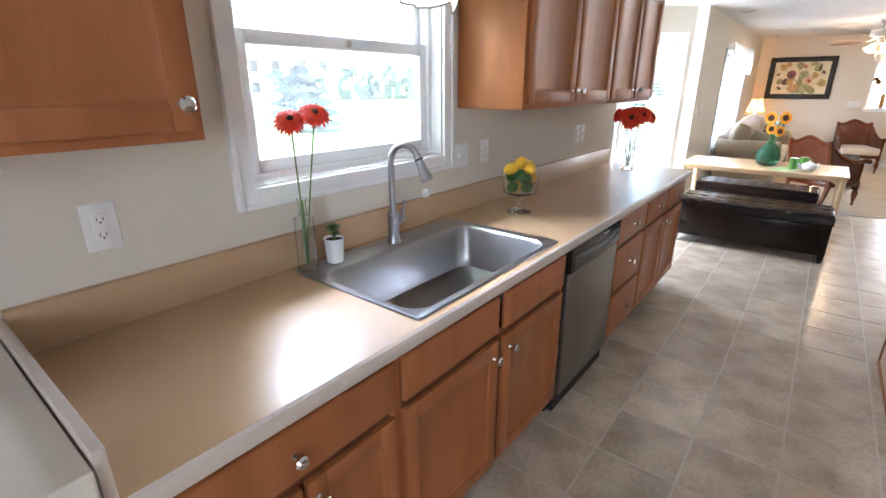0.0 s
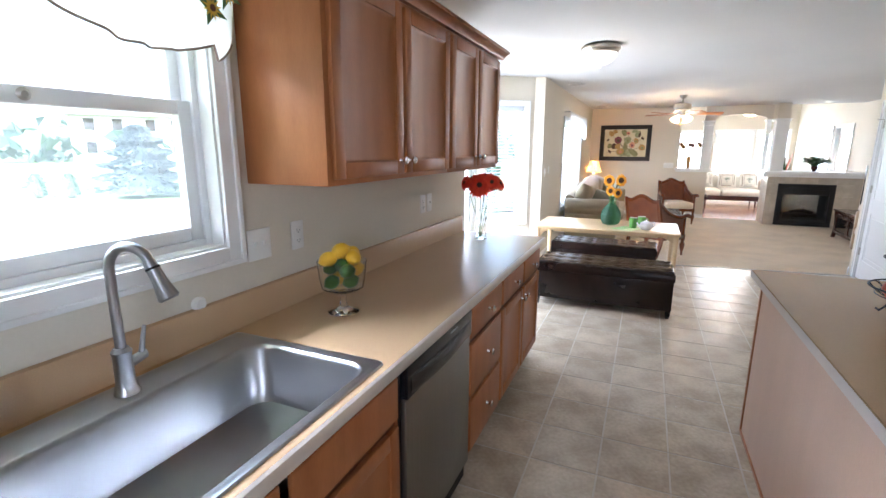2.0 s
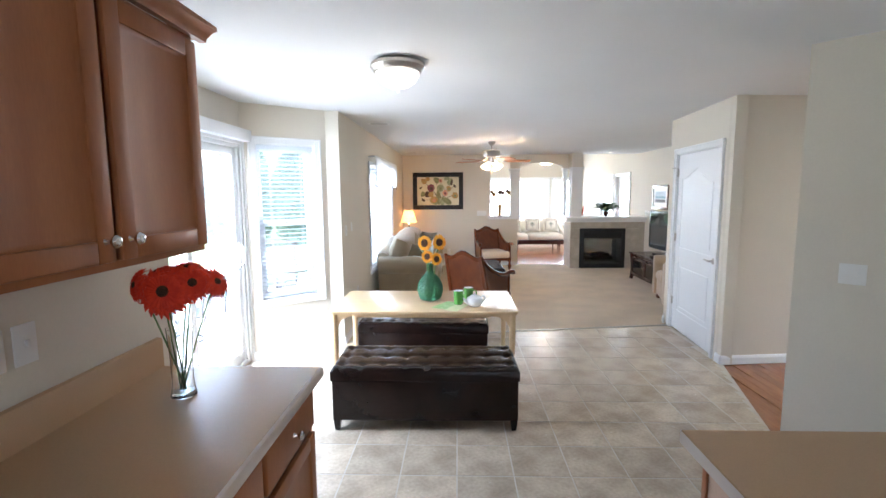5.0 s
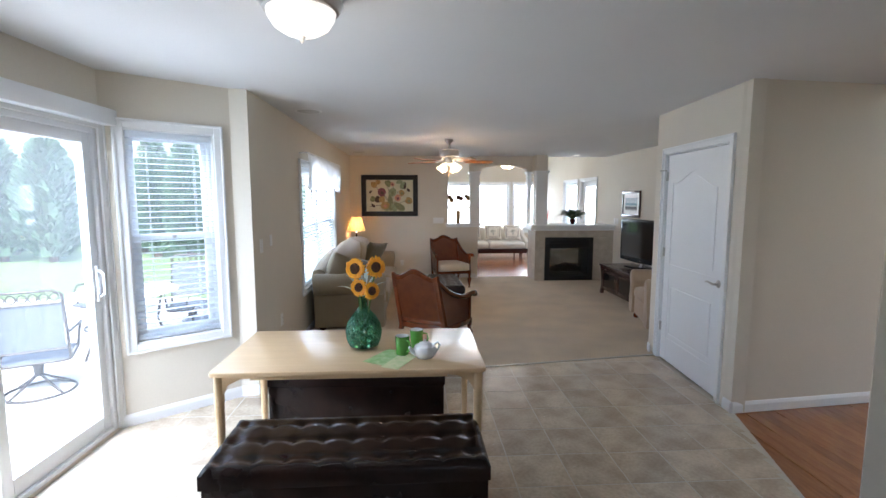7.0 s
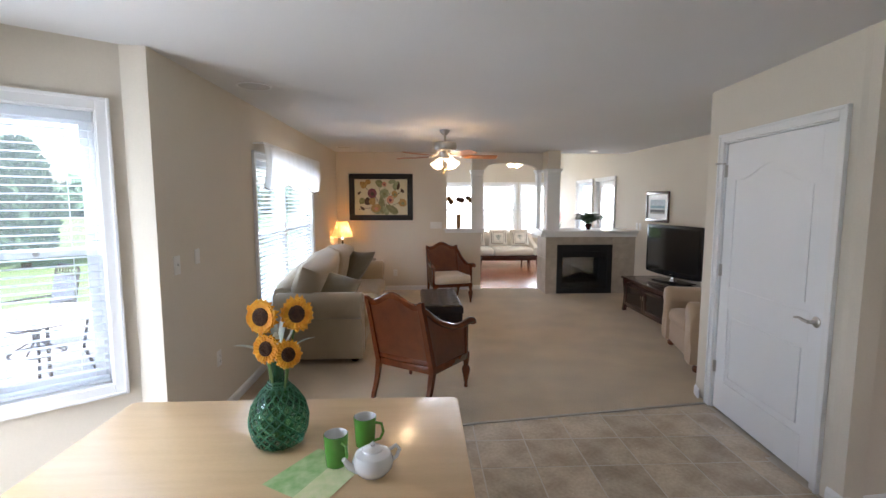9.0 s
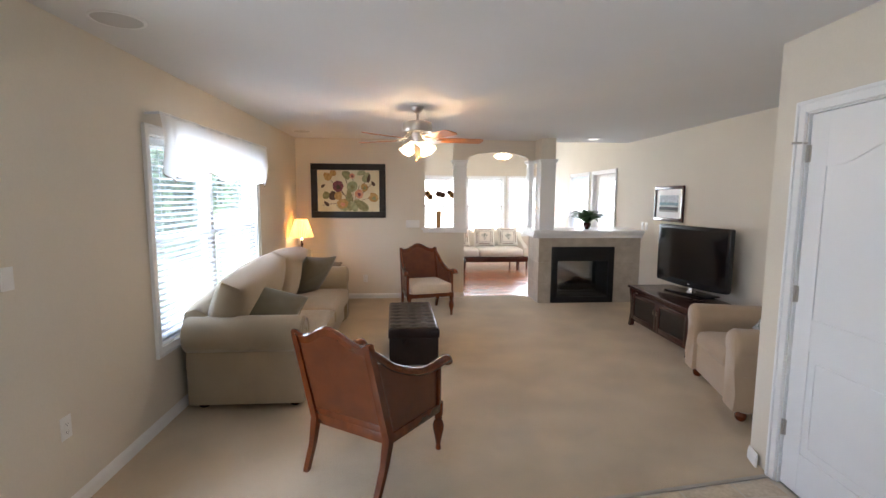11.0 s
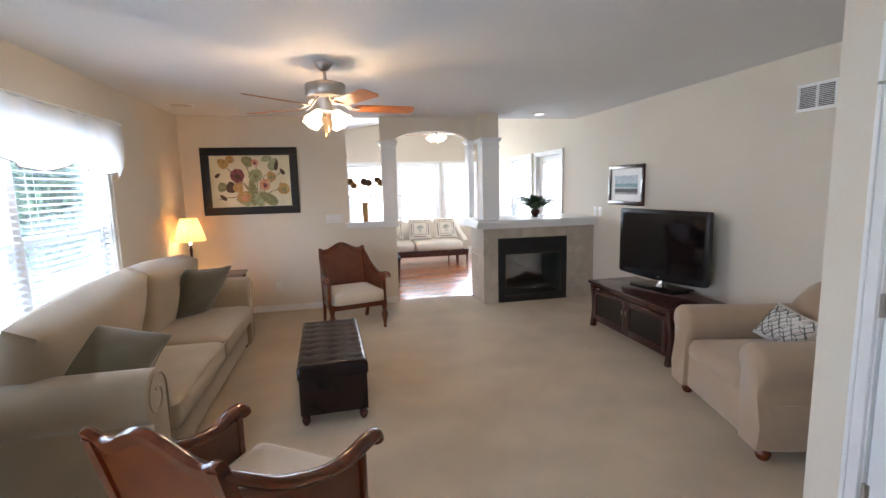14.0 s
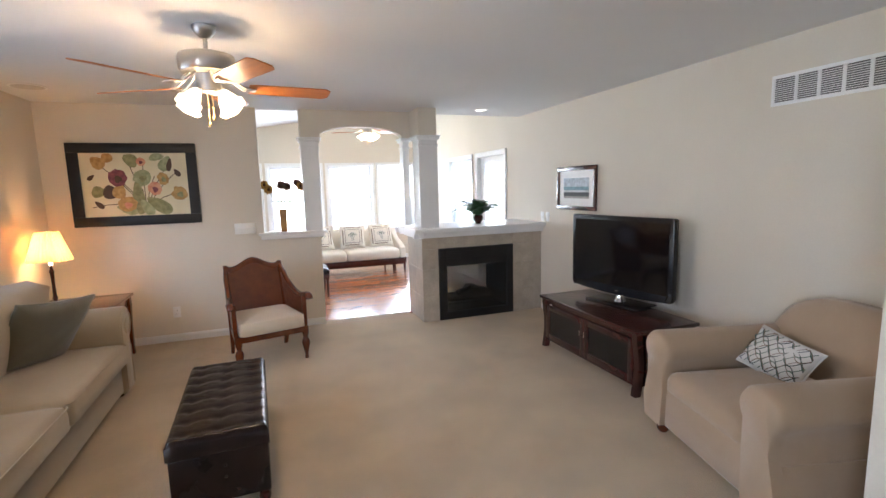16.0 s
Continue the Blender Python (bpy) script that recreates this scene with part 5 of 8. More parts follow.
def mug(x, y, turn):
    ob = thing("mug", loc(x, y, 0.7395) @ rot(z=turn), "green mug with white inside on the napkins", "mug", "green mugs")
    bm = bmesh.new()
    lathe(bm, [(0.030, 0), (0.034, 0.004), (0.037, 0.05), (0.040, 0.105), (0.0375, 0.107)], 28, cap=False)
    bm.faces.new([v for v in bm.verts][:28])
    part("body", bm, GREENM, ob)
    bm = bmesh.new()
    lathe(bm, [(0.0375, 0.107), (0.0365, 0.105), (0.034, 0.05), (0.030, 0.008)], 28, cap=False)
    bm.faces.new([v for v in bm.verts][-28:])
    part("lining", bm, CERW, ob, "white glazed lining")
    bm = bmesh.new()
    tube(bm, [(0.036, 0, 0.088), (0.062, 0, 0.086), (0.068, 0, 0.058), (0.056, 0, 0.03), (0.035, 0, 0.022)], 0.005, 10)
    part("handle", bm, GREENM, ob)


mug(-0.155, 5.745, -50)
mug(-0.075, 5.865, -15)


def teapot():
    ob = thing("teapot", loc(-0.03, 5.695, 0.736) @ rot(z=25), "small white glazed teapot beside the green mugs", "teapot")
    bm = bmesh.new()
    lathe(bm, [(0.035, 0), (0.045, 0.004), (0.062, 0.025), (0.066, 0.045), (0.056, 0.068), (0.034, 0.080)], 28)
    part("body", bm, CERW, ob)
    bm = bmesh.new()
    lathe(bm, [(0.034, 0.080), (0.032, 0.084), (0.015, 0.090), (0.006, 0.092), (0.009, 0.100), (0.004, 0.105)], 24)
    part("lid", bm, CERW, ob)
    bm = bmesh.new()
    tube(bm, [(-0.05, 0, 0.03), (-0.078, 0, 0.045), (-0.095, 0, 0.072)], 0.012, 12, radii=[0.018, 0.011, 0.007])
    part("spout", bm, CERW, ob)
    bm = bmesh.new()
    tube(bm, [(0.054, 0, 0.065), (0.08, 0, 0.075), (0.092, 0, 0.058), (0.080, 0, 0.035), (0.058, 0, 0.025)], 0.006, 10)
    part("handle", bm, CERW, ob)


teapot()
for nm, mm_, w_, d_, m_, lb in (("napkin", NAPK, 0.13, 0.24, loc(-0.245, 5.715, 0.7362) @ rot(z=-32), "folded green printed napkin lying on the table"), ("napkin", NAPK2, 0.10, 0.24, loc(-0.165, 5.64, 0.738) @ rot(z=-26), "folded yellow green napkin under a mug")):
    bm = bmesh.new()
    box(bm, -w_ / 2, w_ / 2, -d_ / 2, d_ / 2, 0, 0.0015, 0.0005, 1)
    single(nm, bm, mm_, lb, "napkin", "table napkins", at=m_)

# ---- things on the worktop and island ----
LEMON = mat("lemon_peel", (0.80, 0.46, 0.015), 0.4, color2=(0.74, 0.42, 0.02), scale=20, bump=0.3, bump_scale=350)
LIME = mat("lime_peel", (0.03, 0.11, 0.018), 0.35, color2=(0.05, 0.15, 0.02), scale=20, bump=0.2, bump_scale=300)
ORANGE = mat("orange_peel", (0.80, 0.17, 0.012), 0.4, color2=(0.70, 0.11, 0.01), scale=15, bump=0.3, bump_scale=350)
APPLE = mat("red_apple_skin", (0.38, 0.03, 0.02), 0.3, color2=(0.48, 0.12, 0.04), scale=12)
GREENAPPLE = mat("green_apple_skin", (0.30, 0.46, 0.07), 0.3, color2=(0.36, 0.48, 0.10), scale=12)


def fruit(name, x, y, z, r, m_, long=1.0, rz=0, ry=0, label="", parent=None):
    bm = bmesh.new()
    prof = []
    for i in range(9):
        a = math.pi * i / 8
        rr = r * math.sin(a)
        zz = -r * long * math.cos(a)
        if long > 1.05 and i in (0, 8):
            rr, zz = r * 0.08, zz * 1.10
        prof.append((max(rr, r * 0.05), zz))
    lathe(bm, prof, 14)
    return tagged(part(name, bm, m_, None, "", at=loc(x, y, z) @ rot(z=rz, y=ry)), label, "fruit", "loose fruit")


def fruit_bowl():
    bx, by = -1.11, 2.03
    ob = thing("pedestal_bowl", loc(bx, by, 0.9145), "clear glass pedestal bowl of lemons and limes on the worktop", "bowl")
    bm = bmesh.new()
    lathe(bm, [(0.058, 0.0), (0.060, 0.004), (0.045, 0.010), (0.020, 0.022), (0.011, 0.045), (0.014, 0.075), (0.03, 0.085), (0.062, 0.090), (0.080, 0.102), (0.088, 0.14), (0.094, 0.205),
               (0.0915, 0.205), (0.0855, 0.14), (0.077, 0.106), (0.058, 0.0945), (0.02, 0.092)], 36)
    part("bowl_glass", bm, CLEAR, ob)
    rnd = random.Random(4)
    spots = [(0.038, 0.0, 0.128, 1), (-0.03, 0.03, 0.128, 0), (-0.02, -0.04, 0.128, 1), (0.03, 0.045, 0.165, 0), (0.045, -0.03, 0.175, 1), (-0.045, -0.01, 0.175, 1), (0.0, 0.0, 0.185, 1), (-0.035, 0.045, 0.205, 0),
             (0.04, 0.02, 0.218, 0), (-0.035, -0.035, 0.215, 0), (0.01, 0.055, 0.222, 0), (0.0, -0.005, 0.245, 0)]
    for x, y, z, k in spots:
        if k:
            fruit("lime", bx + x, by + y, 0.9145 + z, 0.027, LIME, 1.12, rnd.uniform(0, 180), 70, "dark green lime in the glass bowl")
        else:
            fruit("lemon", bx + x, by + y, 0.9145 + z, 0.029, LEMON, 1.22, rnd.uniform(0, 180), 70, "bright yellow lemon in the glass bowl")


fruit_bowl()


def bud_vase():
    ob = thing("bud_vase", loc(-1.285, 0.885, 0.9205), "slim clear bottle vase with two red gerberas", "vase of flowers")
    bm = bmesh.new()
    prof = [(0.028, 0.0), (0.033, 0.006), (0.033, 0.16), (0.031, 0.18), (0.014, 0.19), (0.012, 0.23), (0.017, 0.245)]
    lathe(bm, prof + [(r - 0.002, z) for r, z in reversed(prof)][:-1] + [(0.02, 0.006)], 28)
    part("bottle", bm, CLEAR, ob)
    flower(ob, (0.004, 0.0, 0.02), (0.0, -0.012, 0.495), (0.7, -0.5, 0.8), "gerbera", 0.052, 21)
    flower(ob, (-0.004, 0.0, 0.02), (0.03, 0.06, 0.512), (0.7, -0.3, 0.8), "gerbera", 0.052, 22)
    bm = bmesh.new()
    lathe(bm, [(0.006, 0.02), (0.008, 0.12), (0.005, 0.24)], 8, loc(0.01, -0.008, 0))
    part("stem_bundle", bm, STEM, ob)


bud_vase()


def succulent():
    ob = thing("potted_succulent", loc(-1.262, 0.985, 0.9205), "small green succulent in a white pot beside the sink", "potted plant")
    bm = bmesh.new()
    lathe(bm, [(0.026, 0.0), (0.030, 0.003), (0.036, 0.085), (0.038, 0.088), (0.036, 0.09), (0.033, 0.083)], 24)
    part("pot", bm, CERW, ob, "white glazed pot")
    bm = bmesh.new()
    lathe(bm, [(0.033, 0.078), (0.030, 0.083), (0.01, 0.085)], 16)
    part("soil", bm, SEED, ob)
    bm = bmesh.new()
    rnd = random.Random(5)
    for cx, cy, cz, s in ((0, 0, 0.12, 1.0), (-0.02, 0.015, 0.105, 0.7), (0.02, -0.012, 0.105, 0.7)):
        for ring_, (n, el, ln) in enumerate(((9, 0.25, 0.036), (7, 0.65, 0.030), (5, 1.1, 0.022))):
            for i in range(n):
                a = 2 * math.pi * i / n + ring_ * 0.4
                d = Vector((math.cos(a) * math.cos(el), math.sin(a) * math.cos(el), math.sin(el))) * ln * s
                leaf_blade(bm, (cx, cy, cz - 0.005), (cx + d.x, cy + d.y, cz + d.z), 0.014 * s, 0.1, 3)
        tube(bm, [(cx * 0.5, cy * 0.5, 0.083), (cx, cy, cz)], 0.004, 6)
    bmesh.ops.solidify(bm, geom=bm.faces[:], thickness=0.0015)
    part("leaves", bm, mat("succulent_leaf", (0.10, 0.22, 0.05), 0.45, color2=(0.16, 0.30, 0.08), scale=40), ob)


succulent()


def gerbera_vase():
    ob = thing("gerbera_vase", loc(-1.105, 3.665, 0.9145), "tall clear glass vase of red gerberas at worktop end", "vase of flowers")
    bm = bmesh.new()
    prof = [(0.040, 0.0), (0.042, 0.003), (0.038, 0.02), (0.034, 0.06), (0.036, 0.15), (0.043, 0.24)]
    lathe(bm, prof + [(r - 0.0025, z) for r, z in reversed(prof[1:])] + [(0.034, 0.016)], 30)
    part("glass", bm, CLEAR, ob)
    hs = (((-0.10, -0.05, 0.395), (-0.6, -0.8, 0.25)), ((0.02, -0.10, 0.385), (0.2, -1, 0.22)), ((0.09, -0.06, 0.405), (0.5, -0.8, 0.25)), ((0.02, 0.04, 0.435), (0.2, -0.3, 1)), ((-0.08, 0.03, 0.42), (-0.3, -0.3, 0.9)), ((0.12, 0.03, 0.39), (0.8, -0.3, 0.4)))
    for i, (h, f_) in enumerate(hs):
        flower(ob, (0.008 * math.cos(i), 0.008 * math.sin(i), 0.02), h, f_, "gerbera", (0.058, 0.088, 0.066, 0.060, 0.062, 0.058)[i], 30 + i)


gerbera_vase()


def tier_basket():
    bx, by = 0.905, 2.80
    ob = thing("tiered_fruit_basket", loc(bx, by, 0.914), "dark wire three tier basket of oranges and apples on island", "fruit basket")
    tiers = ((0.06, 0.155, 0.06), (0.175, 0.125, 0.055), (0.285, 0.095, 0.05))
    for z, R, hh in tiers:
        bm = bmesh.new()
        for rr, zz, t in ((R, z + hh, 0.0035), (R * 0.86, z + hh * 0.5, 0.002), (R * 0.55, z + 0.004, 0.0025)):
            tube(bm, [(rr * math.cos(a), rr * math.sin(a), zz) for a in (2 * math.pi * i / 28 for i in range(28))], t, 5, closed=True)
        for s in (-1, 1):
            for i in range(14):
                a = 2 * math.pi * i / 14
                pts = [((R * 0.1 + R * 0.9 * t) * math.cos(a + s * 0.5 * t), (R * 0.1 + R * 0.9 * t) * math.sin(a + s * 0.5 * t), z + hh * t ** 2.2) for t in (0, 0.3, 0.55, 0.8, 1)]
                tube(bm, pts, 0.0016, 4)
        part("basket", bm, BLACKM, ob, "dark wire basket tier")
    bm = bmesh.new()
    tube(bm, [(0, 0, 0.05), (0, 0, 0.40)], 0.004, 8)
    tube(bm, [(0.028 * math.cos(a), 0, 0.43 + 0.03 * math.sin(a)) for a in (2 * math.pi * i / 16 for i in range(16))], 0.003, 6, closed=True)
    part("stand", bm, BLACKM, ob)
    for i in range(4):
        a = math.pi / 4 + i * math.pi / 2
        bm = bmesh.new()
        c, s = math.cos(a), math.sin(a)
        tube(bm, [(0.085 * c, 0.085 * s, 0.064), (0.10 * c, 0.10 * s, 0.03), (0.12 * c, 0.12 * s, 0.006), (0.132 * c, 0.132 * s, 0.012)], 0.004, 6)
        part("leg", bm, BLACKM, ob)
    rnd = random.Random(8)
    for (z, R, hh), n, seq in zip(tiers, (6, 5, 3), ("ooaooo", "ogaoa", "oag")):
        for i in range(n):
            a = 2 * math.pi * i / n + 0.3
            rr = R * 0.56
            k = seq[i]
            nm, mm_, lb = {"o": ("orange", ORANGE, "bright orange fruit in the wire basket"), "a": ("apple", APPLE, "red apple in the wire basket"), "g": ("apple", GREENAPPLE, "green apple in the wire basket")}[k]
            fruit(nm, bx + rr * math.cos(a), by + rr * math.sin(a), 0.914 + z + 0.04, 0.036, mm_, 0.96, rnd.uniform(0, 360), 10, lb)
        if n > 3:
            fruit("apple", bx + 0.02, by + 0.035, 0.914 + z + 0.085, 0.033, APPLE, 0.95, 0, 0, "red apple piled on the basket fruit")


tier_basket()


# ---- living room ----
def blob(bm, loops, cap=True):
    rings = [[bm.verts.new(p) for p in l] for l in loops]
    n = len(rings[0])
    for a, b in zip(rings, rings[1:]):
        for i in range(n):
            bm.faces.new((a[i], a[(i + 1) % n], b[(i + 1) % n], b[i]))
    if cap:
        bm.faces.new(list(reversed(rings[0])))
        bm.faces.new(rings[-1])
    return bm


def seat_cushion(bm, x0, x1, y0, y1, z0, z1, r=0.045, crown=0.03):
    """A box cushion with rounded edges and a crowned top."""
    L = []
    for z, o in ((z0, r * 0.6), (z0 + r * 0.5, 0.0), (z1 - r, 0.0), (z1 - r * 0.35, r * 0.25), (z1, r)):
        L.append([(x, y, z) for x, y in rrect(x0 + o, x1 - o, y0 + o, y1 - o, max(0.012, r - o * 0.4), 4)])
    cx, cy = (x0 + x1) / 2, (y0 + y1) / 2
    for k, h in ((0.8, 0.4), (0.5, 0.8), (0.2, 1.0)):
        L.append([(cx + (p[0] - cx) * k, cy + (p[1] - cy) * k, z1 + crown * h) for p in L[4]])
    return blob(bm, L)


def roll_arm(bm, x0, x1, y, sgn, base_w, zr, R, drop=0.0, z0=0.06):
    """A rolled sofa arm running along x, outward in the direction sgn of y, y being its inner face."""
    prof = [(0, z0), (0, zr - R * 0.2)]
    for i in range(15):
        a = math.pi - (math.pi * 1.35) * i / 14
        prof.append((R + R * math.cos(a), zr + R * math.sin(a)))
    prof += [(base_w, zr - R * 1.25), (base_w, z0)]
    prof = [(y + sgn * a, b) for a, b in prof]
    return prof


def sofa():
    ob = thing("sofa", Matrix(), "sage beige rolled arm two seat sofa under the window", "sofa")
    x0, x1, y0, y1 = -1.30, -0.47, 8.72, 11.35
    # base
    bm = bmesh.new()
    box(bm, x0 + 0.02, x1 - 0.02, y0 + 0.12, y1 - 0.12, 0.065, 0.30, 0.02, 3)
    part("base", bm, SOFA, ob)
    for yi, s in ((y0 + 0.24, -1), (y1 - 0.24, 1)):
        prof = roll_arm(None, x0, x1, yi, s, 0.20, 0.575, 0.135)
        bm = bmesh.new()
        extrude_poly(bm, prof, x0, x1 + 0.01, "x", 0.018)
        a_ = part("arm", bm, SOFA, ob, "rolled upholstered arm")
        # scroll panel and piping on the arm's front
        bm = bmesh.new()
        c = (yi + s * 0.135, 0.575)
        pts = []
        for i in range(26):
            t = i / 25
            a = math.pi * 2.6 * t
            r = 0.127 * (1 - 0.72 * t)
            pts.append((x1 + 0.012, c[0] - s * r * math.cos(a), c[1] + r * math.sin(a)))
        tube(bm, [(x1 + 0.012, yi + s * 0.008, 0.09), (x1 + 0.012, yi + s * 0.008, 0.5)] + pts, 0.006, 6)
        tube(bm, [(x1 + 0.012, yi + s * 0.18, 0.09), (x1 + 0.012, yi + s * 0.18, 0.40)], 0.005, 6)
        part("piping", bm, SOFA, a_)
    # back
    bm = bmesh.new()
    n = 24
    L = []
    for i in range(n + 1):
        t = i / n
        y = y0 + 0.10 + (y1 - y0 - 0.20) * t
        zt = 0.76 + 0.13 * math.sin(math.pi * t) ** 0.8
        L.append([(x0 - 0.0, y, 0.10), (x0 - 0.03, y, zt - 0.10), (x0 - 0.01, y, zt - 0.02), (x0 + 0.06, y, zt), (x0 + 0.13, y, zt - 0.03), (x0 + 0.18, y, zt - 0.15), (x0 + 0.24, y, 0.30), (x0 + 0.24, y, 0.10)])
    blob(bm, L)
    part("back", bm, SOFA, ob, "camel shaped sofa back", angle=60)
    ym = (y0 + y1) / 2
    for a, b in ((y0 + 0.245, ym - 0.004), (ym + 0.004, y1 - 0.245)):
        bm = bmesh.new()
        seat_cushion(bm, x0 + 0.22, x1 + 0.045, a, b, 0.30, 0.465, 0.05, 0.02)
        sc = part("seat_cushion", bm, SOFA, ob, "soft box seat cushion", angle=70)
        bm = bmesh.new()
        lo = rrect(x0 + 0.225, x1 + 0.047, a + 0.004, b - 0.004, 0.045, 4)
        tube(bm, [(x, y, 0.445) for x, y in lo], 0.005, 5, closed=True)
        part("piping", bm, SOFA, sc)
    for k, (a, b) in enumerate(((y0 + 0.05, ym - 0.01), (ym + 0.01, y1 - 0.14))):
        bm = bmesh.new()
        w = b - a
        m = loc(x0 + 0.255, (a + b) / 2, 0.675) @ rot(y=-70)
        cushion(bm, 0.50, w, 0.33, 0.45, 14, m, 0.42)
        for v in bm.verts:
            t = (v.co.y - a) / w
            rise = math.sin(math.pi * (0.5 * t if k == 0 else 0.5 + 0.5 * t))
            if v.co.z > 0.6:
                v.co.z += (0.03 + 0.06 * rise) * (v.co.z - 0.6) / 0.28
        bc = part("back_cushion", bm, SOFA, ob, "loose plump back cushion", angle=75)
    for x in (x0 + 0.08, x1 - 0.08):
        for y in (y0 + 0.14, y1 - 0.14):
            bm = bmesh.new()
            lathe(bm, [(0.022, 0.0), (0.038, 0.012), (0.044, 0.035), (0.032, 0.055), (0.026, 0.075)], 16, loc(x, y, 0.004))
            part("foot", bm, ESPRESSO, ob, "dark turned bun foot")
    return ob


sofa()


def throw_pillow(name, m, sx, sy, sz, material, label, crown=0.12):
    bm = bmesh.new()
    cushion(bm, sx, sy, sz, 0.55, 16, None, crown)
    for v in bm.verts:
        u, w = v.co.x / (sx / 2), v.co.y / (sy / 2)
        v.co.x *= 1 - 0.07 * (1 - w * w)
        v.co.y *= 1 - 0.07 * (1 - u * u)
        v.co.z += 0.006 * noise.noise(Vector((u * 3, w * 3, sx * 7)))
    ob = thing(name, m, label, "pillow")
    cv = part("cover", bm, material, ob, angle=80)
    bm = bmesh.new()
    loop = []
    for k in range(4):
        for i in range(8):
            t = -1 + 2 * i / 8
            u, w = ((t, -1), (1, t), (-t, 1), (-1, -t))[k]
            loop.append((u * sx / 2 * (1 - 0.07 * (1 - w * w)), w * sy / 2 * (1 - 0.07 * (1 - u * u)), 0))
    tube(bm, loop, 0.004, 5, closed=True)
    part("piping", bm, material, ob)
    return ob


throw_pillow("throw_pillow", loc(-0.80, 10.76, 0.68) @ rot(z=-16) @ rot(y=-58, x=-12), 0.52, 0.54, 0.18, SAGE, "large sage green pillow against the sofa back")
throw_pillow("throw_pillow", loc(-0.84, 9.10, 0.70) @ rot(z=4) @ rot(y=16, x=34), 0.60, 0.44, 0.18, SAGE, "sage green pillow slumped on the sofa arm")


def cane_chair(m, label):
    """A low armchair with cane back and sides, scrolled arms and turned front legs; it faces local +y."""
    ob = thing("cane_armchair", m, label, "chair", "cane armchairs")
    w, d = 0.60, 0.56
    hw = w / 2
    # camel top rail and back frame, leaning back
    lean = 0.17
    def B(x, z, o=0.0):
        return (x, -d / 2 - lean * max(0, z - 0.30) / 0.6 + o, z)
    def top(x):
        u = abs(x) / hw
        return 0.86 + 0.075 * (0.5 + 0.5 * math.cos(math.pi * min(1, u * 1.35))) + (0.018 if u > 0.88 else 0)
    n = 20
    xs = [-hw + 2 * hw * i / n for i in range(n + 1)]
    bm = bmesh.new()
    L = []
    for x in xs:
        zt = top(x)
        L.append([B(x, zt - 0.055, -0.014), B(x, zt - 0.01, -0.02), B(x, zt, -0.004), B(x, zt, 0.008), B(x, zt - 0.01, 0.022), B(x, zt - 0.055, 0.014)])
    blob(bm, L)
    part("top_rail", bm, CHERRY, ob, angle=50)
    for s in (-1, 1):
        bm = bmesh.new()
        x = s * (hw - 0.022)
        L = []
        for z, wd, o in ((0.0, 0.017, -0.10), (0.15, 0.019, -0.035), (0.30, 0.024, 0.0), (0.45, 0.024, 0.0), (0.65, 0.022, 0.0), (top(x) - 0.03, 0.022, 0.0)):
            p = B(x, z, o)
            L.append([(p[0] + a * wd, p[1] + b * wd, z) for a, b in ((-1, -1), (1, -1), (1, 1), (-1, 1))])
        blob(bm, L)
        part("back_leg", bm, CHERRY, ob)
    bm = bmesh.new()
    L = []
    for x in [-hw + 0.04 + (2 * hw - 0.08) * i / n for i in range(n + 1)]:
        L.append([B(x, 0.37, -0.006), B(x, 0.6, -0.010), B(x, top(x) - 0.05, -0.006), B(x, top(x) - 0.05, 0.006), B(x, 0.6, 0.004), B(x, 0.37, 0.006)])
    blob(bm, L)
    part("cane_back", bm, CANE, ob, "woven cane back panel", angle=50)
    bm = bmesh.new()
    for z0, z1 in ((0.335, 0.375),):
        a, b = B(0, z0), B(0, z1)
        box(bm, -hw + 0.04, hw - 0.04, a[1] - 0.018, a[1] + 0.016, z0, z1, 0.004)
    part("back_rail", bm, CHERRY, ob)
    # seat rails
    bm = bmesh.new()
    zr0, zr1 = 0.265, 0.325
    box(bm, -hw + 0.01, hw - 0.01, d / 2 - 0.05, d / 2 - 0.01, zr0, zr1, 0.005)
    box(bm, -hw + 0.04, hw - 0.04, -d / 2 - 0.012, -d / 2 + 0.022, zr0, zr1, 0.005)
    for s in (-1, 1):
        x = s * (hw - 0.024)
        box(bm, x - 0.018, x + 0.018, -d / 2 + 0.02, d / 2 - 0.05, zr0, zr1, 0.005)
    part("seat_frame", bm, CHERRY, ob)
    for s in (-1, 1):
        x = s * (hw - 0.03)
        bm = bmesh.new()
        lathe(bm, [(0.012, 0.0), (0.017, 0.01), (0.013, 0.035), (0.015, 0.05), (0.019, 0.075), (0.031, 0.135), (0.034, 0.165), (0.026, 0.195), (0.016, 0.205), (0.024, 0.214), (0.018, 0.224), (0.026, 0.235), (0.028, 0.27), (0.028, 0.32)], 18, loc(x, d / 2 - 0.035, 0))
        part("front_leg", bm, CHERRY, ob, "turned front leg")
        # arm: sweeps down from the back to a scroll at the front
        bm = bmesh.new()
        px = s * (hw - 0.010)
        P = [Vector(B(s * (hw - 0.02), 0.83, 0.0)), Vector((px, -d / 2 - 0.06, 0.765)), Vector((px, -d / 2 + 0.05, 0.69)), Vector((px + s * 0.006, -0.05, 0.615)), Vector((px + s * 0.012, 0.10, 0.592)), Vector((px + s * 0.022, 0.20, 0.61)), Vector((px + s * 0.02, 0.265, 0.607)), Vector((px + s * 0.018, 0.285, 0.58))]
        pts = []
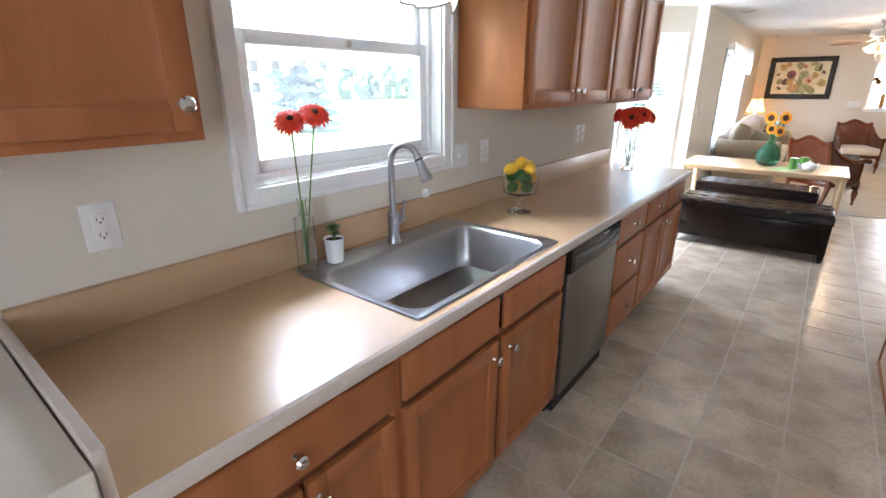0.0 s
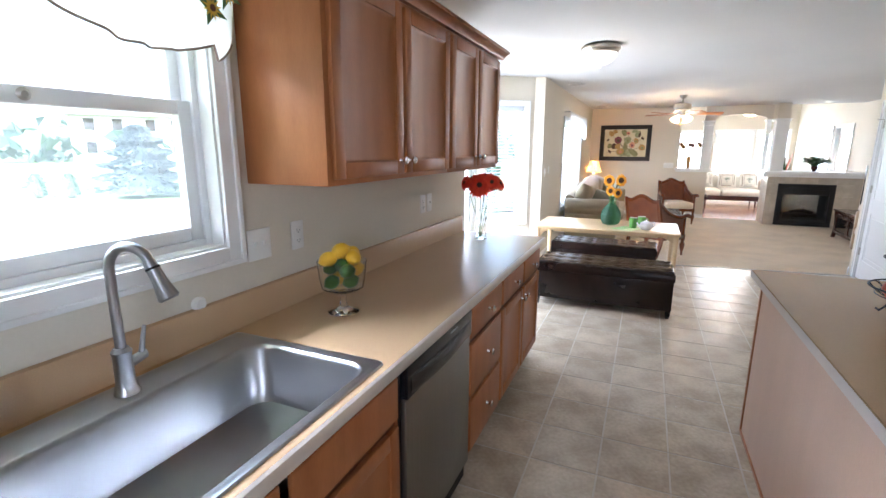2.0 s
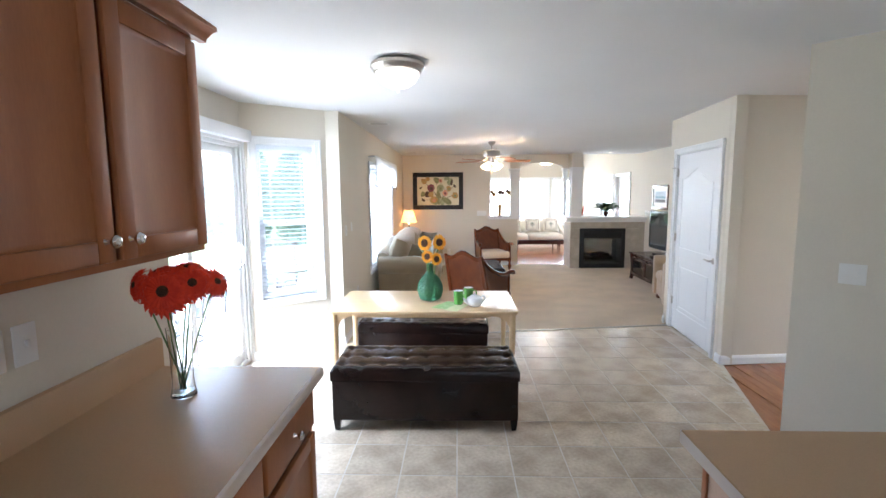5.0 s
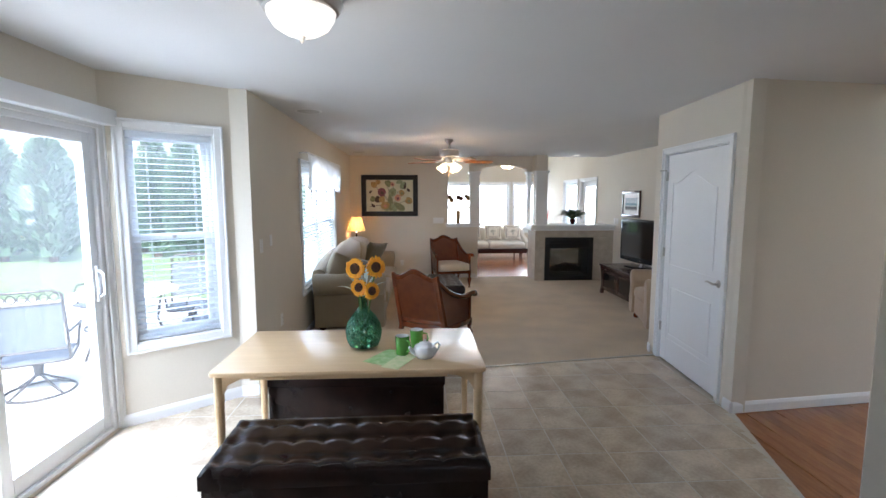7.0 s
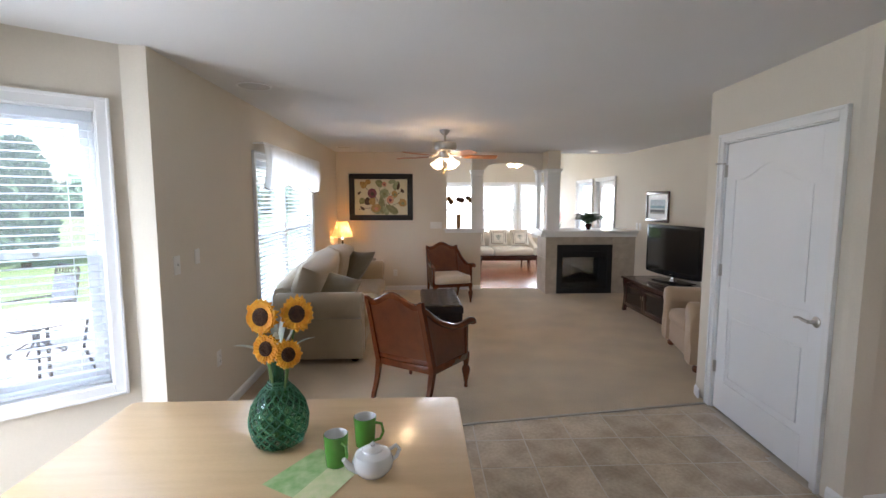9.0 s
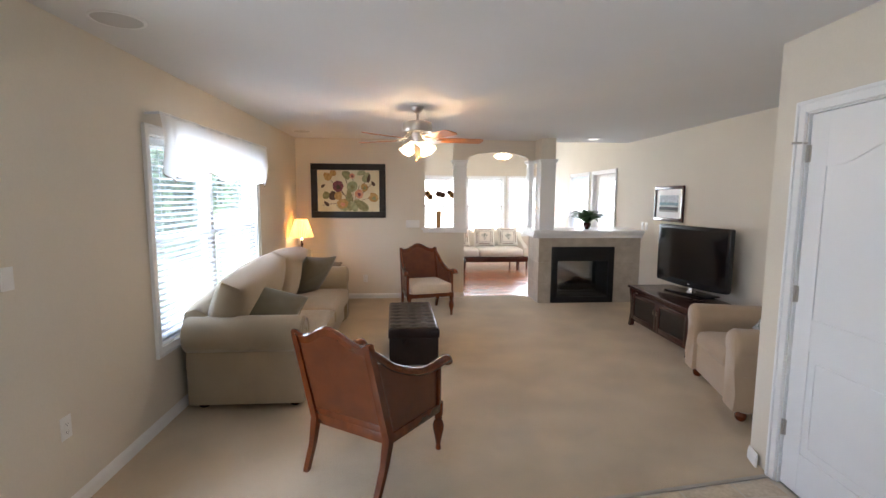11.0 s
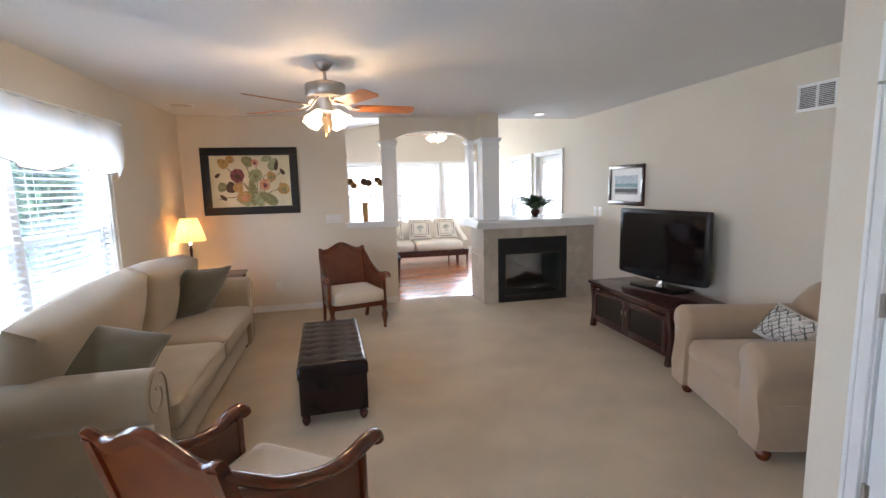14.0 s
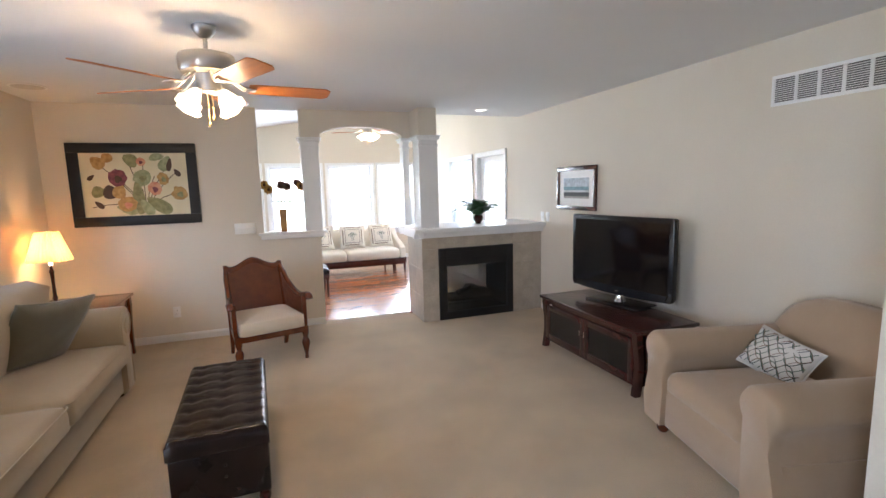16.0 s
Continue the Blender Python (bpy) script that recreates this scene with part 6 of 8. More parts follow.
        for i in range(len(P) - 1):
            for t in (0, 0.34, 0.67):
                p0, p1, p2, p3 = P[max(0, i - 1)], P[i], P[i + 1], P[min(len(P) - 1, i + 2)]
                pts.append(0.5 * ((2 * p1) + (p2 - p0) * t + (2 * p0 - 5 * p1 + 4 * p2 - p3) * t * t + (3 * p1 - p0 - 3 * p2 + p3) * t ** 3))
        pts.append(P[-1])
        tube(bm, pts, 0.024, 12, radii=[0.020 + 0.010 * min(1, i / len(pts) * 1.6) for i in range(len(pts))])
        part("arm", bm, CHERRY, ob, "scrolled wooden arm", angle=60)
        bm = bmesh.new()
        box(bm, s * (hw - 0.015) - 0.017, s * (hw - 0.015) + 0.017, 0.19, 0.225, 0.32, 0.60, 0.005)
        part("arm_post", bm, CHERRY, ob)
        bm = bmesh.new()
        prof = [(-d / 2, 0.325), (0.19, 0.325), (0.19, 0.59), (0.05, 0.59), (-0.10, 0.62), (-0.22, 0.685), (B(0, 0.70)[1] + 0.01, 0.76)]
        extrude_poly(bm, prof, s * (hw - 0.02) - 0.006, s * (hw - 0.02) + 0.006, "x")
        part("cane_side", bm, CANE, ob, "woven cane side panel", smooth=False)
    bm = bmesh.new()
    seat_cushion(bm, -hw + 0.045, hw - 0.045, -d / 2 + 0.02, d / 2 + 0.03, 0.325, 0.455, 0.035, 0.03)
    sc = part("seat_cushion", bm, CREAM, ob, "cream box seat cushion", angle=70)
    bm = bmesh.new()
    tube(bm, [(x, y, 0.440) for x, y in rrect(-hw + 0.047, hw - 0.047, -d / 2 + 0.022, d / 2 + 0.028, 0.03, 4)], 0.004, 5, closed=True)
    tube(bm, [(x, y, 0.338) for x, y in rrect(-hw + 0.045, hw - 0.045, -d / 2 + 0.02, d / 2 + 0.03, 0.03, 4)], 0.004, 5, closed=True)
    part("piping", bm, CREAM, sc)
    # the seat splays towards the front
    for o in ob.children_recursive:
        for v in o.data.vertices:
            v.co.x *= 1.01 + 0.25 * v.co.y
            v.co.y *= 0.93
            v.co.z *= 0.975
    return ob


chair_a = cane_chair(loc(0.13, 8.12, 0.006) @ rot(z=-33.5), "cherry wood cane armchair seen from behind near the sofa")
chair_b = copy_thing(chair_a, loc(0.54, 11.64, 0.006) @ rot(z=194))
chair_b["label"] = "cherry wood cane armchair facing the room by the half wall"


def end_table():
    x0, x1, y0, y1, h = -1.33, -0.70, 11.74, 12.36, 0.60
    ob = thing("end_table", loc(0, 0, 0.005), "square cherry wood end table with a lit lamp", "table")
    bm = bmesh.new()
    box(bm, x0 - 0.02, x1 + 0.02, y0 - 0.02, y1 + 0.02, h - 0.025, h, 0.008, 3)
    part("tabletop", bm, CHERRY, ob)
    bm = bmesh.new()
    for c in ((x0 + 0.05, x1 - 0.05, y0 + 0.012, y0 + 0.032), (x0 + 0.05, x1 - 0.05, y1 - 0.032, y1 - 0.012), (x0 + 0.012, x0 + 0.032, y0 + 0.05, y1 - 0.05), (x1 - 0.032, x1 - 0.012, y0 + 0.05, y1 - 0.05)):
        box(bm, *c, h - 0.12, h - 0.025, 0.003)
    part("apron", bm, CHERRY, ob)
    bm = bmesh.new()
    box(bm, x0 + 0.02, x1 - 0.02, y0 + 0.02, y1 - 0.02, 0.14, 0.158, 0.003)
    part("shelf", bm, CHERRY, ob)
    for x in (x0 + 0.03, x1 - 0.03):
        for y in (y0 + 0.03, y1 - 0.03):
            bm = bmesh.new()
            L = [[(x + a * s, y + b * s, z) for a, b in ((-1, -1), (1, -1), (1, 1), (-1, 1))] for s, z in ((0.022, 0), (0.019, 0.05), (0.021, 0.3), (0.030, h - 0.12), (0.030, h - 0.026))]
            blob(bm, L)
            part("leg", bm, CHERRY, ob)
    return ob


end_table()
SHADE = bpy.data.materials.new("pleated_cream_shade")
SHADE.use_nodes = True
_nt = SHADE.node_tree
_p = _nt.nodes["Principled BSDF"]
_p.inputs["Base Color"].default_value = (0.78, 0.58, 0.34, 1)
_p.inputs["Roughness"].default_value = 0.9
_tl, _mx = _nt.nodes.new("ShaderNodeBsdfTranslucent"), _nt.nodes.new("ShaderNodeMixShader")
_tl.inputs["Color"].default_value = (0.82, 0.56, 0.30, 1)
_mx.inputs[0].default_value = 0.6
_nt.links.new(_p.outputs[0], _mx.inputs[1])
_nt.links.new(_tl.outputs[0], _mx.inputs[2])
_nt.links.new(_mx.outputs[0], _nt.nodes["Material Output"].inputs[0])


def glow(name, color, strength, base=(0.9, 0.88, 0.82)):
    return mat(name, base, 0.4, emit=color, emit_strength=strength)


BULBG = glow("warm_bulb_glass", (1.0, 0.72, 0.38), 3.0)
DOMEG = glow("frosted_dome_glass", (1.0, 0.90, 0.72), 0.16)
FANG = glow("frosted_fan_shade", (1.0, 0.78, 0.46), 0.30)
CANG = glow("recessed_lamp_face", (1.0, 0.88, 0.68), 0.6)


def table_lamp():
    lx, ly = -1.20, 12.08
    ob = thing("table_lamp", loc(lx, ly, 0.605), "lit table lamp with pleated cream shade on end table", "lamp")
    bm = bmesh.new()
    lathe(bm, [(0.065, 0), (0.068, 0.008), (0.05, 0.02), (0.018, 0.03), (0.013, 0.05), (0.022, 0.065), (0.014, 0.085), (0.012, 0.20), (0.016, 0.29), (0.022, 0.30), (0.012, 0.32), (0.008, 0.36)], 20)
    part("lamp_base", bm, ESPRESSO, ob, "dark turned lamp stem")
    bm = bmesh.new()
    n = 72
    L = []
    for r, z in ((0.165, 0.40), (0.085, 0.655)):
        L.append([((r + 0.0025 * (-1) ** i) * math.cos(2 * math.pi * i / n), (r + 0.0025 * (-1) ** i) * math.sin(2 * math.pi * i / n), z) for i in range(n)])
    blob(bm, L, cap=False)
    part("shade", bm, SHADE, ob, "pleated cream fabric shade", smooth=False)
    bm = bmesh.new()
    lathe(bm, [(0.012, 0.36), (0.014, 0.42), (0.028, 0.47), (0.03, 0.50), (0.015, 0.53)], 14)
    part("bulb", bm, BULBG, ob)


table_lamp()
bulb("table_lamp_light", (-1.20, 12.08, 1.11), 4.4, 0.035, (1.0, 0.50, 0.17))


# framed flower print
def framed(name, m, w, h, fw, fmat, label, paint, mount=0.0, fd=0.03):
    ob = thing(name, m, label, "picture")
    bm = bmesh.new()
    for a, b, c, e in ((-w / 2, w / 2, -h / 2, -h / 2 + fw), (-w / 2, w / 2, h / 2 - fw, h / 2), (-w / 2, -w / 2 + fw, -h / 2 + fw, h / 2 - fw), (w / 2 - fw, w / 2, -h / 2 + fw, h / 2 - fw)):
        box(bm, a, b, -fd, 0, c, e, 0.006)
    part("frame", bm, fmat, ob)
    if mount:
        bm = bmesh.new()
        box(bm, -w / 2 + fw, w / 2 - fw, -0.010, -0.004, -h / 2 + fw, h / 2 - fw)
        part("mount", bm, PLATE, ob, "white picture mount")
    paint(ob, w / 2 - fw - mount, h / 2 - fw - mount)

    return ob


def disc(bm, x, z, rx, rz, y, a0=0.0, n=14, lobes=0):
    vs = []
    for i in range(n):
        a = 2 * math.pi * i / n
        k = 1 + (0.16 * math.cos(lobes * a) if lobes else 0)
        px, pz = rx * k * math.cos(a), rz * k * math.sin(a)
        vs.append(bm.verts.new((x + px * math.cos(a0) - pz * math.sin(a0), y, z + px * math.sin(a0) + pz * math.cos(a0))))
    bm.faces.new(vs)


def flower_print(ob, hw, hh):
    bm = bmesh.new()
    box(bm, -hw, hw, -0.011, -0.005, -hh, hh)
    part("print", bm, mat("cream_print_paper", (0.74, 0.69, 0.50), 0.7, color2=(0.68, 0.62, 0.42), scale=5), ob)
    inks = [mat("ink_olive", (0.20, 0.20, 0.09), 0.7, color2=(0.32, 0.32, 0.15), scale=25), mat("ink_sage", (0.40, 0.42, 0.24), 0.7, color2=(0.25, 0.28, 0.14), scale=25), mat("ink_plum", (0.15, 0.045, 0.06), 0.7, color2=(0.28, 0.09, 0.10), scale=35),
            mat("ink_coral", (0.60, 0.24, 0.15), 0.7, color2=(0.68, 0.38, 0.24), scale=30), mat("ink_ochre", (0.55, 0.36, 0.13), 0.7, color2=(0.38, 0.22, 0.07), scale=30), mat("ink_brown", (0.10, 0.06, 0.04), 0.7, var=0.2, scale=20)]
    sets = [[] for _ in inks]
    # stems
    bm = bmesh.new()
    for x, z in ((-0.72, 0.72), (-0.42, 0.3), (-0.15, 0.85), (0.15, 0.65), (0.35, 0.25), (0.62, 0.6), (0.85, -0.3), (-0.8, -0.2), (-0.85, -0.7), (-0.25, -0.65), (0.8, 0.4), (0.1, -0.15)):
        pts = [(0.15 * hw, -0.0118, -0.95 * hh), (0.1 * hw + 0.25 * x * hw, -0.0118, (-0.3 + 0.2 * z) * hh), (x * hw, -0.0118, z * hh)]
        p = [Vector(v) for v in pts]
        q = [p[0] * (1 - t) ** 2 + p[1] * 2 * t * (1 - t) + p[2] * t * t for t in (0, 0.2, 0.4, 0.6, 0.8, 1)]
        for a, b in zip(q, q[1:]):
            n_ = Vector((-(b - a).z, 0, (b - a).x)).normalized() * 0.0035
            bm.faces.new([bm.verts.new(v) for v in (a - n_, b - n_, b + n_, a + n_)])
    part("printed_stems", bm, inks[5], ob, smooth=False)
    # kind, x, z, half width, half height, ink, turn
    shapes = [("leaf", 0.02, -0.42, 0.12, 0.55, 0, 0.05), ("leaf", 0.40, -0.68, 0.13, 0.42, 0, 0.95), ("leaf", 0.16, -0.75, 0.10, 0.30, 1, 0.5), ("leaf", -0.22, -0.8, 0.08, 0.3, 1, 1.2), ("leaf", -0.72, -0.2, 0.13, 0.18, 0, 0.4), ("leaf", -0.50, -0.22, 0.14, 0.22, 5, 0.2), ("leaf", -0.33, -0.2, 0.12, 0.24, 4, -0.3),
              ("leaf", -0.06, 0.78, 0.15, 0.19, 0, -0.9), ("leaf", 0.42, 0.88, 0.14, 0.12, 1, 0.2), ("leaf", -0.50, 0.88, 0.10, 0.18, 4, 0.2), ("leaf", -0.68, 0.70, 0.12, 0.22, 4, 0.8), ("leaf", 0.58, 0.66, 0.11, 0.26, 1, -0.5), ("leaf", 0.66, 0.62, 0.05, 0.22, 5, -0.2),
              ("bloom", -0.34, 0.22, 0.17, 0.27, 2, 0), ("bloom", 0.12, 0.72, 0.09, 0.13, 3, 0), ("bloom", 0.34, -0.14, 0.13, 0.22, 3, 0.3), ("tulip", 0.12, 0.22, 0.17, 0.26, 1, 2.4), ("tulip", 0.52, 0.17, 0.14, 0.16, 4, 1.9), ("tulip", 0.82, -0.32, 0.15, 0.23, 4, 1.1), ("bloom", -0.20, -0.62, 0.18, 0.24, 4, 0.2),
              ("leaf", -0.82, 0.24, 0.04, 0.12, 5, -0.9), ("leaf", -0.72, -0.62, 0.05, 0.16, 5, 0.8), ("leaf", 0.80, 0.36, 0.05, 0.14, 5, 0.6)]
    names = ("printed_olive_leaf", "printed_pale_leaf", "printed_plum_bloom", "printed_coral_bloom", "printed_ochre_bloom", "printed_brown_bud")
    rnd = random.Random(4)
    for k, (kd, x, z, rx, rz, c, a) in enumerate(shapes):
        b_ = bmesh.new()
        vs, n_ = [], 22
        for i in range(n_):
            t = 2 * math.pi * i / n_
            q = 1 + 0.05 * rnd.uniform(-1, 1)
            if kd == "leaf":
                px, pz = rx * hw * math.cos(t) * (1 - 0.35 * math.sin(t)) * q, rz * hh * math.sin(t)
            elif kd == "tulip":
                q *= 1 + 0.16 * max(0, math.sin(t)) * math.cos(6 * t)
                px, pz = rx * hw * math.cos(t) * (1 + 0.15 * math.sin(t)) * q, rz * hh * math.sin(t) * q
            else:
                q *= 1 + 0.05 * math.cos(7 * t + k)
                px, pz = rx * hw * math.cos(t) * q, rz * hh * math.sin(t) * q
            vs.append(b_.verts.new((x * hw + px * math.cos(a) - pz * math.sin(a), -0.0121 - 0.00006 * k, z * hh + px * math.sin(a) + pz * math.cos(a))))
        for v in vs:
            v.co.x, v.co.z = max(-hw * 0.985, min(hw * 0.985, v.co.x)), max(-hh * 0.985, min(hh * 0.985, v.co.z))
        b_.faces.new(vs)
        p_ = part(names[c], b_, inks[c], ob, smooth=False)
        if kd != "leaf":
            b_ = bmesh.new()
            disc(b_, (x + 0.05 * rx) * hw, (z - 0.15 * rz) * hh, rx * hw * 0.42, rz * hh * 0.42, -0.0142 - 0.00004 * k, a, 12, 3)
            part("printed_heart", b_, inks[5 if c == 2 else (3 if c == 4 else 2)] if kd == "bloom" else inks[0], p_, smooth=False)


framed("flower_picture", loc(-0.595, YF - 0.002, 1.66), 1.11, 0.81, 0.095, BLACKM, "large flower print in a wide black frame on wall", flower_print, fd=0.032)


def sea_print(ob, hw, hh):
    bands = (("print_sky", (0.55, 0.62, 0.66), 0.15, 1.0), ("print_sea", (0.22, 0.36, 0.40), -0.2, 0.15), ("print_surf", (0.62, 0.66, 0.66), -0.4, -0.2), ("print_rocks", (0.05, 0.055, 0.05), -0.8, -0.4), ("print_sand", (0.42, 0.40, 0.34), -1.0, -0.8))
    for nm, c, a, b in bands:
        bm = bmesh.new()
        box(bm, -hw, hw, -0.013, -0.009, a * hh, b * hh)
        part(nm, bm, mat(nm, c, 0.6, var=0.35, scale=30), ob, smooth=False)


framed("sea_picture", loc(XE - 0.002, 11.41, 1.505) @ rot(z=-90), 0.70, 0.47, 0.045, ESPRESSO, "small seaside print in a dark frame with white mount", sea_print, 0.08, 0.025)


# ---- fireplace ----
FTILE = mat("tan_fireplace_tile", (0.46, 0.40, 0.32), 0.35, color2=(0.38, 0.33, 0.26), scale=7, fine=0.06, fine_scale=60, rand=0.05, bump=0.05)
FX0, FX1, FY, FYB = 2.225, 3.665, 12.125, 12.72


def fireplace():
    ob = thing("fireplace", Matrix(), "see-through gas fireplace with tan tile surround and white mantel", "fireplace")
    w = wall("fireplace_core", (FX0 + 0.01, FY + 0.01), (XE - 0.002, FY + 0.01), 0, 1.0, FYB - FY - 0.01, [(0.19, 1.15, 0.10, 0.855)], FTILE)
    for k in list(w.keys()):
        del w[k]
    w.name, w.parent = "core", ob
    # black metal face
    x0, x1, zt = 2.42, 3.375, 0.85
    ox0, ox1, oz0, oz1 = 2.515, 3.29, 0.10, 0.64
    bm = bmesh.new()
    for a, b, c, d in ((x0, ox0, 0.008, zt), (ox1, x1, 0.008, zt), (ox0, ox1, 0.008, oz0), (ox0, ox1, oz1, zt)):
        box(bm, a, b, FY - 0.014, FY + 0.02, c, d, 0.003)
    part("metal_face", bm, BLACKM, ob, "black metal firebox face")
    for z in (0.02, 0.045, 0.07, 0.80, 0.775, 0.75, 0.725):
        bm = bmesh.new()
        box(bm, x0 + 0.05, x1 - 0.05, FY - 0.02, FY - 0.012, z, z + 0.010)
        part("louvre", bm, BLACKM, ob, smooth=False)
    bm = bmesh.new()
    for a, b, c, d in ((x0, ox0, 0.008, zt), (ox1, x1, 0.008, zt), (ox0, ox1, 0.008, oz0), (ox0, ox1, oz1, zt)):
        box(bm, a, b, FYB - 0.01, FYB + 0.014, c, d, 0.003)
    part("rear_face", bm, BLACKM, ob)
    bm = bmesh.new()
    box(bm, ox0, ox1, FY + 0.02, FYB - 0.01, 0.098, 0.104)
    for a, b in ((ox0 - 0.01, ox0 + 0.0), (ox1, ox1 + 0.01)):
        box(bm, a, b, FY + 0.02, FYB - 0.01, 0.10, 0.66)
    box(bm, ox0, ox1, FY + 0.02, FYB - 0.01, 0.642, 0.65)
    part("firebox", bm, BLACKM, ob)
    for y in (FY + 0.004, FYB - 0.004):
        bm = bmesh.new()
        box(bm, ox0, ox1, y, y + 0.003, oz0, oz1)
        g = part("glass_panel", bm, HEARTHGLASS, ob, smooth=False)
        g.visible_shadow = False
    # logs and grate
    LOG = mat("charred_log", (0.035, 0.025, 0.02), 0.9, color2=(0.10, 0.075, 0.055), scale=12, bump=1.0, bump_scale=60)
    for p0, p1, r in (((2.60, 12.36, 0.20), (3.20, 12.40, 0.19), 0.045), ((2.66, 12.50, 0.20), (3.16, 12.48, 0.22), 0.04), ((2.72, 12.32, 0.27), (3.02, 12.52, 0.29), 0.035), ((3.12, 12.32, 0.27), (2.90, 12.54, 0.30), 0.032)):
        bm = bmesh.new()
        rnd = random.Random(int(p0[0] * 100))
        pts = [Vector(p0).lerp(Vector(p1), t) + Vector((0, rnd.uniform(-0.01, 0.01), rnd.uniform(-0.01, 0.01))) for t in (0, 0.2, 0.4, 0.6, 0.8, 1)]
        tube(bm, pts, r, 10, radii=[r * rnd.uniform(0.85, 1.1) for _ in pts])
        part("log", bm, LOG, ob)
    bm = bmesh.new()
    for x in [2.62 + 0.08 * i for i in range(8)]:
        tube(bm, [(x, 12.28, 0.20), (x, 12.30, 0.14), (x, 12.54, 0.14), (x, 12.56, 0.20)], 0.006, 6)
    for y in (12.32, 12.52):
        tube(bm, [(2.6, y, 0.105), (2.6, y, 0.135), (3.2, y, 0.135), (3.2, y, 0.105)], 0.007, 6)
    part("grate", bm, BLACKM, ob)
    # mantel
    bm = bmesh.new()
    extrude_poly(bm, [(FY - 0.01, 0.985), (FY - 0.03, 0.985), (FY - 0.035, 1.01), (FY - 0.06, 1.045), (FY - 0.075, 1.05), (FY - 0.075, 1.06), (FY - 0.095, 1.062), (FY - 0.10, 1.068), (FY - 0.10, 1.092), (FY - 0.095, 1.095), (FYB + 0.08, 1.095), (FYB + 0.08, 1.06), (FYB, 0.985), (FYB, 1.0), (FY - 0.01, 1.0)], FX0 - 0.10, XE - 0.002, "x")
    part("mantel", bm, TRIM, ob, "white moulded wooden mantel shelf", smooth=False)
    bm = bmesh.new()
    extrude_poly(bm, [(FX0 - 0.0, 0.985), (FX0 - 0.03, 0.985), (FX0 - 0.06, 1.045), (FX0 - 0.098, 1.062), (FX0 - 0.098, 1.06), (FX0 - 0.0, 1.06)], FY - 0.075, FYB + 0.06, "y")
    part("mantel_return", bm, TRIM, ob, smooth=False)
    return ob


fp = fireplace()


# ---- media wall ----
def media_console():
    x0, x1, y0, y1, h = 3.05, 3.60, 9.66, 10.92, 0.50
    ob = thing("media_console", loc(0, 0, 0.005), "espresso media console with two smoked glass doors under the television", "cabinet")
    bm = bmesh.new()
    box(bm, x0 - 0.02, x1 + 0.02, y0 - 0.02, y1 + 0.02, h - 0.028, h, 0.008, 3)
    part("top", bm, ESPRESSO, ob)
    bm = bmesh.new()
    box(bm, x0 + 0.024, x1, y0 + 0.01, y1 - 0.01, 0.07, 0.09, 0.002)
    box(bm, x0 + 0.10, x1, y0 + 0.01, y0 + 0.03, 0.09, h - 0.028)
    box(bm, x0 + 0.10, x1, y1 - 0.03, y1 - 0.01, 0.09, h - 0.028)
    box(bm, x1 - 0.012, x1, y0 + 0.03, y1 - 0.03, 0.09, h - 0.028)
    box(bm, x0 + 0.024, x0 + 0.04, y0 + 0.03, y1 - 0.03, h - 0.075, h - 0.028, 0.002)
    box(bm, x0 + 0.06, x1 - 0.012, y0 + 0.03, y1 - 0.03, 0.26, 0.275)
    part("body", bm, ESPRESSO, ob)
    for y in (y0, y1 - 0.05):
        for x, s in ((x0, 1), (x1 - 0.05, -1)):
            bm = bmesh.new()
            L = []
            for i in range(9):
                t = i / 8
                z = (h - 0.028) * t
                bow = 0.022 * math.sin(math.pi * min(1, t * 1.1))
                L.append([(x + s * bow, y, z), (x + 0.05 + s * bow, y, z), (x + 0.05 + s * bow, y + 0.05, z), (x + s * bow, y + 0.05, z)])
            blob(bm, L)
            part("leg", bm, ESPRESSO, ob, "curved corner post")
    ym = (y0 + y1) / 2
    for a, b, k in ((y0 + 0.055, ym - 0.003, ym - 0.03), (ym + 0.003, y1 - 0.055, ym + 0.03)):
        bm = bmesh.new()
        for c in ((a, a + 0.05, 0.095, h - 0.08), (b - 0.05, b, 0.095, h - 0.08), (a + 0.05, b - 0.05, 0.095, 0.145), (a + 0.05, b - 0.05, h - 0.13, h - 0.08)):
            box(bm, x0 + 0.012, x0 + 0.03, *c, 0.003)
        dr = part("door", bm, ESPRESSO, ob)
        bm = bmesh.new()
        box(bm, x0 + 0.02, x0 + 0.024, a + 0.05, b - 0.05, 0.145, h - 0.13)
        part("glass_panel", bm, DARKGLASS, dr, "smoked glass panel", smooth=False)
        bm = bmesh.new()
        tube(bm, [(x0 + 0.012, k, 0.27), (x0 - 0.008, k, 0.275), (x0 - 0.008, k, 0.325), (x0 + 0.012, k, 0.33)], 0.004, 8)
        part("handle", bm, CHROME, dr)
    return ob


media_console()


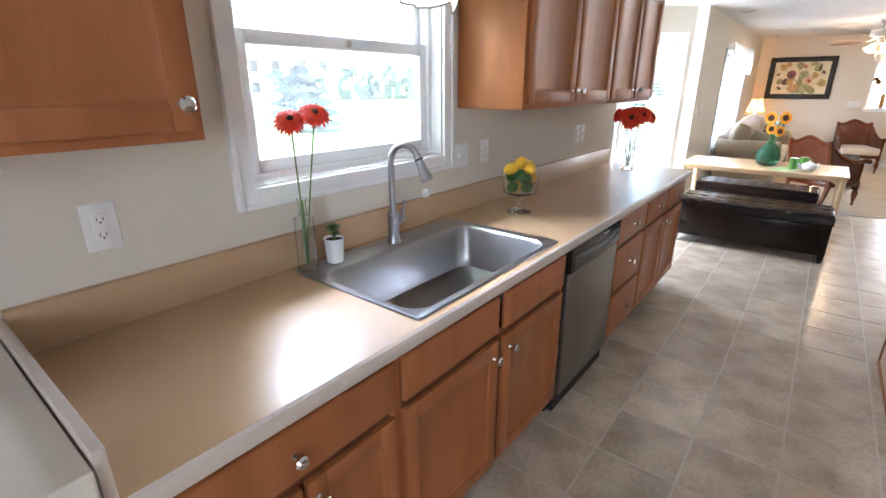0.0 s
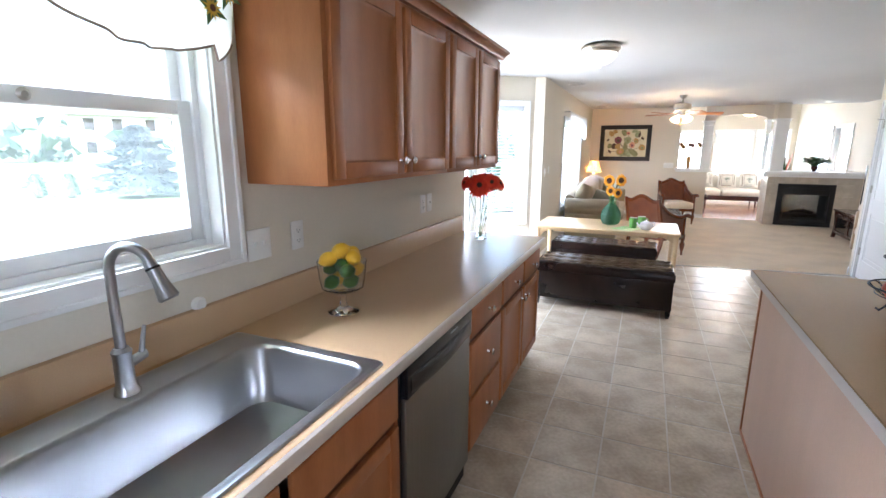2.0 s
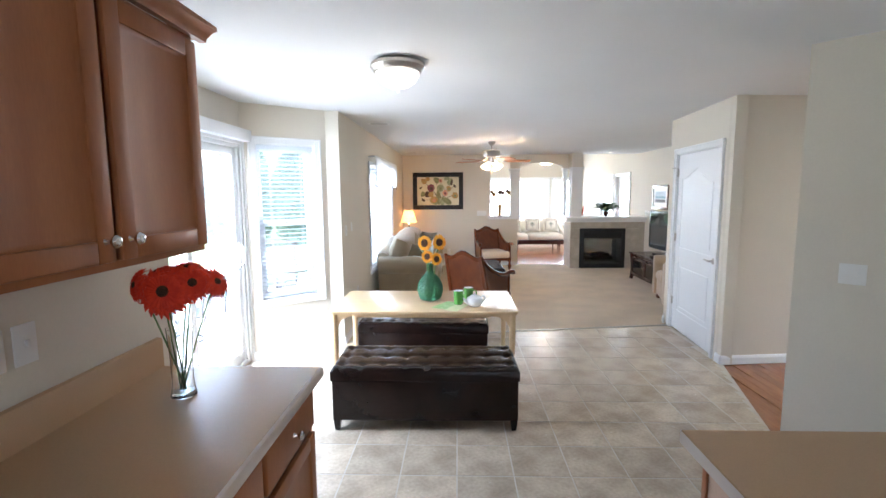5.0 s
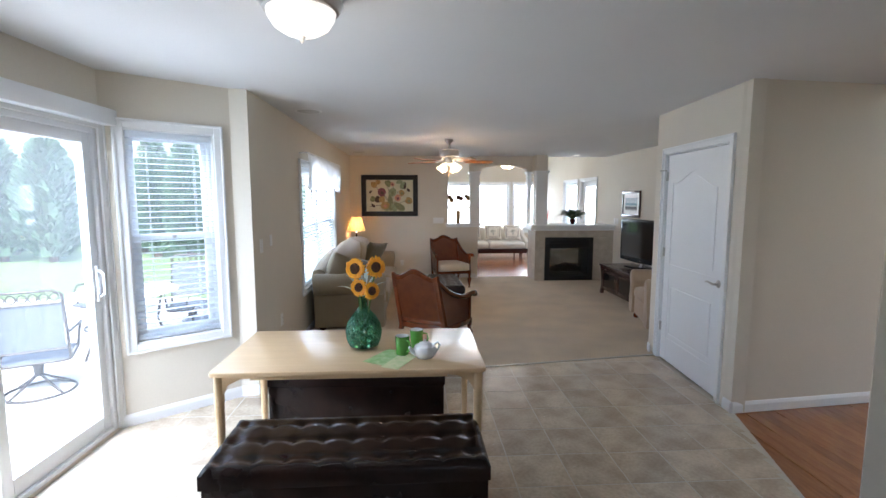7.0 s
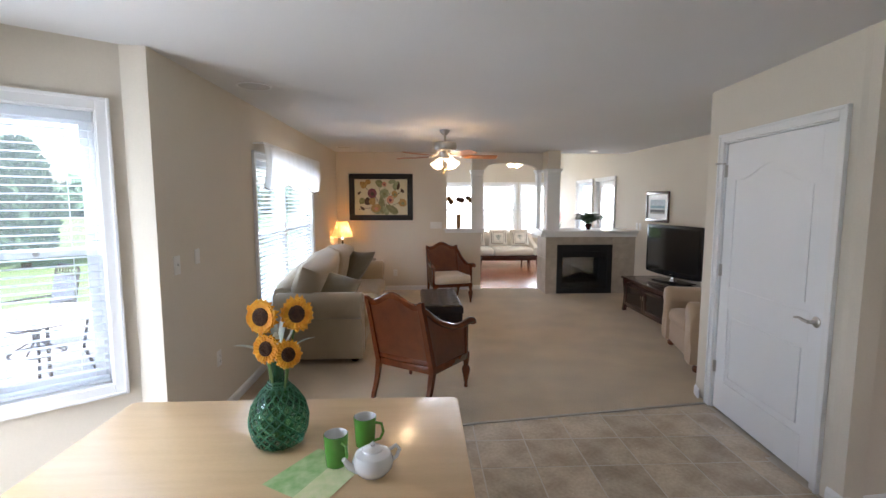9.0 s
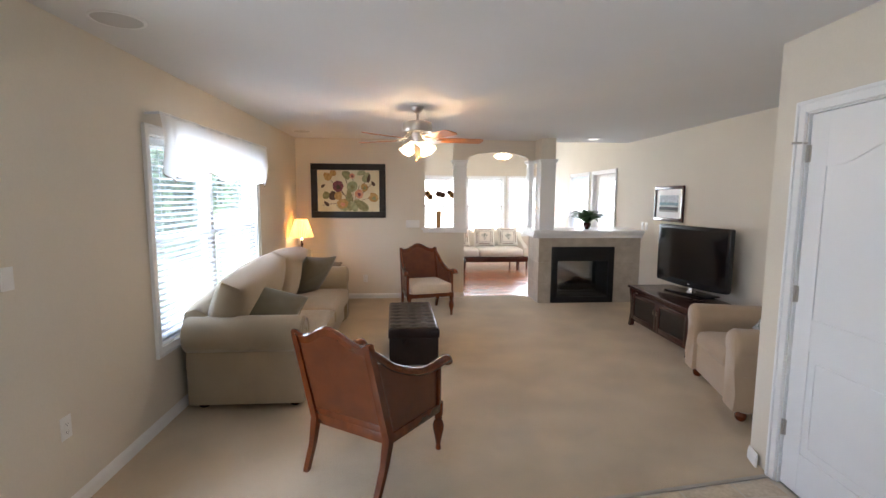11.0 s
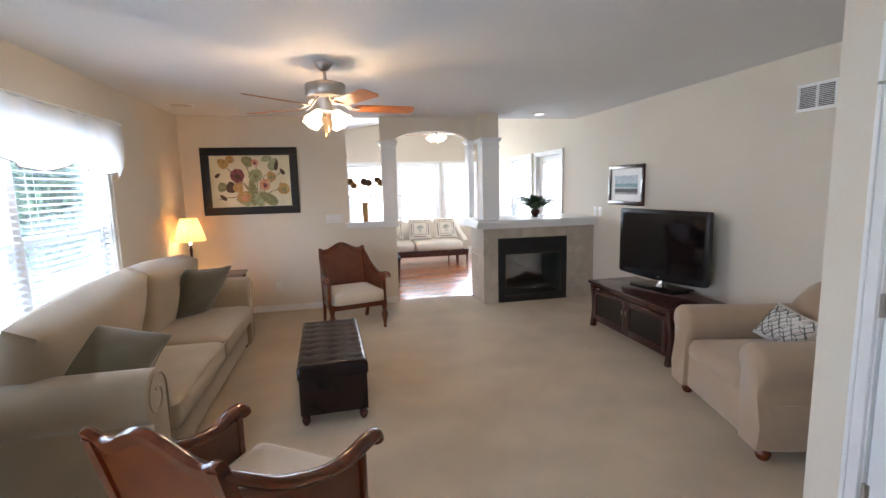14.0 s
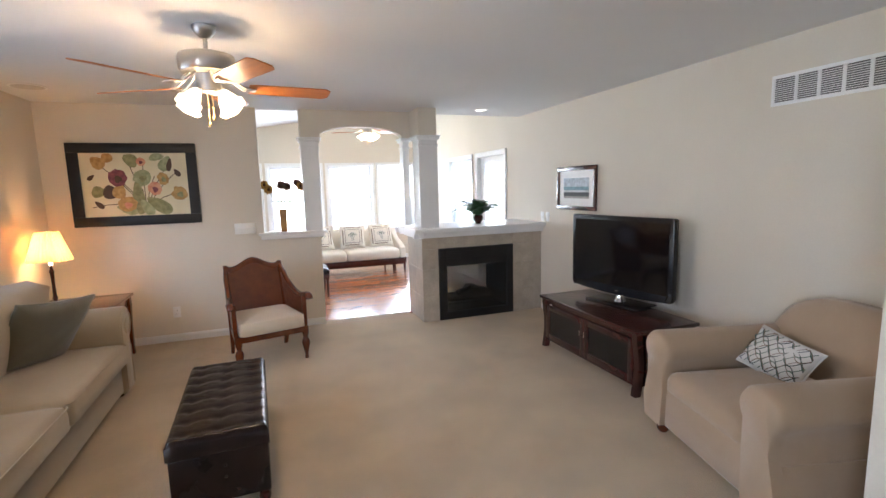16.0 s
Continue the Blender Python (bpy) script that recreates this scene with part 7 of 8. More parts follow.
def television():
    ob = thing("television", loc(3.495, 10.376, 0.505) @ rot(z=-80.2), "large black flat screen television on the media console", "television")
    w, h = 1.06, 0.69
    z0 = 0.075
    bm = bmesh.new()
    pts = [(-w / 2 + 0.02, z0 + 0.015)]
    for i in range(9):
        u = -1 + 2 * i / 8
        pts.append((u * (w / 2 - 0.02), z0 + 0.02 - 0.022 * (1 - u * u)))
    pts += [(w / 2, z0 + 0.05), (w / 2, z0 + h - 0.01), (w / 2 - 0.015, z0 + h), (-w / 2 + 0.015, z0 + h), (-w / 2, z0 + h - 0.01), (-w / 2, z0 + 0.05)]
    extrude_poly(bm, pts, -0.035, 0.02, "y", 0.006)
    box(bm, -w / 2 + 0.12, w / 2 - 0.12, 0.015, 0.075, z0 + 0.10, z0 + h - 0.08, 0.02)
    part("housing", bm, BLACKP, ob, "glossy black housing")
    bm = bmesh.new()
    box(bm, -w / 2 + 0.04, w / 2 - 0.04, -0.0375, -0.034, z0 + 0.075, z0 + h - 0.04)
    part("screen", bm, mat("dark_screen", (0.006, 0.006, 0.007), 0.07, var=0.1, scale=2), ob, smooth=False)
    bm = bmesh.new()
    box(bm, -0.015, 0.015, -0.0365, -0.034, z0 + 0.03, z0 + 0.037)
    part("badge", bm, CHROME, ob)
    bm = bmesh.new()
    lathe(bm, [(0.055, 0.012), (0.045, 0.03), (0.035, 0.06), (0.035, 0.12)], 18, loc(0, 0.01, 0))
    part("neck", bm, CHROME, ob)
    bm = bmesh.new()
    box(bm, -0.27, 0.27, -0.13, 0.15, 0.0, 0.014, 0.006)
    part("foot_plate", bm, BLACKP, ob, "black glass foot plate")
    return ob


television()


def slip_chair():
    """A roomy armchair in a stretch slipcover; it faces local +y."""
    ob = thing("armchair", loc(3.155, 8.73, 0.006) @ rot(z=76), "wide tan armchair in a stretch slipcover with patterned pillow", "chair")
    w, d = 1.04, 0.92
    hw, hd = w / 2, d / 2
    bm = bmesh.new()
    L = []
    for z, o in ((0.07, 0.02), (0.10, 0.0), (0.28, -0.005), (0.34, 0.0)):
        L.append([(x, y, z) for x, y in rrect(-hw + 0.02 + o, hw - 0.02 - o, -hd + o, hd - 0.03 - o, 0.05, 4)])
    blob(bm, L)
    part("base", bm, SLIP, ob, angle=60)
    for s in (-1, 1):
        bm = bmesh.new()
        L = []
        for i, (y, R, zc, dx) in enumerate(((-hd + 0.02, 0.09, 0.565, 0), (-hd + 0.1, 0.10, 0.56, 0), (0.1, 0.105, 0.555, 0), (hd - 0.06, 0.11, 0.55, 0.0), (hd - 0.02, 0.11, 0.55, 0), (hd + 0.005, 0.095, 0.55, 0))):
            ring = []
            cx = s * (hw - 0.115)
            for k in range(20):
                a = radians(-40 + 260 * k / 19)
                ring.append((cx + s * R * math.cos(a) * 1.1, y, zc + R * math.sin(a)))
            low = [(cx - s * 0.085, y, 0.30), (cx - s * 0.07, y, 0.09), (cx + s * 0.095, y, 0.09), (cx + s * 0.115, y, 0.22), (cx + s * 0.075, y, 0.38)]
            L.append(ring + low)
        blob(bm, L)
        part("arm", bm, SLIP, ob, "rounded slipcovered arm", angle=70)
    bm = bmesh.new()
    L = []
    n = 16
    for i in range(n + 1):
        t = -1 + 2 * i / n
        x = t * (hw - 0.10)
        zt = 0.74 + 0.14 * (1 - abs(t) ** 3.2)
        y = -hd + 0.02
        L.append([(x, y, 0.10), (x, y - 0.03, 0.45), (x, y - 0.07, zt - 0.06), (x, y - 0.03, zt), (x, y + 0.06, zt - 0.005), (x, y + 0.12, zt - 0.07), (x, y + 0.19, 0.48), (x, y + 0.22, 0.3)])
    blob(bm, L)
    part("back", bm, SLIP, ob, "slipcovered camel back", angle=70)
    bm = bmesh.new()
    seat_cushion(bm, -hw + 0.20, hw - 0.20, -hd + 0.15, hd + 0.0, 0.31, 0.455, 0.06, 0.03)
    part("seat", bm, SLIP, ob, "soft slipcovered seat", angle=75)
    for x in (-hw + 0.09, hw - 0.09):
        for y in (-hd + 0.08, hd - 0.08):
            bm = bmesh.new()
            lathe(bm, [(0.024, 0.0), (0.036, 0.015), (0.040, 0.04), (0.028, 0.06), (0.026, 0.08)], 16, loc(x, y, 0))
            part("foot", bm, CHERRY, ob, "dark turned bun foot")


slip_chair()
PATT = mat("white_patterned_cotton", (0.72, 0.70, 0.66), 0.85, var=0.05, scale=8)


def patterned_pillow():
    m = loc(3.27, 8.82, 0.57) @ rot(z=92) @ rot(x=-55) @ rot(z=-12)
    ob = throw_pillow("patterned_pillow", m, 0.37, 0.26, 0.12, PATT, "white pillow with curving dark trellis lines on the armchair")
    sx, sy, sz = 0.37, 0.26, 0.12
    inks = (mat("ink_slate", (0.03, 0.05, 0.055), 0.8), mat("ink_grey_green", (0.16, 0.22, 0.17), 0.8), mat("ink_taupe", (0.22, 0.15, 0.11), 0.8))
    def surf(x, y):
        u, v = x / (sx / 2), y / (sy / 2)
        f_ = lambda q: max(0.0, 1 - abs(q) ** 2.6)
        return 0.5 * sz * (0.12 + 0.88 * (f_(u) * f_(v)) ** 0.55) + 0.001
    for k in range(3):
        bm = bmesh.new()
        for j in range(-3, 4):
            for s in (-1, 1):
                pts = []
                for i in range(33):
                    x = -0.165 + 0.33 * i / 32
                    y = j * 0.085 + (k - 1) * 0.022 + s * 0.043 * math.cos(x * 34 + j * 0.4 + k * 0.7)
                    if abs(y) < 0.112:
                        pts.append((x, y, surf(x, y)))
                    else:
                        if len(pts) > 2:
                            tube(bm, pts, 0.0022, 4)
                        pts = []
                if len(pts) > 2:
                    tube(bm, pts, 0.0022, 4)
        part("printed_line", bm, inks[k], ob, "dark printed trellis line")


patterned_pillow()


# ---- ceiling fittings ----
def dome_light(x, y, z, r=0.17, label="nickel rimmed frosted dome ceiling light, lit"):
    ob = thing("ceiling_light", loc(x, y, z), label, "ceiling light")
    bm = bmesh.new()
    lathe(bm, [(r * 0.85, 0.0), (r, -0.018), (r * 1.02, -0.040), (r * 0.96, -0.052), (r * 0.90, -0.068), (r * 0.84, -0.072)], 40)
    part("rim", bm, NICKEL, ob, "brushed nickel rim")
    bm = bmesh.new()
    lathe(bm, [(r * 0.83, -0.068), (r * 0.80, -0.092), (r * 0.66, -0.130), (r * 0.42, -0.156), (r * 0.12, -0.168)], 36)
    part("glass_dome", bm, DOMEG, ob, "frosted glass dome")
    bm = bmesh.new()
    lathe(bm, [(0.014, -0.166), (0.016, -0.172), (0.008, -0.180), (0.010, -0.188), (0.003, -0.196)], 14)
    part("finial", bm, NICKEL, ob)
    return ob


dome_light(-0.54, 5.24, H - 0.001)
bulb("dome_light_lamp", (-0.54, 5.24, H - 0.34), 0.3, 0.10, (1.0, 0.86, 0.66))


def ceiling_fan(x, y, z, rot0, size, label, drop=0.13, lit=FANG):
    ob = thing("ceiling_fan", loc(x, y, z) @ rot(z=rot0), label, "ceiling fan")
    bm = bmesh.new()
    lathe(bm, [(0.062, 0.0), (0.062, -0.012), (0.052, -0.03), (0.030, -0.055), (0.018, -0.062)], 28)
    part("canopy", bm, NICKEL, ob)
    bm = bmesh.new()
    tube(bm, [(0, 0, -0.05), (0, 0, -drop - 0.01)], 0.012, 12)
    part("downrod", bm, NICKEL, ob)
    zt = -drop
    bm = bmesh.new()
    lathe(bm, [(0.03, zt), (0.10, zt - 0.008), (0.137, zt - 0.02), (0.142, zt - 0.035), (0.142, zt - 0.095), (0.134, zt - 0.108), (0.07, zt - 0.118), (0.06, zt - 0.16), (0.056, zt - 0.21), (0.03, zt - 0.215)], 36)
    part("motor_housing", bm, NICKEL, ob, "brushed nickel motor housing")
    FANB = FANWOOD
    for i in range(5):
        a = 72 * i
        bm = bmesh.new()
        for s in (-1, 1):
            tube(bm, [(0.09, s * 0.02, zt - 0.113), (0.13, s * 0.028, zt - 0.150), (0.17, s * 0.033, zt - 0.180), (0.205, s * 0.035, zt - 0.184)], 0.006, 8)
        box(bm, 0.185, 0.235, -0.045, 0.045, zt - 0.189, zt - 0.183, 0.002)
        br = part("blade_bracket", bm, NICKEL, ob, at=rot(z=a))
        bm = bmesh.new()
        hwd = 0.062
        R = size
        pts = [(0.20, -hwd * 0.82), (0.24, -hwd), (R - 0.03, -hwd * 1.1), (R, -hwd * 0.7), (R, hwd * 0.7), (R - 0.03, hwd * 1.1), (0.24, hwd), (0.20, hwd * 0.82)]
        extrude_poly(bm, pts, -0.003, 0.003, "z", 0.001)
        part("blade", bm, FANB, ob, "reddish wood fan blade", at=rot(z=a) @ loc(0, 0, zt - 0.178) @ rot(x=-12), smooth=False)
    zl = zt - 0.21
    for i in range(4):
        a = radians(45 + 90 * i)
        c, s = math.cos(a), math.sin(a)
        bm = bmesh.new()
        tube(bm, [(0.03 * c, 0.03 * s, zl + 0.015), (0.065 * c, 0.065 * s, zl + 0.008), (0.088 * c, 0.088 * s, zl - 0.006)], 0.009, 8)
        arm_ = part("lamp_arm", bm, NICKEL, ob)
        bm = bmesh.new()
        n = 24
        L = []
        for r, zz in ((0.020, 0.0), (0.028, -0.015), (0.038, -0.045), (0.050, -0.080), (0.064, -0.100)):
            L.append([(r * (1 + (0.08 * math.cos(6 * 2 * math.pi * k / n) if r > 0.05 else 0)) * math.cos(2 * math.pi * k / n), r * (1 + (0.08 * math.cos(6 * 2 * math.pi * k / n) if r > 0.05 else 0)) * math.sin(2 * math.pi * k / n), zz) for k in range(n)])
        blob(bm, L, cap=False)
        bmesh.ops.solidify(bm, geom=bm.faces[:], thickness=0.002)
        part("glass_shade", bm, lit, ob, "lit frosted tulip shade", at=loc(0.088 * c, 0.088 * s, zl - 0.004) @ Matrix.Rotation(a, 4, "Z") @ rot(y=-40))
    bm = bmesh.new()
    for dx, ln in ((0.012, 0.12), (-0.012, 0.155)):
        tube(bm, [(dx, 0, zl), (dx, 0, zl - ln)], 0.0014, 5)
        lathe(bm, [(0.002, 0.0), (0.006, -0.006), (0.006, -0.022), (0.002, -0.028)], 10, loc(dx, 0, zl - ln))
    part("pull_chain", bm, mat("brass_chain", (0.55, 0.36, 0.14), 0.3, metal=1.0), ob)
    return ob


FANWOOD = mat("cherry_fan_blade", (0.50, 0.18, 0.035), 0.3, color2=(0.38, 0.12, 0.025), scale=5, stretch=(1, 8, 1), coat=0.3)
ceiling_fan(0.40, 9.98, H - 0.001, 8, 0.65, "brushed nickel ceiling fan with cherry blades and lit shades")
bulb("fan_lamp", (0.40, 9.98, H - 0.45), 3.9, 0.09, (1.0, 0.66, 0.34))
ceiling_fan(2.25, 15.1, 2.985, 10, 0.62, "small ceiling fan with lit shades in the sunroom", drop=0.30)
bulb("sunroom_fan_lamp", (2.25, 15.1, 2.36), 4, 0.09, (1.0, 0.76, 0.48))


def recessed(x, y):
    ob = thing("recessed_light", loc(x, y, H), "small lit recessed ceiling light", "ceiling light")
    bm = bmesh.new()
    lathe(bm, [(0.078, 0.0), (0.078, -0.004), (0.060, -0.005), (0.058, 0.0)], 28, cap=False)
    part("trim_ring", bm, TRIM, ob)
    bm = bmesh.new()
    lathe(bm, [(0.058, -0.001), (0.058, -0.0025)], 24)
    part("lamp_face", bm, CANG, ob)


recessed(3.05, 12.28)


def speaker(x, y, label):
    ob = thing("ceiling_speaker", loc(x, y, H), label, "speaker")
    bm = bmesh.new()
    lathe(bm, [(0.125, 0.0), (0.125, -0.005), (0.112, -0.007), (0.110, -0.003)], 32)
    part("rim", bm, TRIM, ob)
    bm = bmesh.new()
    lathe(bm, [(0.110, -0.003), (0.105, -0.006), (0.01, -0.0065)], 32)
    part("grille", bm, mat("speaker_grille", (0.62, 0.61, 0.59), 0.6, var=0.2, scale=300, fine=0.2, fine_scale=700), ob)


speaker(-1.10, 7.87, "round white speaker grille in the ceiling")
speaker(-1.10, 11.85, "round white speaker grille in the far ceiling corner")


def air_grille():
    y1, y0, z0, z1 = 9.325, 8.10, 2.02, 2.21
    ob = thing("air_grille", Matrix(), "white return air grille high on the side wall", "vent")
    bm = bmesh.new()
    x = XE
    for a, b, c, d in ((y0, y1, z0, z0 + 0.022), (y0, y1, z1 - 0.022, z1), (y0, y0 + 0.022, z0 + 0.022, z1 - 0.022), (y1 - 0.022, y1, z0 + 0.022, z1 - 0.022)):
        box(bm, x - 0.008, x - 0.0005, a, b, c, d, 0.002)
    n = 9
    w = (y1 - y0 - 0.044) / n
    for i in range(1, n):
        yy = y0 + 0.022 + w * i
        box(bm, x - 0.008, x - 0.001, yy - 0.009, yy + 0.009, z0 + 0.022, z1 - 0.022)
    part("grille_frame", bm, TRIM, ob)
    # flat dark sheet on the wall stands in for the duct's shade
    bm = bmesh.new()
    box(bm, x - 0.0012, x - 0.0004, y0 + 0.02, y1 - 0.02, z0 + 0.02, z1 - 0.02)
    part("backing", bm, mat("duct_shade", (0.09, 0.09, 0.09), 0.8), ob)
    bm = bmesh.new()
    box(bm, 0, 0.002, y0 + 0.022, y1 - 0.022, -0.0022, 0.0022)
    sl = part("slat", bm, TRIM, ob, at=loc(x - 0.006, 0, z0 + 0.032))
    k = 1
    while z0 + 0.032 + k * 0.0125 < z1 - 0.026:
        c = sl.copy()
        scene.collection.objects.link(c)
        c.matrix_basis = loc(x - 0.006, 0, z0 + 0.032 + k * 0.0125)
        k += 1


air_grille()


# ---- ledge and mantel things ----
def ledge_vase():
    ob = thing("ledge_vase", loc(0.77, YF + 0.06, 1.1055), "square golden vase of dried dark flowers on the ledge", "vase of flowers")
    bm = bmesh.new()
    L = [[(a * s, b * s, z) for a, b in ((-1, -1), (1, -1), (1, 1), (-1, 1))] for s, z in ((0.034, 0), (0.040, 0.25))]
    blob(bm, L)
    part("vase_body", bm, mat("amber_gold_vase", (0.42, 0.22, 0.05), 0.35, color2=(0.30, 0.15, 0.03), scale=20), ob)
    dk = mat("dried_brown_petal", (0.06, 0.03, 0.018), 0.9, color2=(0.12, 0.06, 0.03), scale=40)
    yb = mat("dried_gold_petal", (0.45, 0.26, 0.05), 0.9, color2=(0.22, 0.11, 0.03), scale=40)
    for i, (h, f_, m_) in enumerate((((-0.17, 0.0, 0.52), (-0.5, -1, 0.2), yb), ((0.0, -0.02, 0.515), (0, -1, 0.2), dk), ((0.06, 0.0, 0.50), (0.2, -1, 0.1), dk), ((0.20, 0.0, 0.50), (0.5, -1, 0.1), yb), ((-0.13, 0.0, 0.47), (-0.2, -1, 0.0), yb), ((0.17, 0.02, 0.53), (0.3, -1, 0.5), dk))):
        flower(ob, (0.01 * (i - 2), 0, 0.2), h, f_, "dried", 0.055, 50 + i, mats=m_)


ledge_vase()


def fern():
    ob = thing("potted_fern", loc(3.03, 12.36, 1.0955), "dark green spiky fern in a brown pot on mantel", "potted plant")
    bm = bmesh.new()
    lathe(bm, [(0.035, 0), (0.04, 0.004), (0.030, 0.012), (0.055, 0.045), (0.062, 0.08), (0.05, 0.105), (0.045, 0.1)], 22)
    part("pot", bm, ESPRESSO, ob, "dark brown round pot")
    bm = bmesh.new()
    rnd = random.Random(12)
    for i in range(96):
        a = 2 * math.pi * (i * 0.618 % 1)
        el = rnd.uniform(0.05, 1.35)
        ln = rnd.uniform(0.24, 0.36) * (1.0 if el < 0.9 else 0.75)
        d = Vector((math.cos(a) * math.cos(el), math.sin(a) * math.cos(el) * 0.8, math.sin(el) * 0.75 - 0.12)) * ln
        p0 = Vector((0.015 * math.cos(a), 0.015 * math.sin(a), 0.10))
        n = 9
        side = Vector((-math.sin(a), math.cos(a), 0.3))
        prev = p0
        for k in range(1, n + 1):
            t = k / n
            c = p0 + d * t + Vector((0, 0, 0.30 * ln * math.sin(math.pi * t * 0.9)))
            c.z = max(c.z, 0.004)
            tan = (c - prev)
            lw = 0.042 * math.sin(math.pi * (0.15 + 0.8 * t))
            for s in (-1, 1):
                tip = c + side * s * lw + tan * 0.5
                tip.z = max(tip.z, 0.003)
                vs = [bm.verts.new(prev), bm.verts.new(c), bm.verts.new(tip)]
                bm.faces.new(vs)
            prev = c
    part("fronds", bm, mat("dark_fern_green", (0.045, 0.10, 0.035), 0.5, color2=(0.025, 0.06, 0.02), scale=20), ob, "many pointed dark green fronds")


fern()

# ---- sunroom ----
WHITEFAB = mat("ivory_cotton", (0.72, 0.66, 0.56), 0.9, var=0.04, scale=6, bump=0.15, bump_scale=300)


def settee():
    ob = thing("settee", loc(1.83, 15.75, -0.012), "dark wood framed settee with ivory cushions under sunroom windows", "sofa")
    w, d = 2.15, 0.80
    hw = w / 2
    bm = bmesh.new()
    box(bm, -hw, hw, -d / 2, -d / 2 + 0.05, 0.20, 0.30, 0.008)
    box(bm, -hw, hw, d / 2 - 0.05, d / 2, 0.20, 0.30, 0.008)
    box(bm, -hw, -hw + 0.05, -d / 2 + 0.05, d / 2 - 0.05, 0.20, 0.30, 0.008)
    box(bm, hw - 0.05, hw, -d / 2 + 0.05, d / 2 - 0.05, 0.20, 0.30, 0.008)
    box(bm, -hw + 0.05, hw - 0.05, -d / 2 + 0.051, d / 2 - 0.051, 0.17, 0.26, 0.004)
    part("frame", bm, ESPRESSO, ob)
    for x in (-hw + 0.03, hw - 0.24, hw - 0.03):
        for y in (-d / 2 + 0.03, d / 2 - 0.03):
            bm = bmesh.new()
            tube(bm, [(x, y, 0.0), (x, y, 0.12), (x, y, 0.21)], 0.02, 8, radii=[0.014, 0.022, 0.024])
            part("leg", bm, ESPRESSO, ob)
    for a, b in ((-hw + 0.12, -0.005), (0.005, hw - 0.12)):
        bm = bmesh.new()
        seat_cushion(bm, a, b, -d / 2 - 0.02, d / 2 - 0.2, 0.295, 0.47, 0.05, 0.03)
        part("seat_cushion", bm, WHITEFAB, ob, angle=70)
        bm = bmesh.new()
        seat_cushion(bm, a, b, d / 2 - 0.26, d / 2 - 0.04, 0.42, 0.84, 0.07, 0.015)
        part("back_cushion", bm, WHITEFAB, ob, angle=70)
    for s in (-1, 1):
        bm = bmesh.new()
        x = s * (hw - 0.06)
        extrude_poly(bm, [(-d / 2, 0.30), (-d / 2, 0.48), (-d / 2 + 0.15, 0.55), (0.1, 0.62), (d / 2, 0.80), (d / 2, 0.30)], x - 0.05, x + 0.05, "x", 0.02)
        part("arm", bm, WHITEFAB, ob, "sloping padded arm")


settee()
BAND = mat("taupe_border_fabric", (0.24, 0.19, 0.14), 0.9, var=0.1, scale=20)
SAGEP = mat("sage_motif", (0.22, 0.25, 0.20), 0.9, var=0.2, scale=30)


def motif_pillow(x, turn, label):
    ob = throw_pillow("motif_pillow", loc(x, 15.66, 0.69) @ rot(z=turn) @ rot(x=72), 0.46, 0.44, 0.13, WHITEFAB, label)
    ob["group"] = "settee pillows"
    def surf(u, v):
        f_ = lambda q: max(0.0, 1 - abs(q) ** 2.6)
        return 0.5 * 0.13 * (0.12 + 0.88 * (f_(u) * f_(v)) ** 0.55) + 0.002
    for k, hw_ in ((0.82, 0.05), (0.62, 0.025)):
        bm = bmesh.new()
        rings = []
        for q in (k, k - hw_ * 1.6):
            ring = []
            for e in range(4):
                for i in range(8):
                    t = -1 + 2 * i / 8
                    u, v = ((t, -1), (1, t), (-t, 1), (-1, -t))[e]
                    ring.append(bm.verts.new((u * q * 0.215, v * q * 0.205, surf(u * q, v * q))))
            rings.append(ring)
        n = len(rings[0])
        for i in range(n):
            bm.faces.new((rings[0][i], rings[0][(i + 1) % n], rings[1][(i + 1) % n], rings[1][i]))
        part("border_band", bm, BAND, ob, "taupe border band")
    bm = bmesh.new()
    for (cx, cz, r) in ((-0.03, 0.02, 0.045), (0.035, 0.025, 0.04), (0.0, 0.045, 0.035)):
        for i in range(7):
            a = 2 * math.pi * i / 7
            p = [(cx, cz), (cx + r * math.cos(a - 0.2), cz + r * 0.7 * math.sin(a - 0.2)), (cx + r * 1.2 * math.cos(a), cz + r * 0.8 * math.sin(a)), (cx + r * math.cos(a + 0.2), cz + r * 0.7 * math.sin(a + 0.2))]
            bm.faces.new([bm.verts.new((u, v, surf(u / 0.23, v / 0.22) + 0.001)) for u, v in p])
        bm.faces.new([bm.verts.new((u, v, surf(u / 0.23, v / 0.22) + 0.001)) for u, v in ((cx - 0.004, cz), (cx + 0.004, cz), (cx * 0.3 + 0.003, -0.08), (cx * 0.3 - 0.003, -0.08))])
    part("printed_motif", bm, SAGEP, ob, "sage green palm motif")


motif_pillow(1.42, 6, "ivory pillow with palm motif at the settee end")
motif_pillow(1.98, -4, "ivory pillow with palm motif mid settee")
motif_pillow(2.50, 5, "ivory pillow with palm motif by the settee arm")


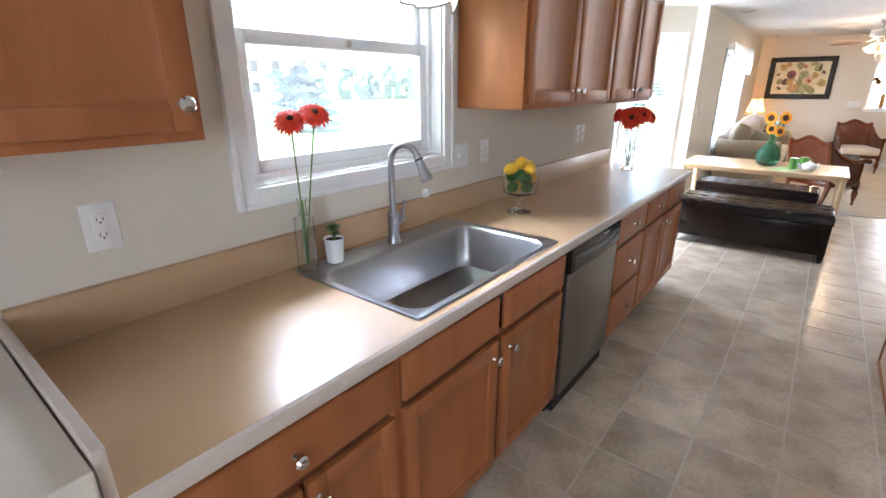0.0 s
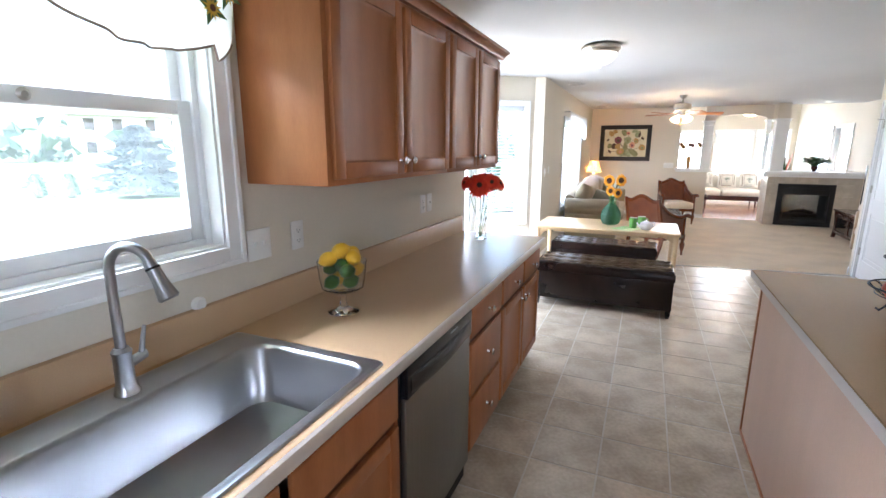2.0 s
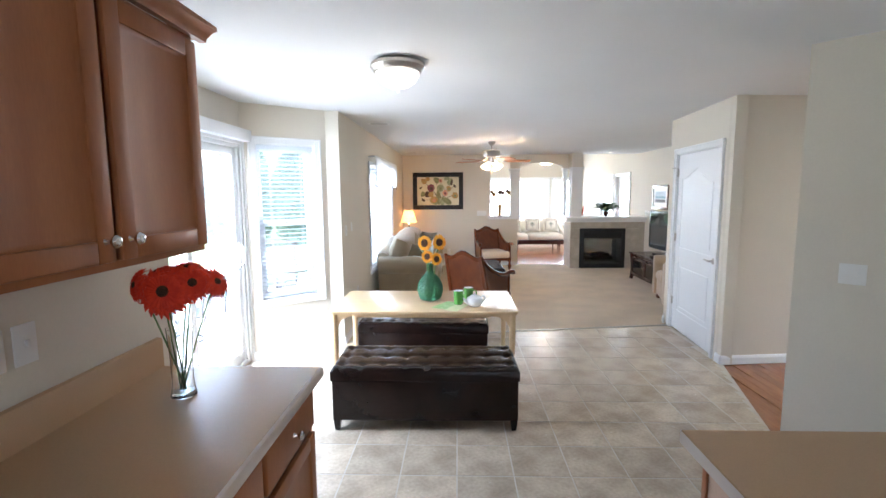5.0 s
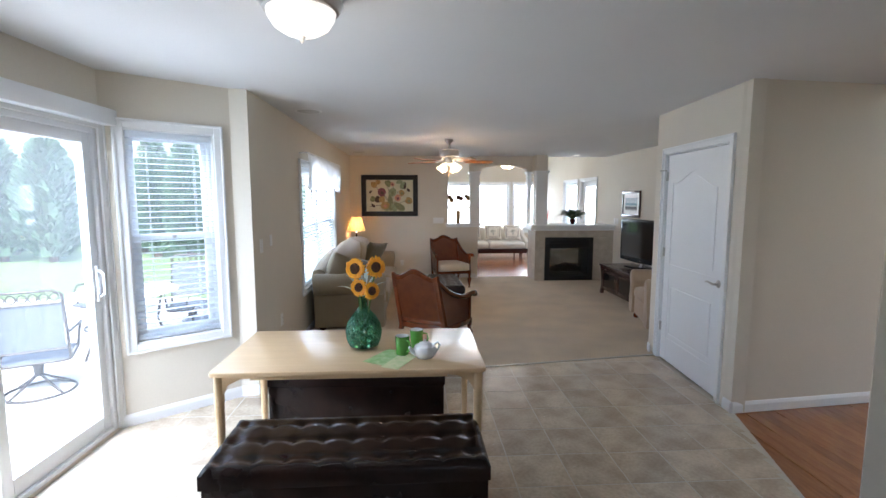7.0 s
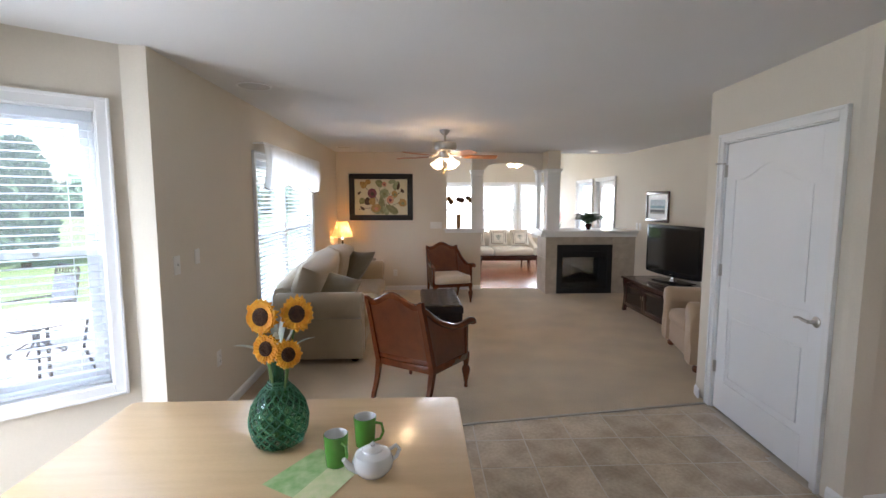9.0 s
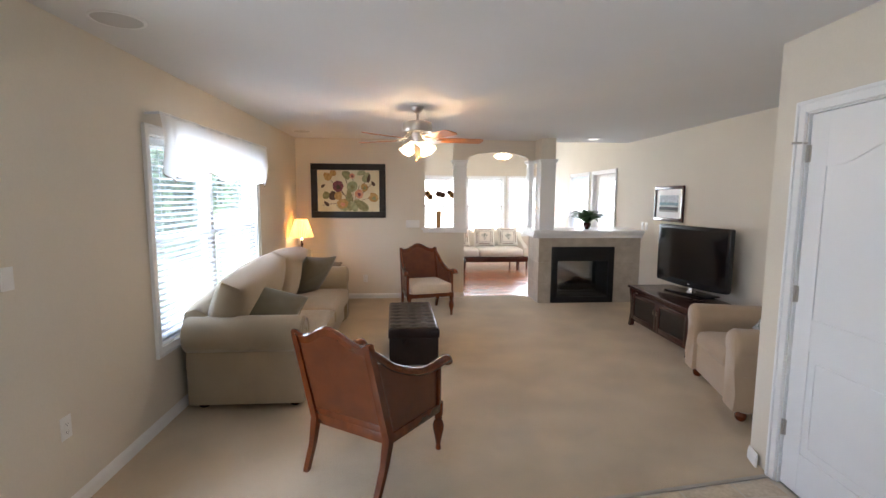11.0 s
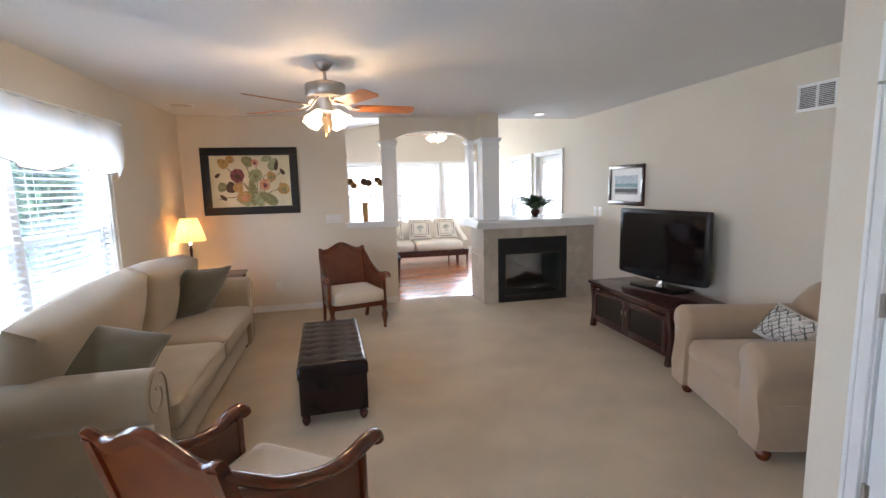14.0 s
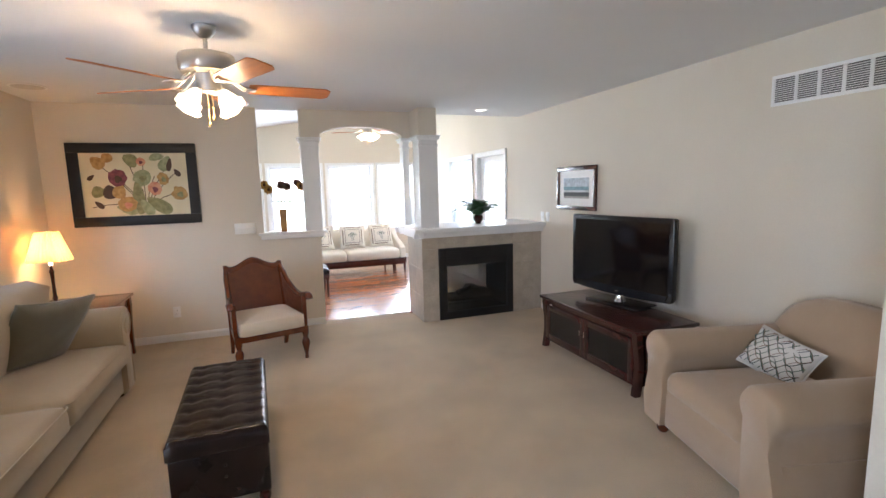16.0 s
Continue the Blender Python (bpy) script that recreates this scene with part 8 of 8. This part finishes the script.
def coffee_table():
    ob = thing("footstool", loc(1.02, 14.25, -0.012), "dark wood footstool with padded top in the sunroom", "footstool")
    bm = bmesh.new()
    seat_cushion(bm, -0.36, 0.36, -0.28, 0.28, 0.34, 0.43, 0.04, 0.02)
    part("pad", bm, BLACKP, ob, "dark padded top", angle=70)
    bm = bmesh.new()
    box(bm, -0.35, 0.35, -0.27, 0.27, 0.28, 0.345, 0.01)
    part("frame", bm, ESPRESSO, ob)
    for x in (-0.32, 0.32):
        for y in (-0.24, 0.24):
            bm = bmesh.new()
            tube(bm, [(x, y, 0), (x, y, 0.15), (x, y, 0.29)], 0.02, 8, radii=[0.012, 0.018, 0.024])
            part("leg", bm, ESPRESSO, ob)


coffee_table()


def red_flowers():
    ob = thing("side_table_flowers", loc(2.78, 13.55, -0.012), "tall vase of red flowers standing on the sunroom floor", "vase of flowers")
    bm = bmesh.new()
    lathe(bm, [(0.09, 0), (0.11, 0.02), (0.13, 0.3), (0.10, 0.6), (0.06, 0.78), (0.075, 0.82), (0.065, 0.82)], 24)
    part("vase_body", bm, ESPRESSO, ob)
    bm = bmesh.new()
    rnd = random.Random(3)
    for i in range(9):
        a = rnd.uniform(0, 6.28)
        leaf_blade(bm, (0, 0, 0.8), (0.14 * math.cos(a), 0.14 * math.sin(a), rnd.uniform(1.2, 1.5)), 0.05, 0.1)
    part("blooms", bm, mat("coral_red_bloom", (0.70, 0.13, 0.06), 0.6, var=0.3, scale=20), ob, "coral red blooms")
    bm = bmesh.new()
    for i in range(10):
        a = rnd.uniform(0, 6.28)
        leaf_blade(bm, (0, 0, 0.8), (0.16 * math.cos(a), 0.16 * math.sin(a), rnd.uniform(1.0, 1.4)), 0.03, 0.1)
    part("leaves", bm, LEAF, ob)


red_flowers()

# glowing white panels stand in for the overexposed outdoors round the sunroom
GLOWPANEL = mat("glowing_white_panel", (0.8, 0.8, 0.8), 1.0, emit=(0.93, 0.97, 1.0), emit_strength=0.22)
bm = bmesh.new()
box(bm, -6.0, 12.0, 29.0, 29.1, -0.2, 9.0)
tagged(part("backdrop", bm, GLOWPANEL, None, smooth=False), "plain glowing white panel added as overexposed backdrop beyond the sunroom", "", "", "structure")
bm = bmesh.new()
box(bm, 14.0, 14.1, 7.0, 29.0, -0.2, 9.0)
tagged(part("backdrop", bm, GLOWPANEL, None, smooth=False), "plain glowing white panel added as overexposed backdrop beside the sunroom", "", "", "structure")

# ---- foyer stair glimpsed beyond the closet wall ----
bm = bmesh.new()
extrude_poly(bm, [(6.66, 1.62), (7.78, 2.55), (7.78, 2.87), (6.66, 1.94)], 3.60, 3.64, "x")
setting("stair_skirt", bm, TRIM, "white painted stair skirt board")
bm = bmesh.new()
box(bm, 3.56, 3.64, 6.60, 6.66, 0.0, 4.9, 0.004)
setting("stair_casing", bm, TRIM, "white painted corner post by the stair")
wall("wall_stair", (3.66, 7.79), (3.66, 6.62), 0, 4.9, 0.1)
wall("wall_stair_far", (3.93, 8.95), (3.93, 7.96), 0, 4.9, 0.1)


def handrail():
    ob = thing("stair_handrail", Matrix(), "dark wooden stair handrail rising along the wall", "handrail")
    bm = bmesh.new()
    tube(bm, [(3.53, 6.62, 1.98), (3.53, 6.75, 2.02), (3.53, 7.7, 2.81)], 0.024, 12)
    part("rail", bm, ESPRESSO, ob)
    for y, z in ((6.9, 2.14), (7.5, 2.64)):
        bm = bmesh.new()
        tube(bm, [(3.53, y, z - 0.02), (3.53, y, z - 0.06), (3.62, y, z - 0.07)], 0.008, 8)
        part("rail_bracket", bm, NICKEL, ob)


handrail()

# ---- outdoors ----
GRASS = mat("lawn_grass", (0.11, 0.17, 0.055), 0.95, color2=(0.09, 0.14, 0.045), scale=1.5, fine=0.35, fine_scale=60, bump=0.8, bump_scale=90)
CONC = mat("pale_concrete", (0.46, 0.44, 0.41), 0.85, color2=(0.40, 0.385, 0.36), scale=2.0, fine=0.06, fine_scale=150, bump=0.15, bump_scale=90)
FOL = mat("arborvitae_foliage", (0.065, 0.115, 0.070), 0.8, color2=(0.045, 0.085, 0.05), scale=3, fine=0.3, fine_scale=14)
FOLB = mat("blue_spruce_foliage", (0.045, 0.070, 0.075), 0.8, color2=(0.03, 0.05, 0.055), scale=3, fine=0.25, fine_scale=14)
BARK = mat("brown_bark", (0.10, 0.07, 0.05), 0.9, var=0.3, scale=12, bump=0.8, bump_scale=40)
SIDING = mat("pale_siding", (0.50, 0.49, 0.45), 0.7, var=0.05, scale=1)
ROOF = mat("grey_shingle", (0.12, 0.115, 0.11), 0.9, var=0.2, scale=3)
PATIOM = mat("bronze_patio_metal", (0.022, 0.016, 0.013), 0.45, metal=0.4, var=0.2, scale=20)
SLING = mat("blue_grey_sling", (0.06, 0.07, 0.09), 0.85, var=0.1, scale=40)

def lawn():
    # one sheet to the horizon, with a hole under the house so that no floor cuts it
    bm = bmesh.new()
    R = 400
    for a, b, c, d in ((-R, -2.36, -R, R), (6.7, R, -R, R), (-2.36, 6.7, -R, -2.8), (-2.36, 6.7, 17.4, R)):
        bm.faces.new([bm.verts.new(p) for p in ((a, c, -0.22), (b, c, -0.22), (b, d, -0.22), (a, d, -0.22))])
    bmesh.ops.remove_doubles(bm, verts=bm.verts, dist=0.001)
    return setting("ground", bm, GRASS, "mown green lawn")


lawn()
bm = bmesh.new()
box(bm, -7.4, -2.37, 2.6, 11.6, -0.30, -0.15, 0.01)
setting("patio_slab", bm, CONC, "sunlit pale concrete patio")
bm = bmesh.new()
box(bm, -2.36, 3.9, -2.8, 17.4, -0.6, -0.15)
setting("foundation", bm, CONC, "concrete foundation under the house")


def conifer(x, y, h, r, m_, label, kind_="column", seed=1, n=900):
    rnd = random.Random(seed)
    ob = thing("conifer", loc(x, y, -0.22), label, "tree")
    bm = bmesh.new()
    tube(bm, [(0, 0, 0), (0.02, 0, h * 0.5), (0, 0.01, h * 0.95)], 0.1, 8, radii=[0.11, 0.07, 0.02])
    part("trunk", bm, BARK, ob)
    bm = bmesh.new()
    for i in range(n):
        t = rnd.random() ** 0.85
        z = 0.08 * h + t * 0.92 * h
        if kind_ == "column":
            R = r * (math.sin(math.pi * (0.18 + 0.80 * t)) ** 0.6) * rnd.uniform(0.72, 1.08)
        else:
            R = r * (1 - t) ** 0.6 * (0.82 + 0.25 * math.sin(t * 34)) * rnd.uniform(0.75, 1.1) + 0.05
        a = rnd.uniform(0, 2 * math.pi)
        c = Vector((R * math.cos(a), R * math.sin(a), z))
        out = Vector((math.cos(a), math.sin(a), 0.8 if kind_ == "column" else -0.05))
        s = h * 0.055 * rnd.uniform(0.7, 1.3)
        side = out.cross(Vector((0, 0, 1))).normalized()
        for k in range(3):
            d = (out + side * rnd.uniform(-0.8, 0.8) + Vector((0, 0, rnd.uniform(-0.3, 0.3)))).normalized()
            w = d.cross(Vector((rnd.uniform(-1, 1), rnd.uniform(-1, 1), 0.3))).normalized() * s * 0.28
            b0 = c - d * s * 0.7
            vs = [bm.verts.new(p) for p in (b0, b0 + d * s * 0.7 + w, b0 + d * s * 1.5, b0 + d * s * 0.7 - w)]
            bm.faces.new(vs)
    inner = []
    for t in (0.04, 0.2, 0.4, 0.6, 0.8, 0.97):
        R = (r * math.sin(math.pi * (0.18 + 0.80 * t)) ** 0.6 if kind_ == "column" else r * (1 - t) ** 0.6) * 0.72
        inner.append([(R * math.cos(q) * rnd.uniform(0.85, 1.1), R * math.sin(q) * rnd.uniform(0.85, 1.1), h * t + 0.05) for q in (2 * math.pi * k / 12 for k in range(12))])
    blob(bm, inner)
    part("crown", bm, m_, ob, smooth=False)
    return ob


for i, (x, y, h, r) in enumerate(((-11.93, 17.3, 3.45, 0.66), (-10.5, 17.2, 3.45, 0.74), (-9.3, 19.6, 3.1, 0.7), (-8.15, 18.26, 3.65, 0.5), (-7.15, 18.2, 3.55, 0.55), (-13.5, 17.6, 3.4, 0.7), (-15.1, 17.8, 3.6, 0.75), (-6.0, 18.6, 3.5, 0.6))):
    conifer(x, y, h, r, FOL, "tall narrow green arborvitae in the hedge row across the lawn", "column", 60 + i, 1500)
conifer(-16.46, 11.78, 2.5, 1.45, FOLB, "broad blue green spruce standing on the lawn", "cone", 80, 2400)
conifer(-21.9, 8.55, 1.9, 1.1, FOLB, "low blue green spruce further off on the lawn", "cone", 81, 1400)
conifer(-19.4, 10.0, 0.85, 0.42, FOL, "small young green conifer on the lawn", "cone", 82, 500)
conifer(-18.5, 10.55, 0.85, 0.42, FOL, "small young green conifer beside the spruce", "cone", 83, 500)
# distant wood edge
bm = bmesh.new()
rnd = random.Random(90)
for i in range(260):
    a = radians(rnd.uniform(70, 215))
    R = rnd.uniform(62, 80)
    cx, cy, hh = R * math.cos(a), R * math.sin(a) + 5, rnd.uniform(2.0, 4.2)
    for k in range(16):
        p = Vector((cx + rnd.uniform(-2.2, 2.2), cy + rnd.uniform(-2.2, 2.2), hh * rnd.uniform(0.05, 1.0)))
        s = rnd.uniform(0.8, 1.6)
        vs = [bm.verts.new(p + Vector((rnd.uniform(-s, s), rnd.uniform(-s, s), rnd.uniform(-s, s)))) for _ in range(4)]
        for f_ in ((0, 1, 2), (0, 2, 3), (0, 3, 1), (1, 3, 2)):
            bm.faces.new([vs[j] for j in f_])
tagged(part("far_trees", bm, FOL, None, smooth=False), "distant line of mixed green trees", "trees", "", "stuff")


def patio_chair(m, label):
    ob = thing("patio_chair", m, label, "chair", "patio chairs")
    bm = bmesh.new()
    tube(bm, [(0.26 * math.cos(a), 0.26 * math.sin(a), 0.015) for a in (2 * math.pi * i / 28 for i in range(28))], 0.012, 8, closed=True)
    for i in range(4):
        a = math.pi / 4 + i * math.pi / 2
        tube(bm, [(0.26 * math.cos(a), 0.26 * math.sin(a), 0.02), (0.14 * math.cos(a), 0.14 * math.sin(a), 0.09), (0.02 * math.cos(a), 0.02 * math.sin(a), 0.17)], 0.011, 8)
    lathe(bm, [(0.035, 0.16), (0.04, 0.24), (0.06, 0.30)], 16)
    part("swivel_base", bm, PATIOM, ob, "round swivel base")
    bm = bmesh.new()
    box(bm, -0.25, 0.25, -0.24, 0.26, 0.335, 0.35, 0.01)
    part("seat", bm, SLING, ob, "blue grey sling seat")
    bm = bmesh.new()
    tube(bm, [(x, y, 0.34) for x, y in rrect(-0.27, 0.27, -0.26, 0.28, 0.06)], 0.013, 8, closed=True)
    tube(bm, [(-0.27, -0.22, 0.34), (-0.27, -0.30, 0.60), (-0.26, -0.36, 0.95), (-0.2, -0.37, 0.985), (0.2, -0.37, 0.985), (0.26, -0.36, 0.95), (0.27, -0.30, 0.60), (0.27, -0.22, 0.34)], 0.013, 8)
    tube(bm, [(-0.26, -0.345, 0.87), (0.26, -0.345, 0.87)], 0.010, 8)
    tube(bm, [(-0.26, -0.26, 0.45), (0.26, -0.26, 0.45)], 0.010, 8)
    for i in range(7):
        c = -0.21 + 0.07 * i
        tube(bm, [(c + 0.03 * math.cos(a), -0.355, 0.925 + 0.035 * math.sin(a)) for a in (2 * math.pi * k / 12 for k in range(12))], 0.006, 5, closed=True)
    part("frame", bm, PATIOM, ob, "dark metal frame with scrollwork")
    bm = bmesh.new()
    extrude_poly(bm, [(-0.262, 0.46), (-0.338, 0.86), (-0.330, 0.865), (-0.254, 0.46)], -0.25, 0.25, "x")
    part("back_sling", bm, SLING, ob, "blue grey sling back", smooth=False)
    for s in (-1, 1):
        bm = bmesh.new()
        tube(bm, [(s * 0.28, -0.30, 0.60), (s * 0.31, -0.05, 0.60), (s * 0.31, 0.18, 0.59), (s * 0.29, 0.22, 0.52), (s * 0.27, 0.2, 0.34)], 0.013, 8)
        part("armrest", bm, PATIOM, ob)
    return ob


pc = patio_chair(loc(-3.5, 7.5, -0.15) @ rot(z=28), "dark metal swivel patio chair outside the sliding door")
for x, y, a, lb in ((-4.3, 9.7, 150, "dark metal patio chair beyond the patio table"), (-3.05, 9.5, 200, "dark metal patio chair outside the bay window"), (-2.5, 8.75, 120, "dark metal patio chair close to the house wall")):
    c = copy_thing(pc, loc(x, y, -0.15) @ rot(z=a))
    c["label"] = lb


def patio_table():
    ob = thing("patio_table", loc(-3.35, 8.6, -0.15), "round pale topped patio table on dark metal legs", "table")
    bm = bmesh.new()
    lathe(bm, [(0.50, 0.70), (0.52, 0.705), (0.52, 0.72), (0.50, 0.725)], 40)
    part("tabletop", bm, CONC, ob)
    for i in range(4):
        a = math.pi / 4 + i * math.pi / 2
        bm = bmesh.new()
        tube(bm, [(0.42 * math.cos(a), 0.42 * math.sin(a), 0.0), (0.30 * math.cos(a), 0.30 * math.sin(a), 0.35), (0.36 * math.cos(a), 0.36 * math.sin(a), 0.70)], 0.014, 8)
        part("leg", bm, PATIOM, ob)


patio_table()


def far_house(x, y, turn):
    ob = thing("house", loc(x, y, -0.22) @ rot(z=turn), "pale sided two storey house far beyond the lawn", "house")
    bm = bmesh.new()
    box(bm, -6, 6, -4, 4, 0, 5.2)
    part("wall", bm, SIDING, ob, smooth=False)
    bm = bmesh.new()
    extrude_poly(bm, [(-4.5, 5.15), (4.5, 5.15), (0, 7.6)], -6.4, 6.4, "x")
    part("roof", bm, ROOF, ob, smooth=False)
    for z in (1.0, 3.5):
        for xx in (-4.2, -1.6, 1.6, 4.2):
            bm = bmesh.new()
            box(bm, xx - 0.5, xx + 0.5, -4.03, -3.99, z, z + 1.3)
            part("window", bm, DARKGLASS, ob, smooth=False)


far_house(-58, 40, 55)

# ---- floor tiles, nearest three hundred as pieces ----
def inside(poly, x, y):
    r = False
    for (x0, y0), (x1, y1) in zip(poly, poly[1:] + poly[:1]):
        if (y0 > y) != (y1 > y) and x < (x1 - x0) * (y - y0) / (y1 - y0) + x0:
            r = not r
    return r


FLOOR_POLY = [(-2.13, 4.62), (-1.50, 4.12), (-1.37, 4.05), (-1.37, -2.58), (2.74, -2.58), (2.74, 4.16), (1.87, 5.02), (2.26, 6.47), (2.34, 7.735), (0.52, 7.475), (-1.36, 7.04), (-1.49, 6.95), (-2.13, 6.45)]


def floor_tiles():
    s, g = 0.325, 0.009
    sub = bpy.data.objects["floor_subfloor"]
    me = None
    cells = []
    ox, oy = -0.167, 4.974
    for i in range(-8, 11):
        for j in range(-25, 10):
            x, y = ox + s * i, oy + s * j
            cx, cy = x + s / 2, y + s / 2
            corners = [(x + g / 2, y + g / 2), (x + s - g / 2, y + g / 2), (x + s - g / 2, y + s - g / 2), (x + g / 2, y + s - g / 2)]
            k = sum(inside(FLOOR_POLY, *c) for c in corners)
            if k == 0:
                continue
            hidden = (cx < -0.9 and cy < 3.85) or (0.6 < cx < 1.2 and 0.7 < cy < 3.3)
            cells.append((cx, cy, corners, k == 4, hidden))
    near = sorted([c for c in cells if c[3] and not c[4] and c[1] > 0.2 and -2.1 < c[0] < 2.3], key=lambda c: abs(c[1] - 4.5))[:300]
    keys = {(c[0], c[1]) for c in near}
    bm = bmesh.new()
    h = s / 2 - g / 2
    box(bm, -h, h, -h, h, -0.003, 0.0002)
    top = [f for f in bm.faces if f.normal.z > 0.9 or all(v.co.z > 0.001 for v in f.verts)]
    bmesh.ops.inset_region(bm, faces=top, thickness=0.003, depth=0.0008)
    first = part("tile", bm, TILE, sub, smooth=False)
    first.location = (near[0][0], near[0][1], 0)
    for k, c in enumerate(near[1:]):
        t = first.copy()
        scene.collection.objects.link(t)
        t.location = (c[0], c[1], 0)
        t.rotation_euler[2] = math.pi / 2 * ((k * 7) % 4)
    bm = bmesh.new()
    for cx, cy, cs, full, hidden in cells:
        if (cx, cy) in keys:
            continue
        # clip the tile to the floor's outline by half planes of a fine subdivision
        N = 1 if full else 8
        q = (s - g) / N
        for a in range(N):
            for b in range(N):
                x0, y0 = cs[0][0] + a * q, cs[0][1] + b * q
                if full or inside(FLOOR_POLY, x0 + q / 2, y0 + q / 2):
                    bm.faces.new([bm.verts.new(p) for p in ((x0, y0, 0.001), (x0 + q, y0, 0.001), (x0 + q, y0 + q, 0.001), (x0, y0 + q, 0.001))])
    ob = part("tile_rest", bm, TILE, sub, smooth=False)
    ob["kind"] = "stuff"


floor_tiles()


def fireplace_tiles():
    core = bpy.data.objects["fireplace"]
    def tile(x0, x1, z0, z1):
        bm = bmesh.new()
        box(bm, x0 + 0.0015, x1 - 0.0015, FY, FY + 0.0095, z0 + 0.0015, z1 - 0.0015, 0.0015, 1)
        part("tile", bm, FTILE, core, smooth=False)
    zs = [0.0, 0.30, 0.62, 0.852]
    for a, b in zip(zs, zs[1:]):
        tile(FX0, 2.42, a, b)
        tile(3.375, FX1, a, b)
    xs = [FX0, 2.42, 2.74, 3.06, 3.375, FX1]
    for a, b in zip(xs, xs[1:]):
        tile(a, b, 0.852, 0.985)
    for a, b in zip([0.0, 0.30, 0.62, 0.985], [0.30, 0.62, 0.985]):
        for c, d in ((FY, FY + 0.3), (FY + 0.3, FYB)):
            bm = bmesh.new()
            box(bm, FX0, FX0 + 0.0095, c + 0.0015, d - 0.0015, a + 0.0015, b - 0.0015, 0.0015, 1)
            part("tile", bm, FTILE, core, smooth=False)


fireplace_tiles()


def wood_boards(sub_name, x0, x1, y0, y1, z, w, along, poly=None, limit=140):
    """Boards with staggered ends, each its own piece, the rest in one."""
    sub = bpy.data.objects[sub_name]
    rnd = random.Random(hash_seed[sub_name])
    shared = {}
    rest = bmesh.new()
    n = 0
    u0, u1, v0, v1 = (x0, x1, y0, y1) if along == "y" else (y0, y1, x0, x1)
    u = u0
    while u < u1 - 0.001:
        uw = min(w, u1 - u)
        v = v0 - rnd.uniform(0, 0.9)
        while v < v1:
            ln = rnd.choice((0.9, 1.2, 1.5))
            a, b = max(v, v0), min(v + ln, v1)
            v += ln
            if b - a < 0.05:
                continue
            cx, cy = (u + uw / 2, (a + b) / 2) if along == "y" else ((a + b) / 2, u + uw / 2)
            if poly and not inside(poly, cx, cy):
                continue
            key = (round(uw, 3), round(b - a, 3))
            if n < limit:
                if key not in shared:
                    bm = bmesh.new()
                    hx, hy = (uw / 2 - 0.0008, (b - a) / 2 - 0.0008) if along == "y" else ((b - a) / 2 - 0.0008, uw / 2 - 0.0008)
                    box(bm, -hx, hx, -hy, hy, 0, 0.008, 0.0012, 1)
                    shared[key] = part("board", bm, WOODF if along == "y" else WOODX, sub, smooth=False, at=loc(cx, cy, z))
                else:
                    c = shared[key].copy()
                    scene.collection.objects.link(c)
                    c.matrix_basis = loc(cx, cy, z)
                n += 1
            else:
                hx, hy = (uw / 2, (b - a) / 2) if along == "y" else ((b - a) / 2, uw / 2)
                box(rest, cx - hx + 0.0008, cx + hx - 0.0008, cy - hy + 0.0008, cy + hy - 0.0008, z, z + 0.008)
        u += w
    if rest.verts:
        ob = part("board_rest", rest, WOODF if along == "y" else WOODX, sub, smooth=False)
        ob["kind"] = "stuff"
    else:
        rest.free()


hash_seed = {"floor_sunroom": 5, "floor_foyer": 9}
WOODX = mat("red_oak_floor_crosswise", (0.42, 0.15, 0.05), 0.25, color2=(0.30, 0.095, 0.03), scale=6, stretch=(1, 6, 1), fine=0.1, fine_scale=80, rand=0.15, coat=0.3)
wood_boards("floor_sunroom", 0.9, 3.0, YF + 0.11, 15.9, -0.0115, 0.083, "x", limit=150)
wood_boards("floor_foyer", 1.9, 3.6, 4.3, 6.55, -0.0115, 0.083, "y", [(1.98, 5.1), (2.6, 4.45), (3.55, 4.45), (3.55, 6.52), (2.38, 6.42)], 100)
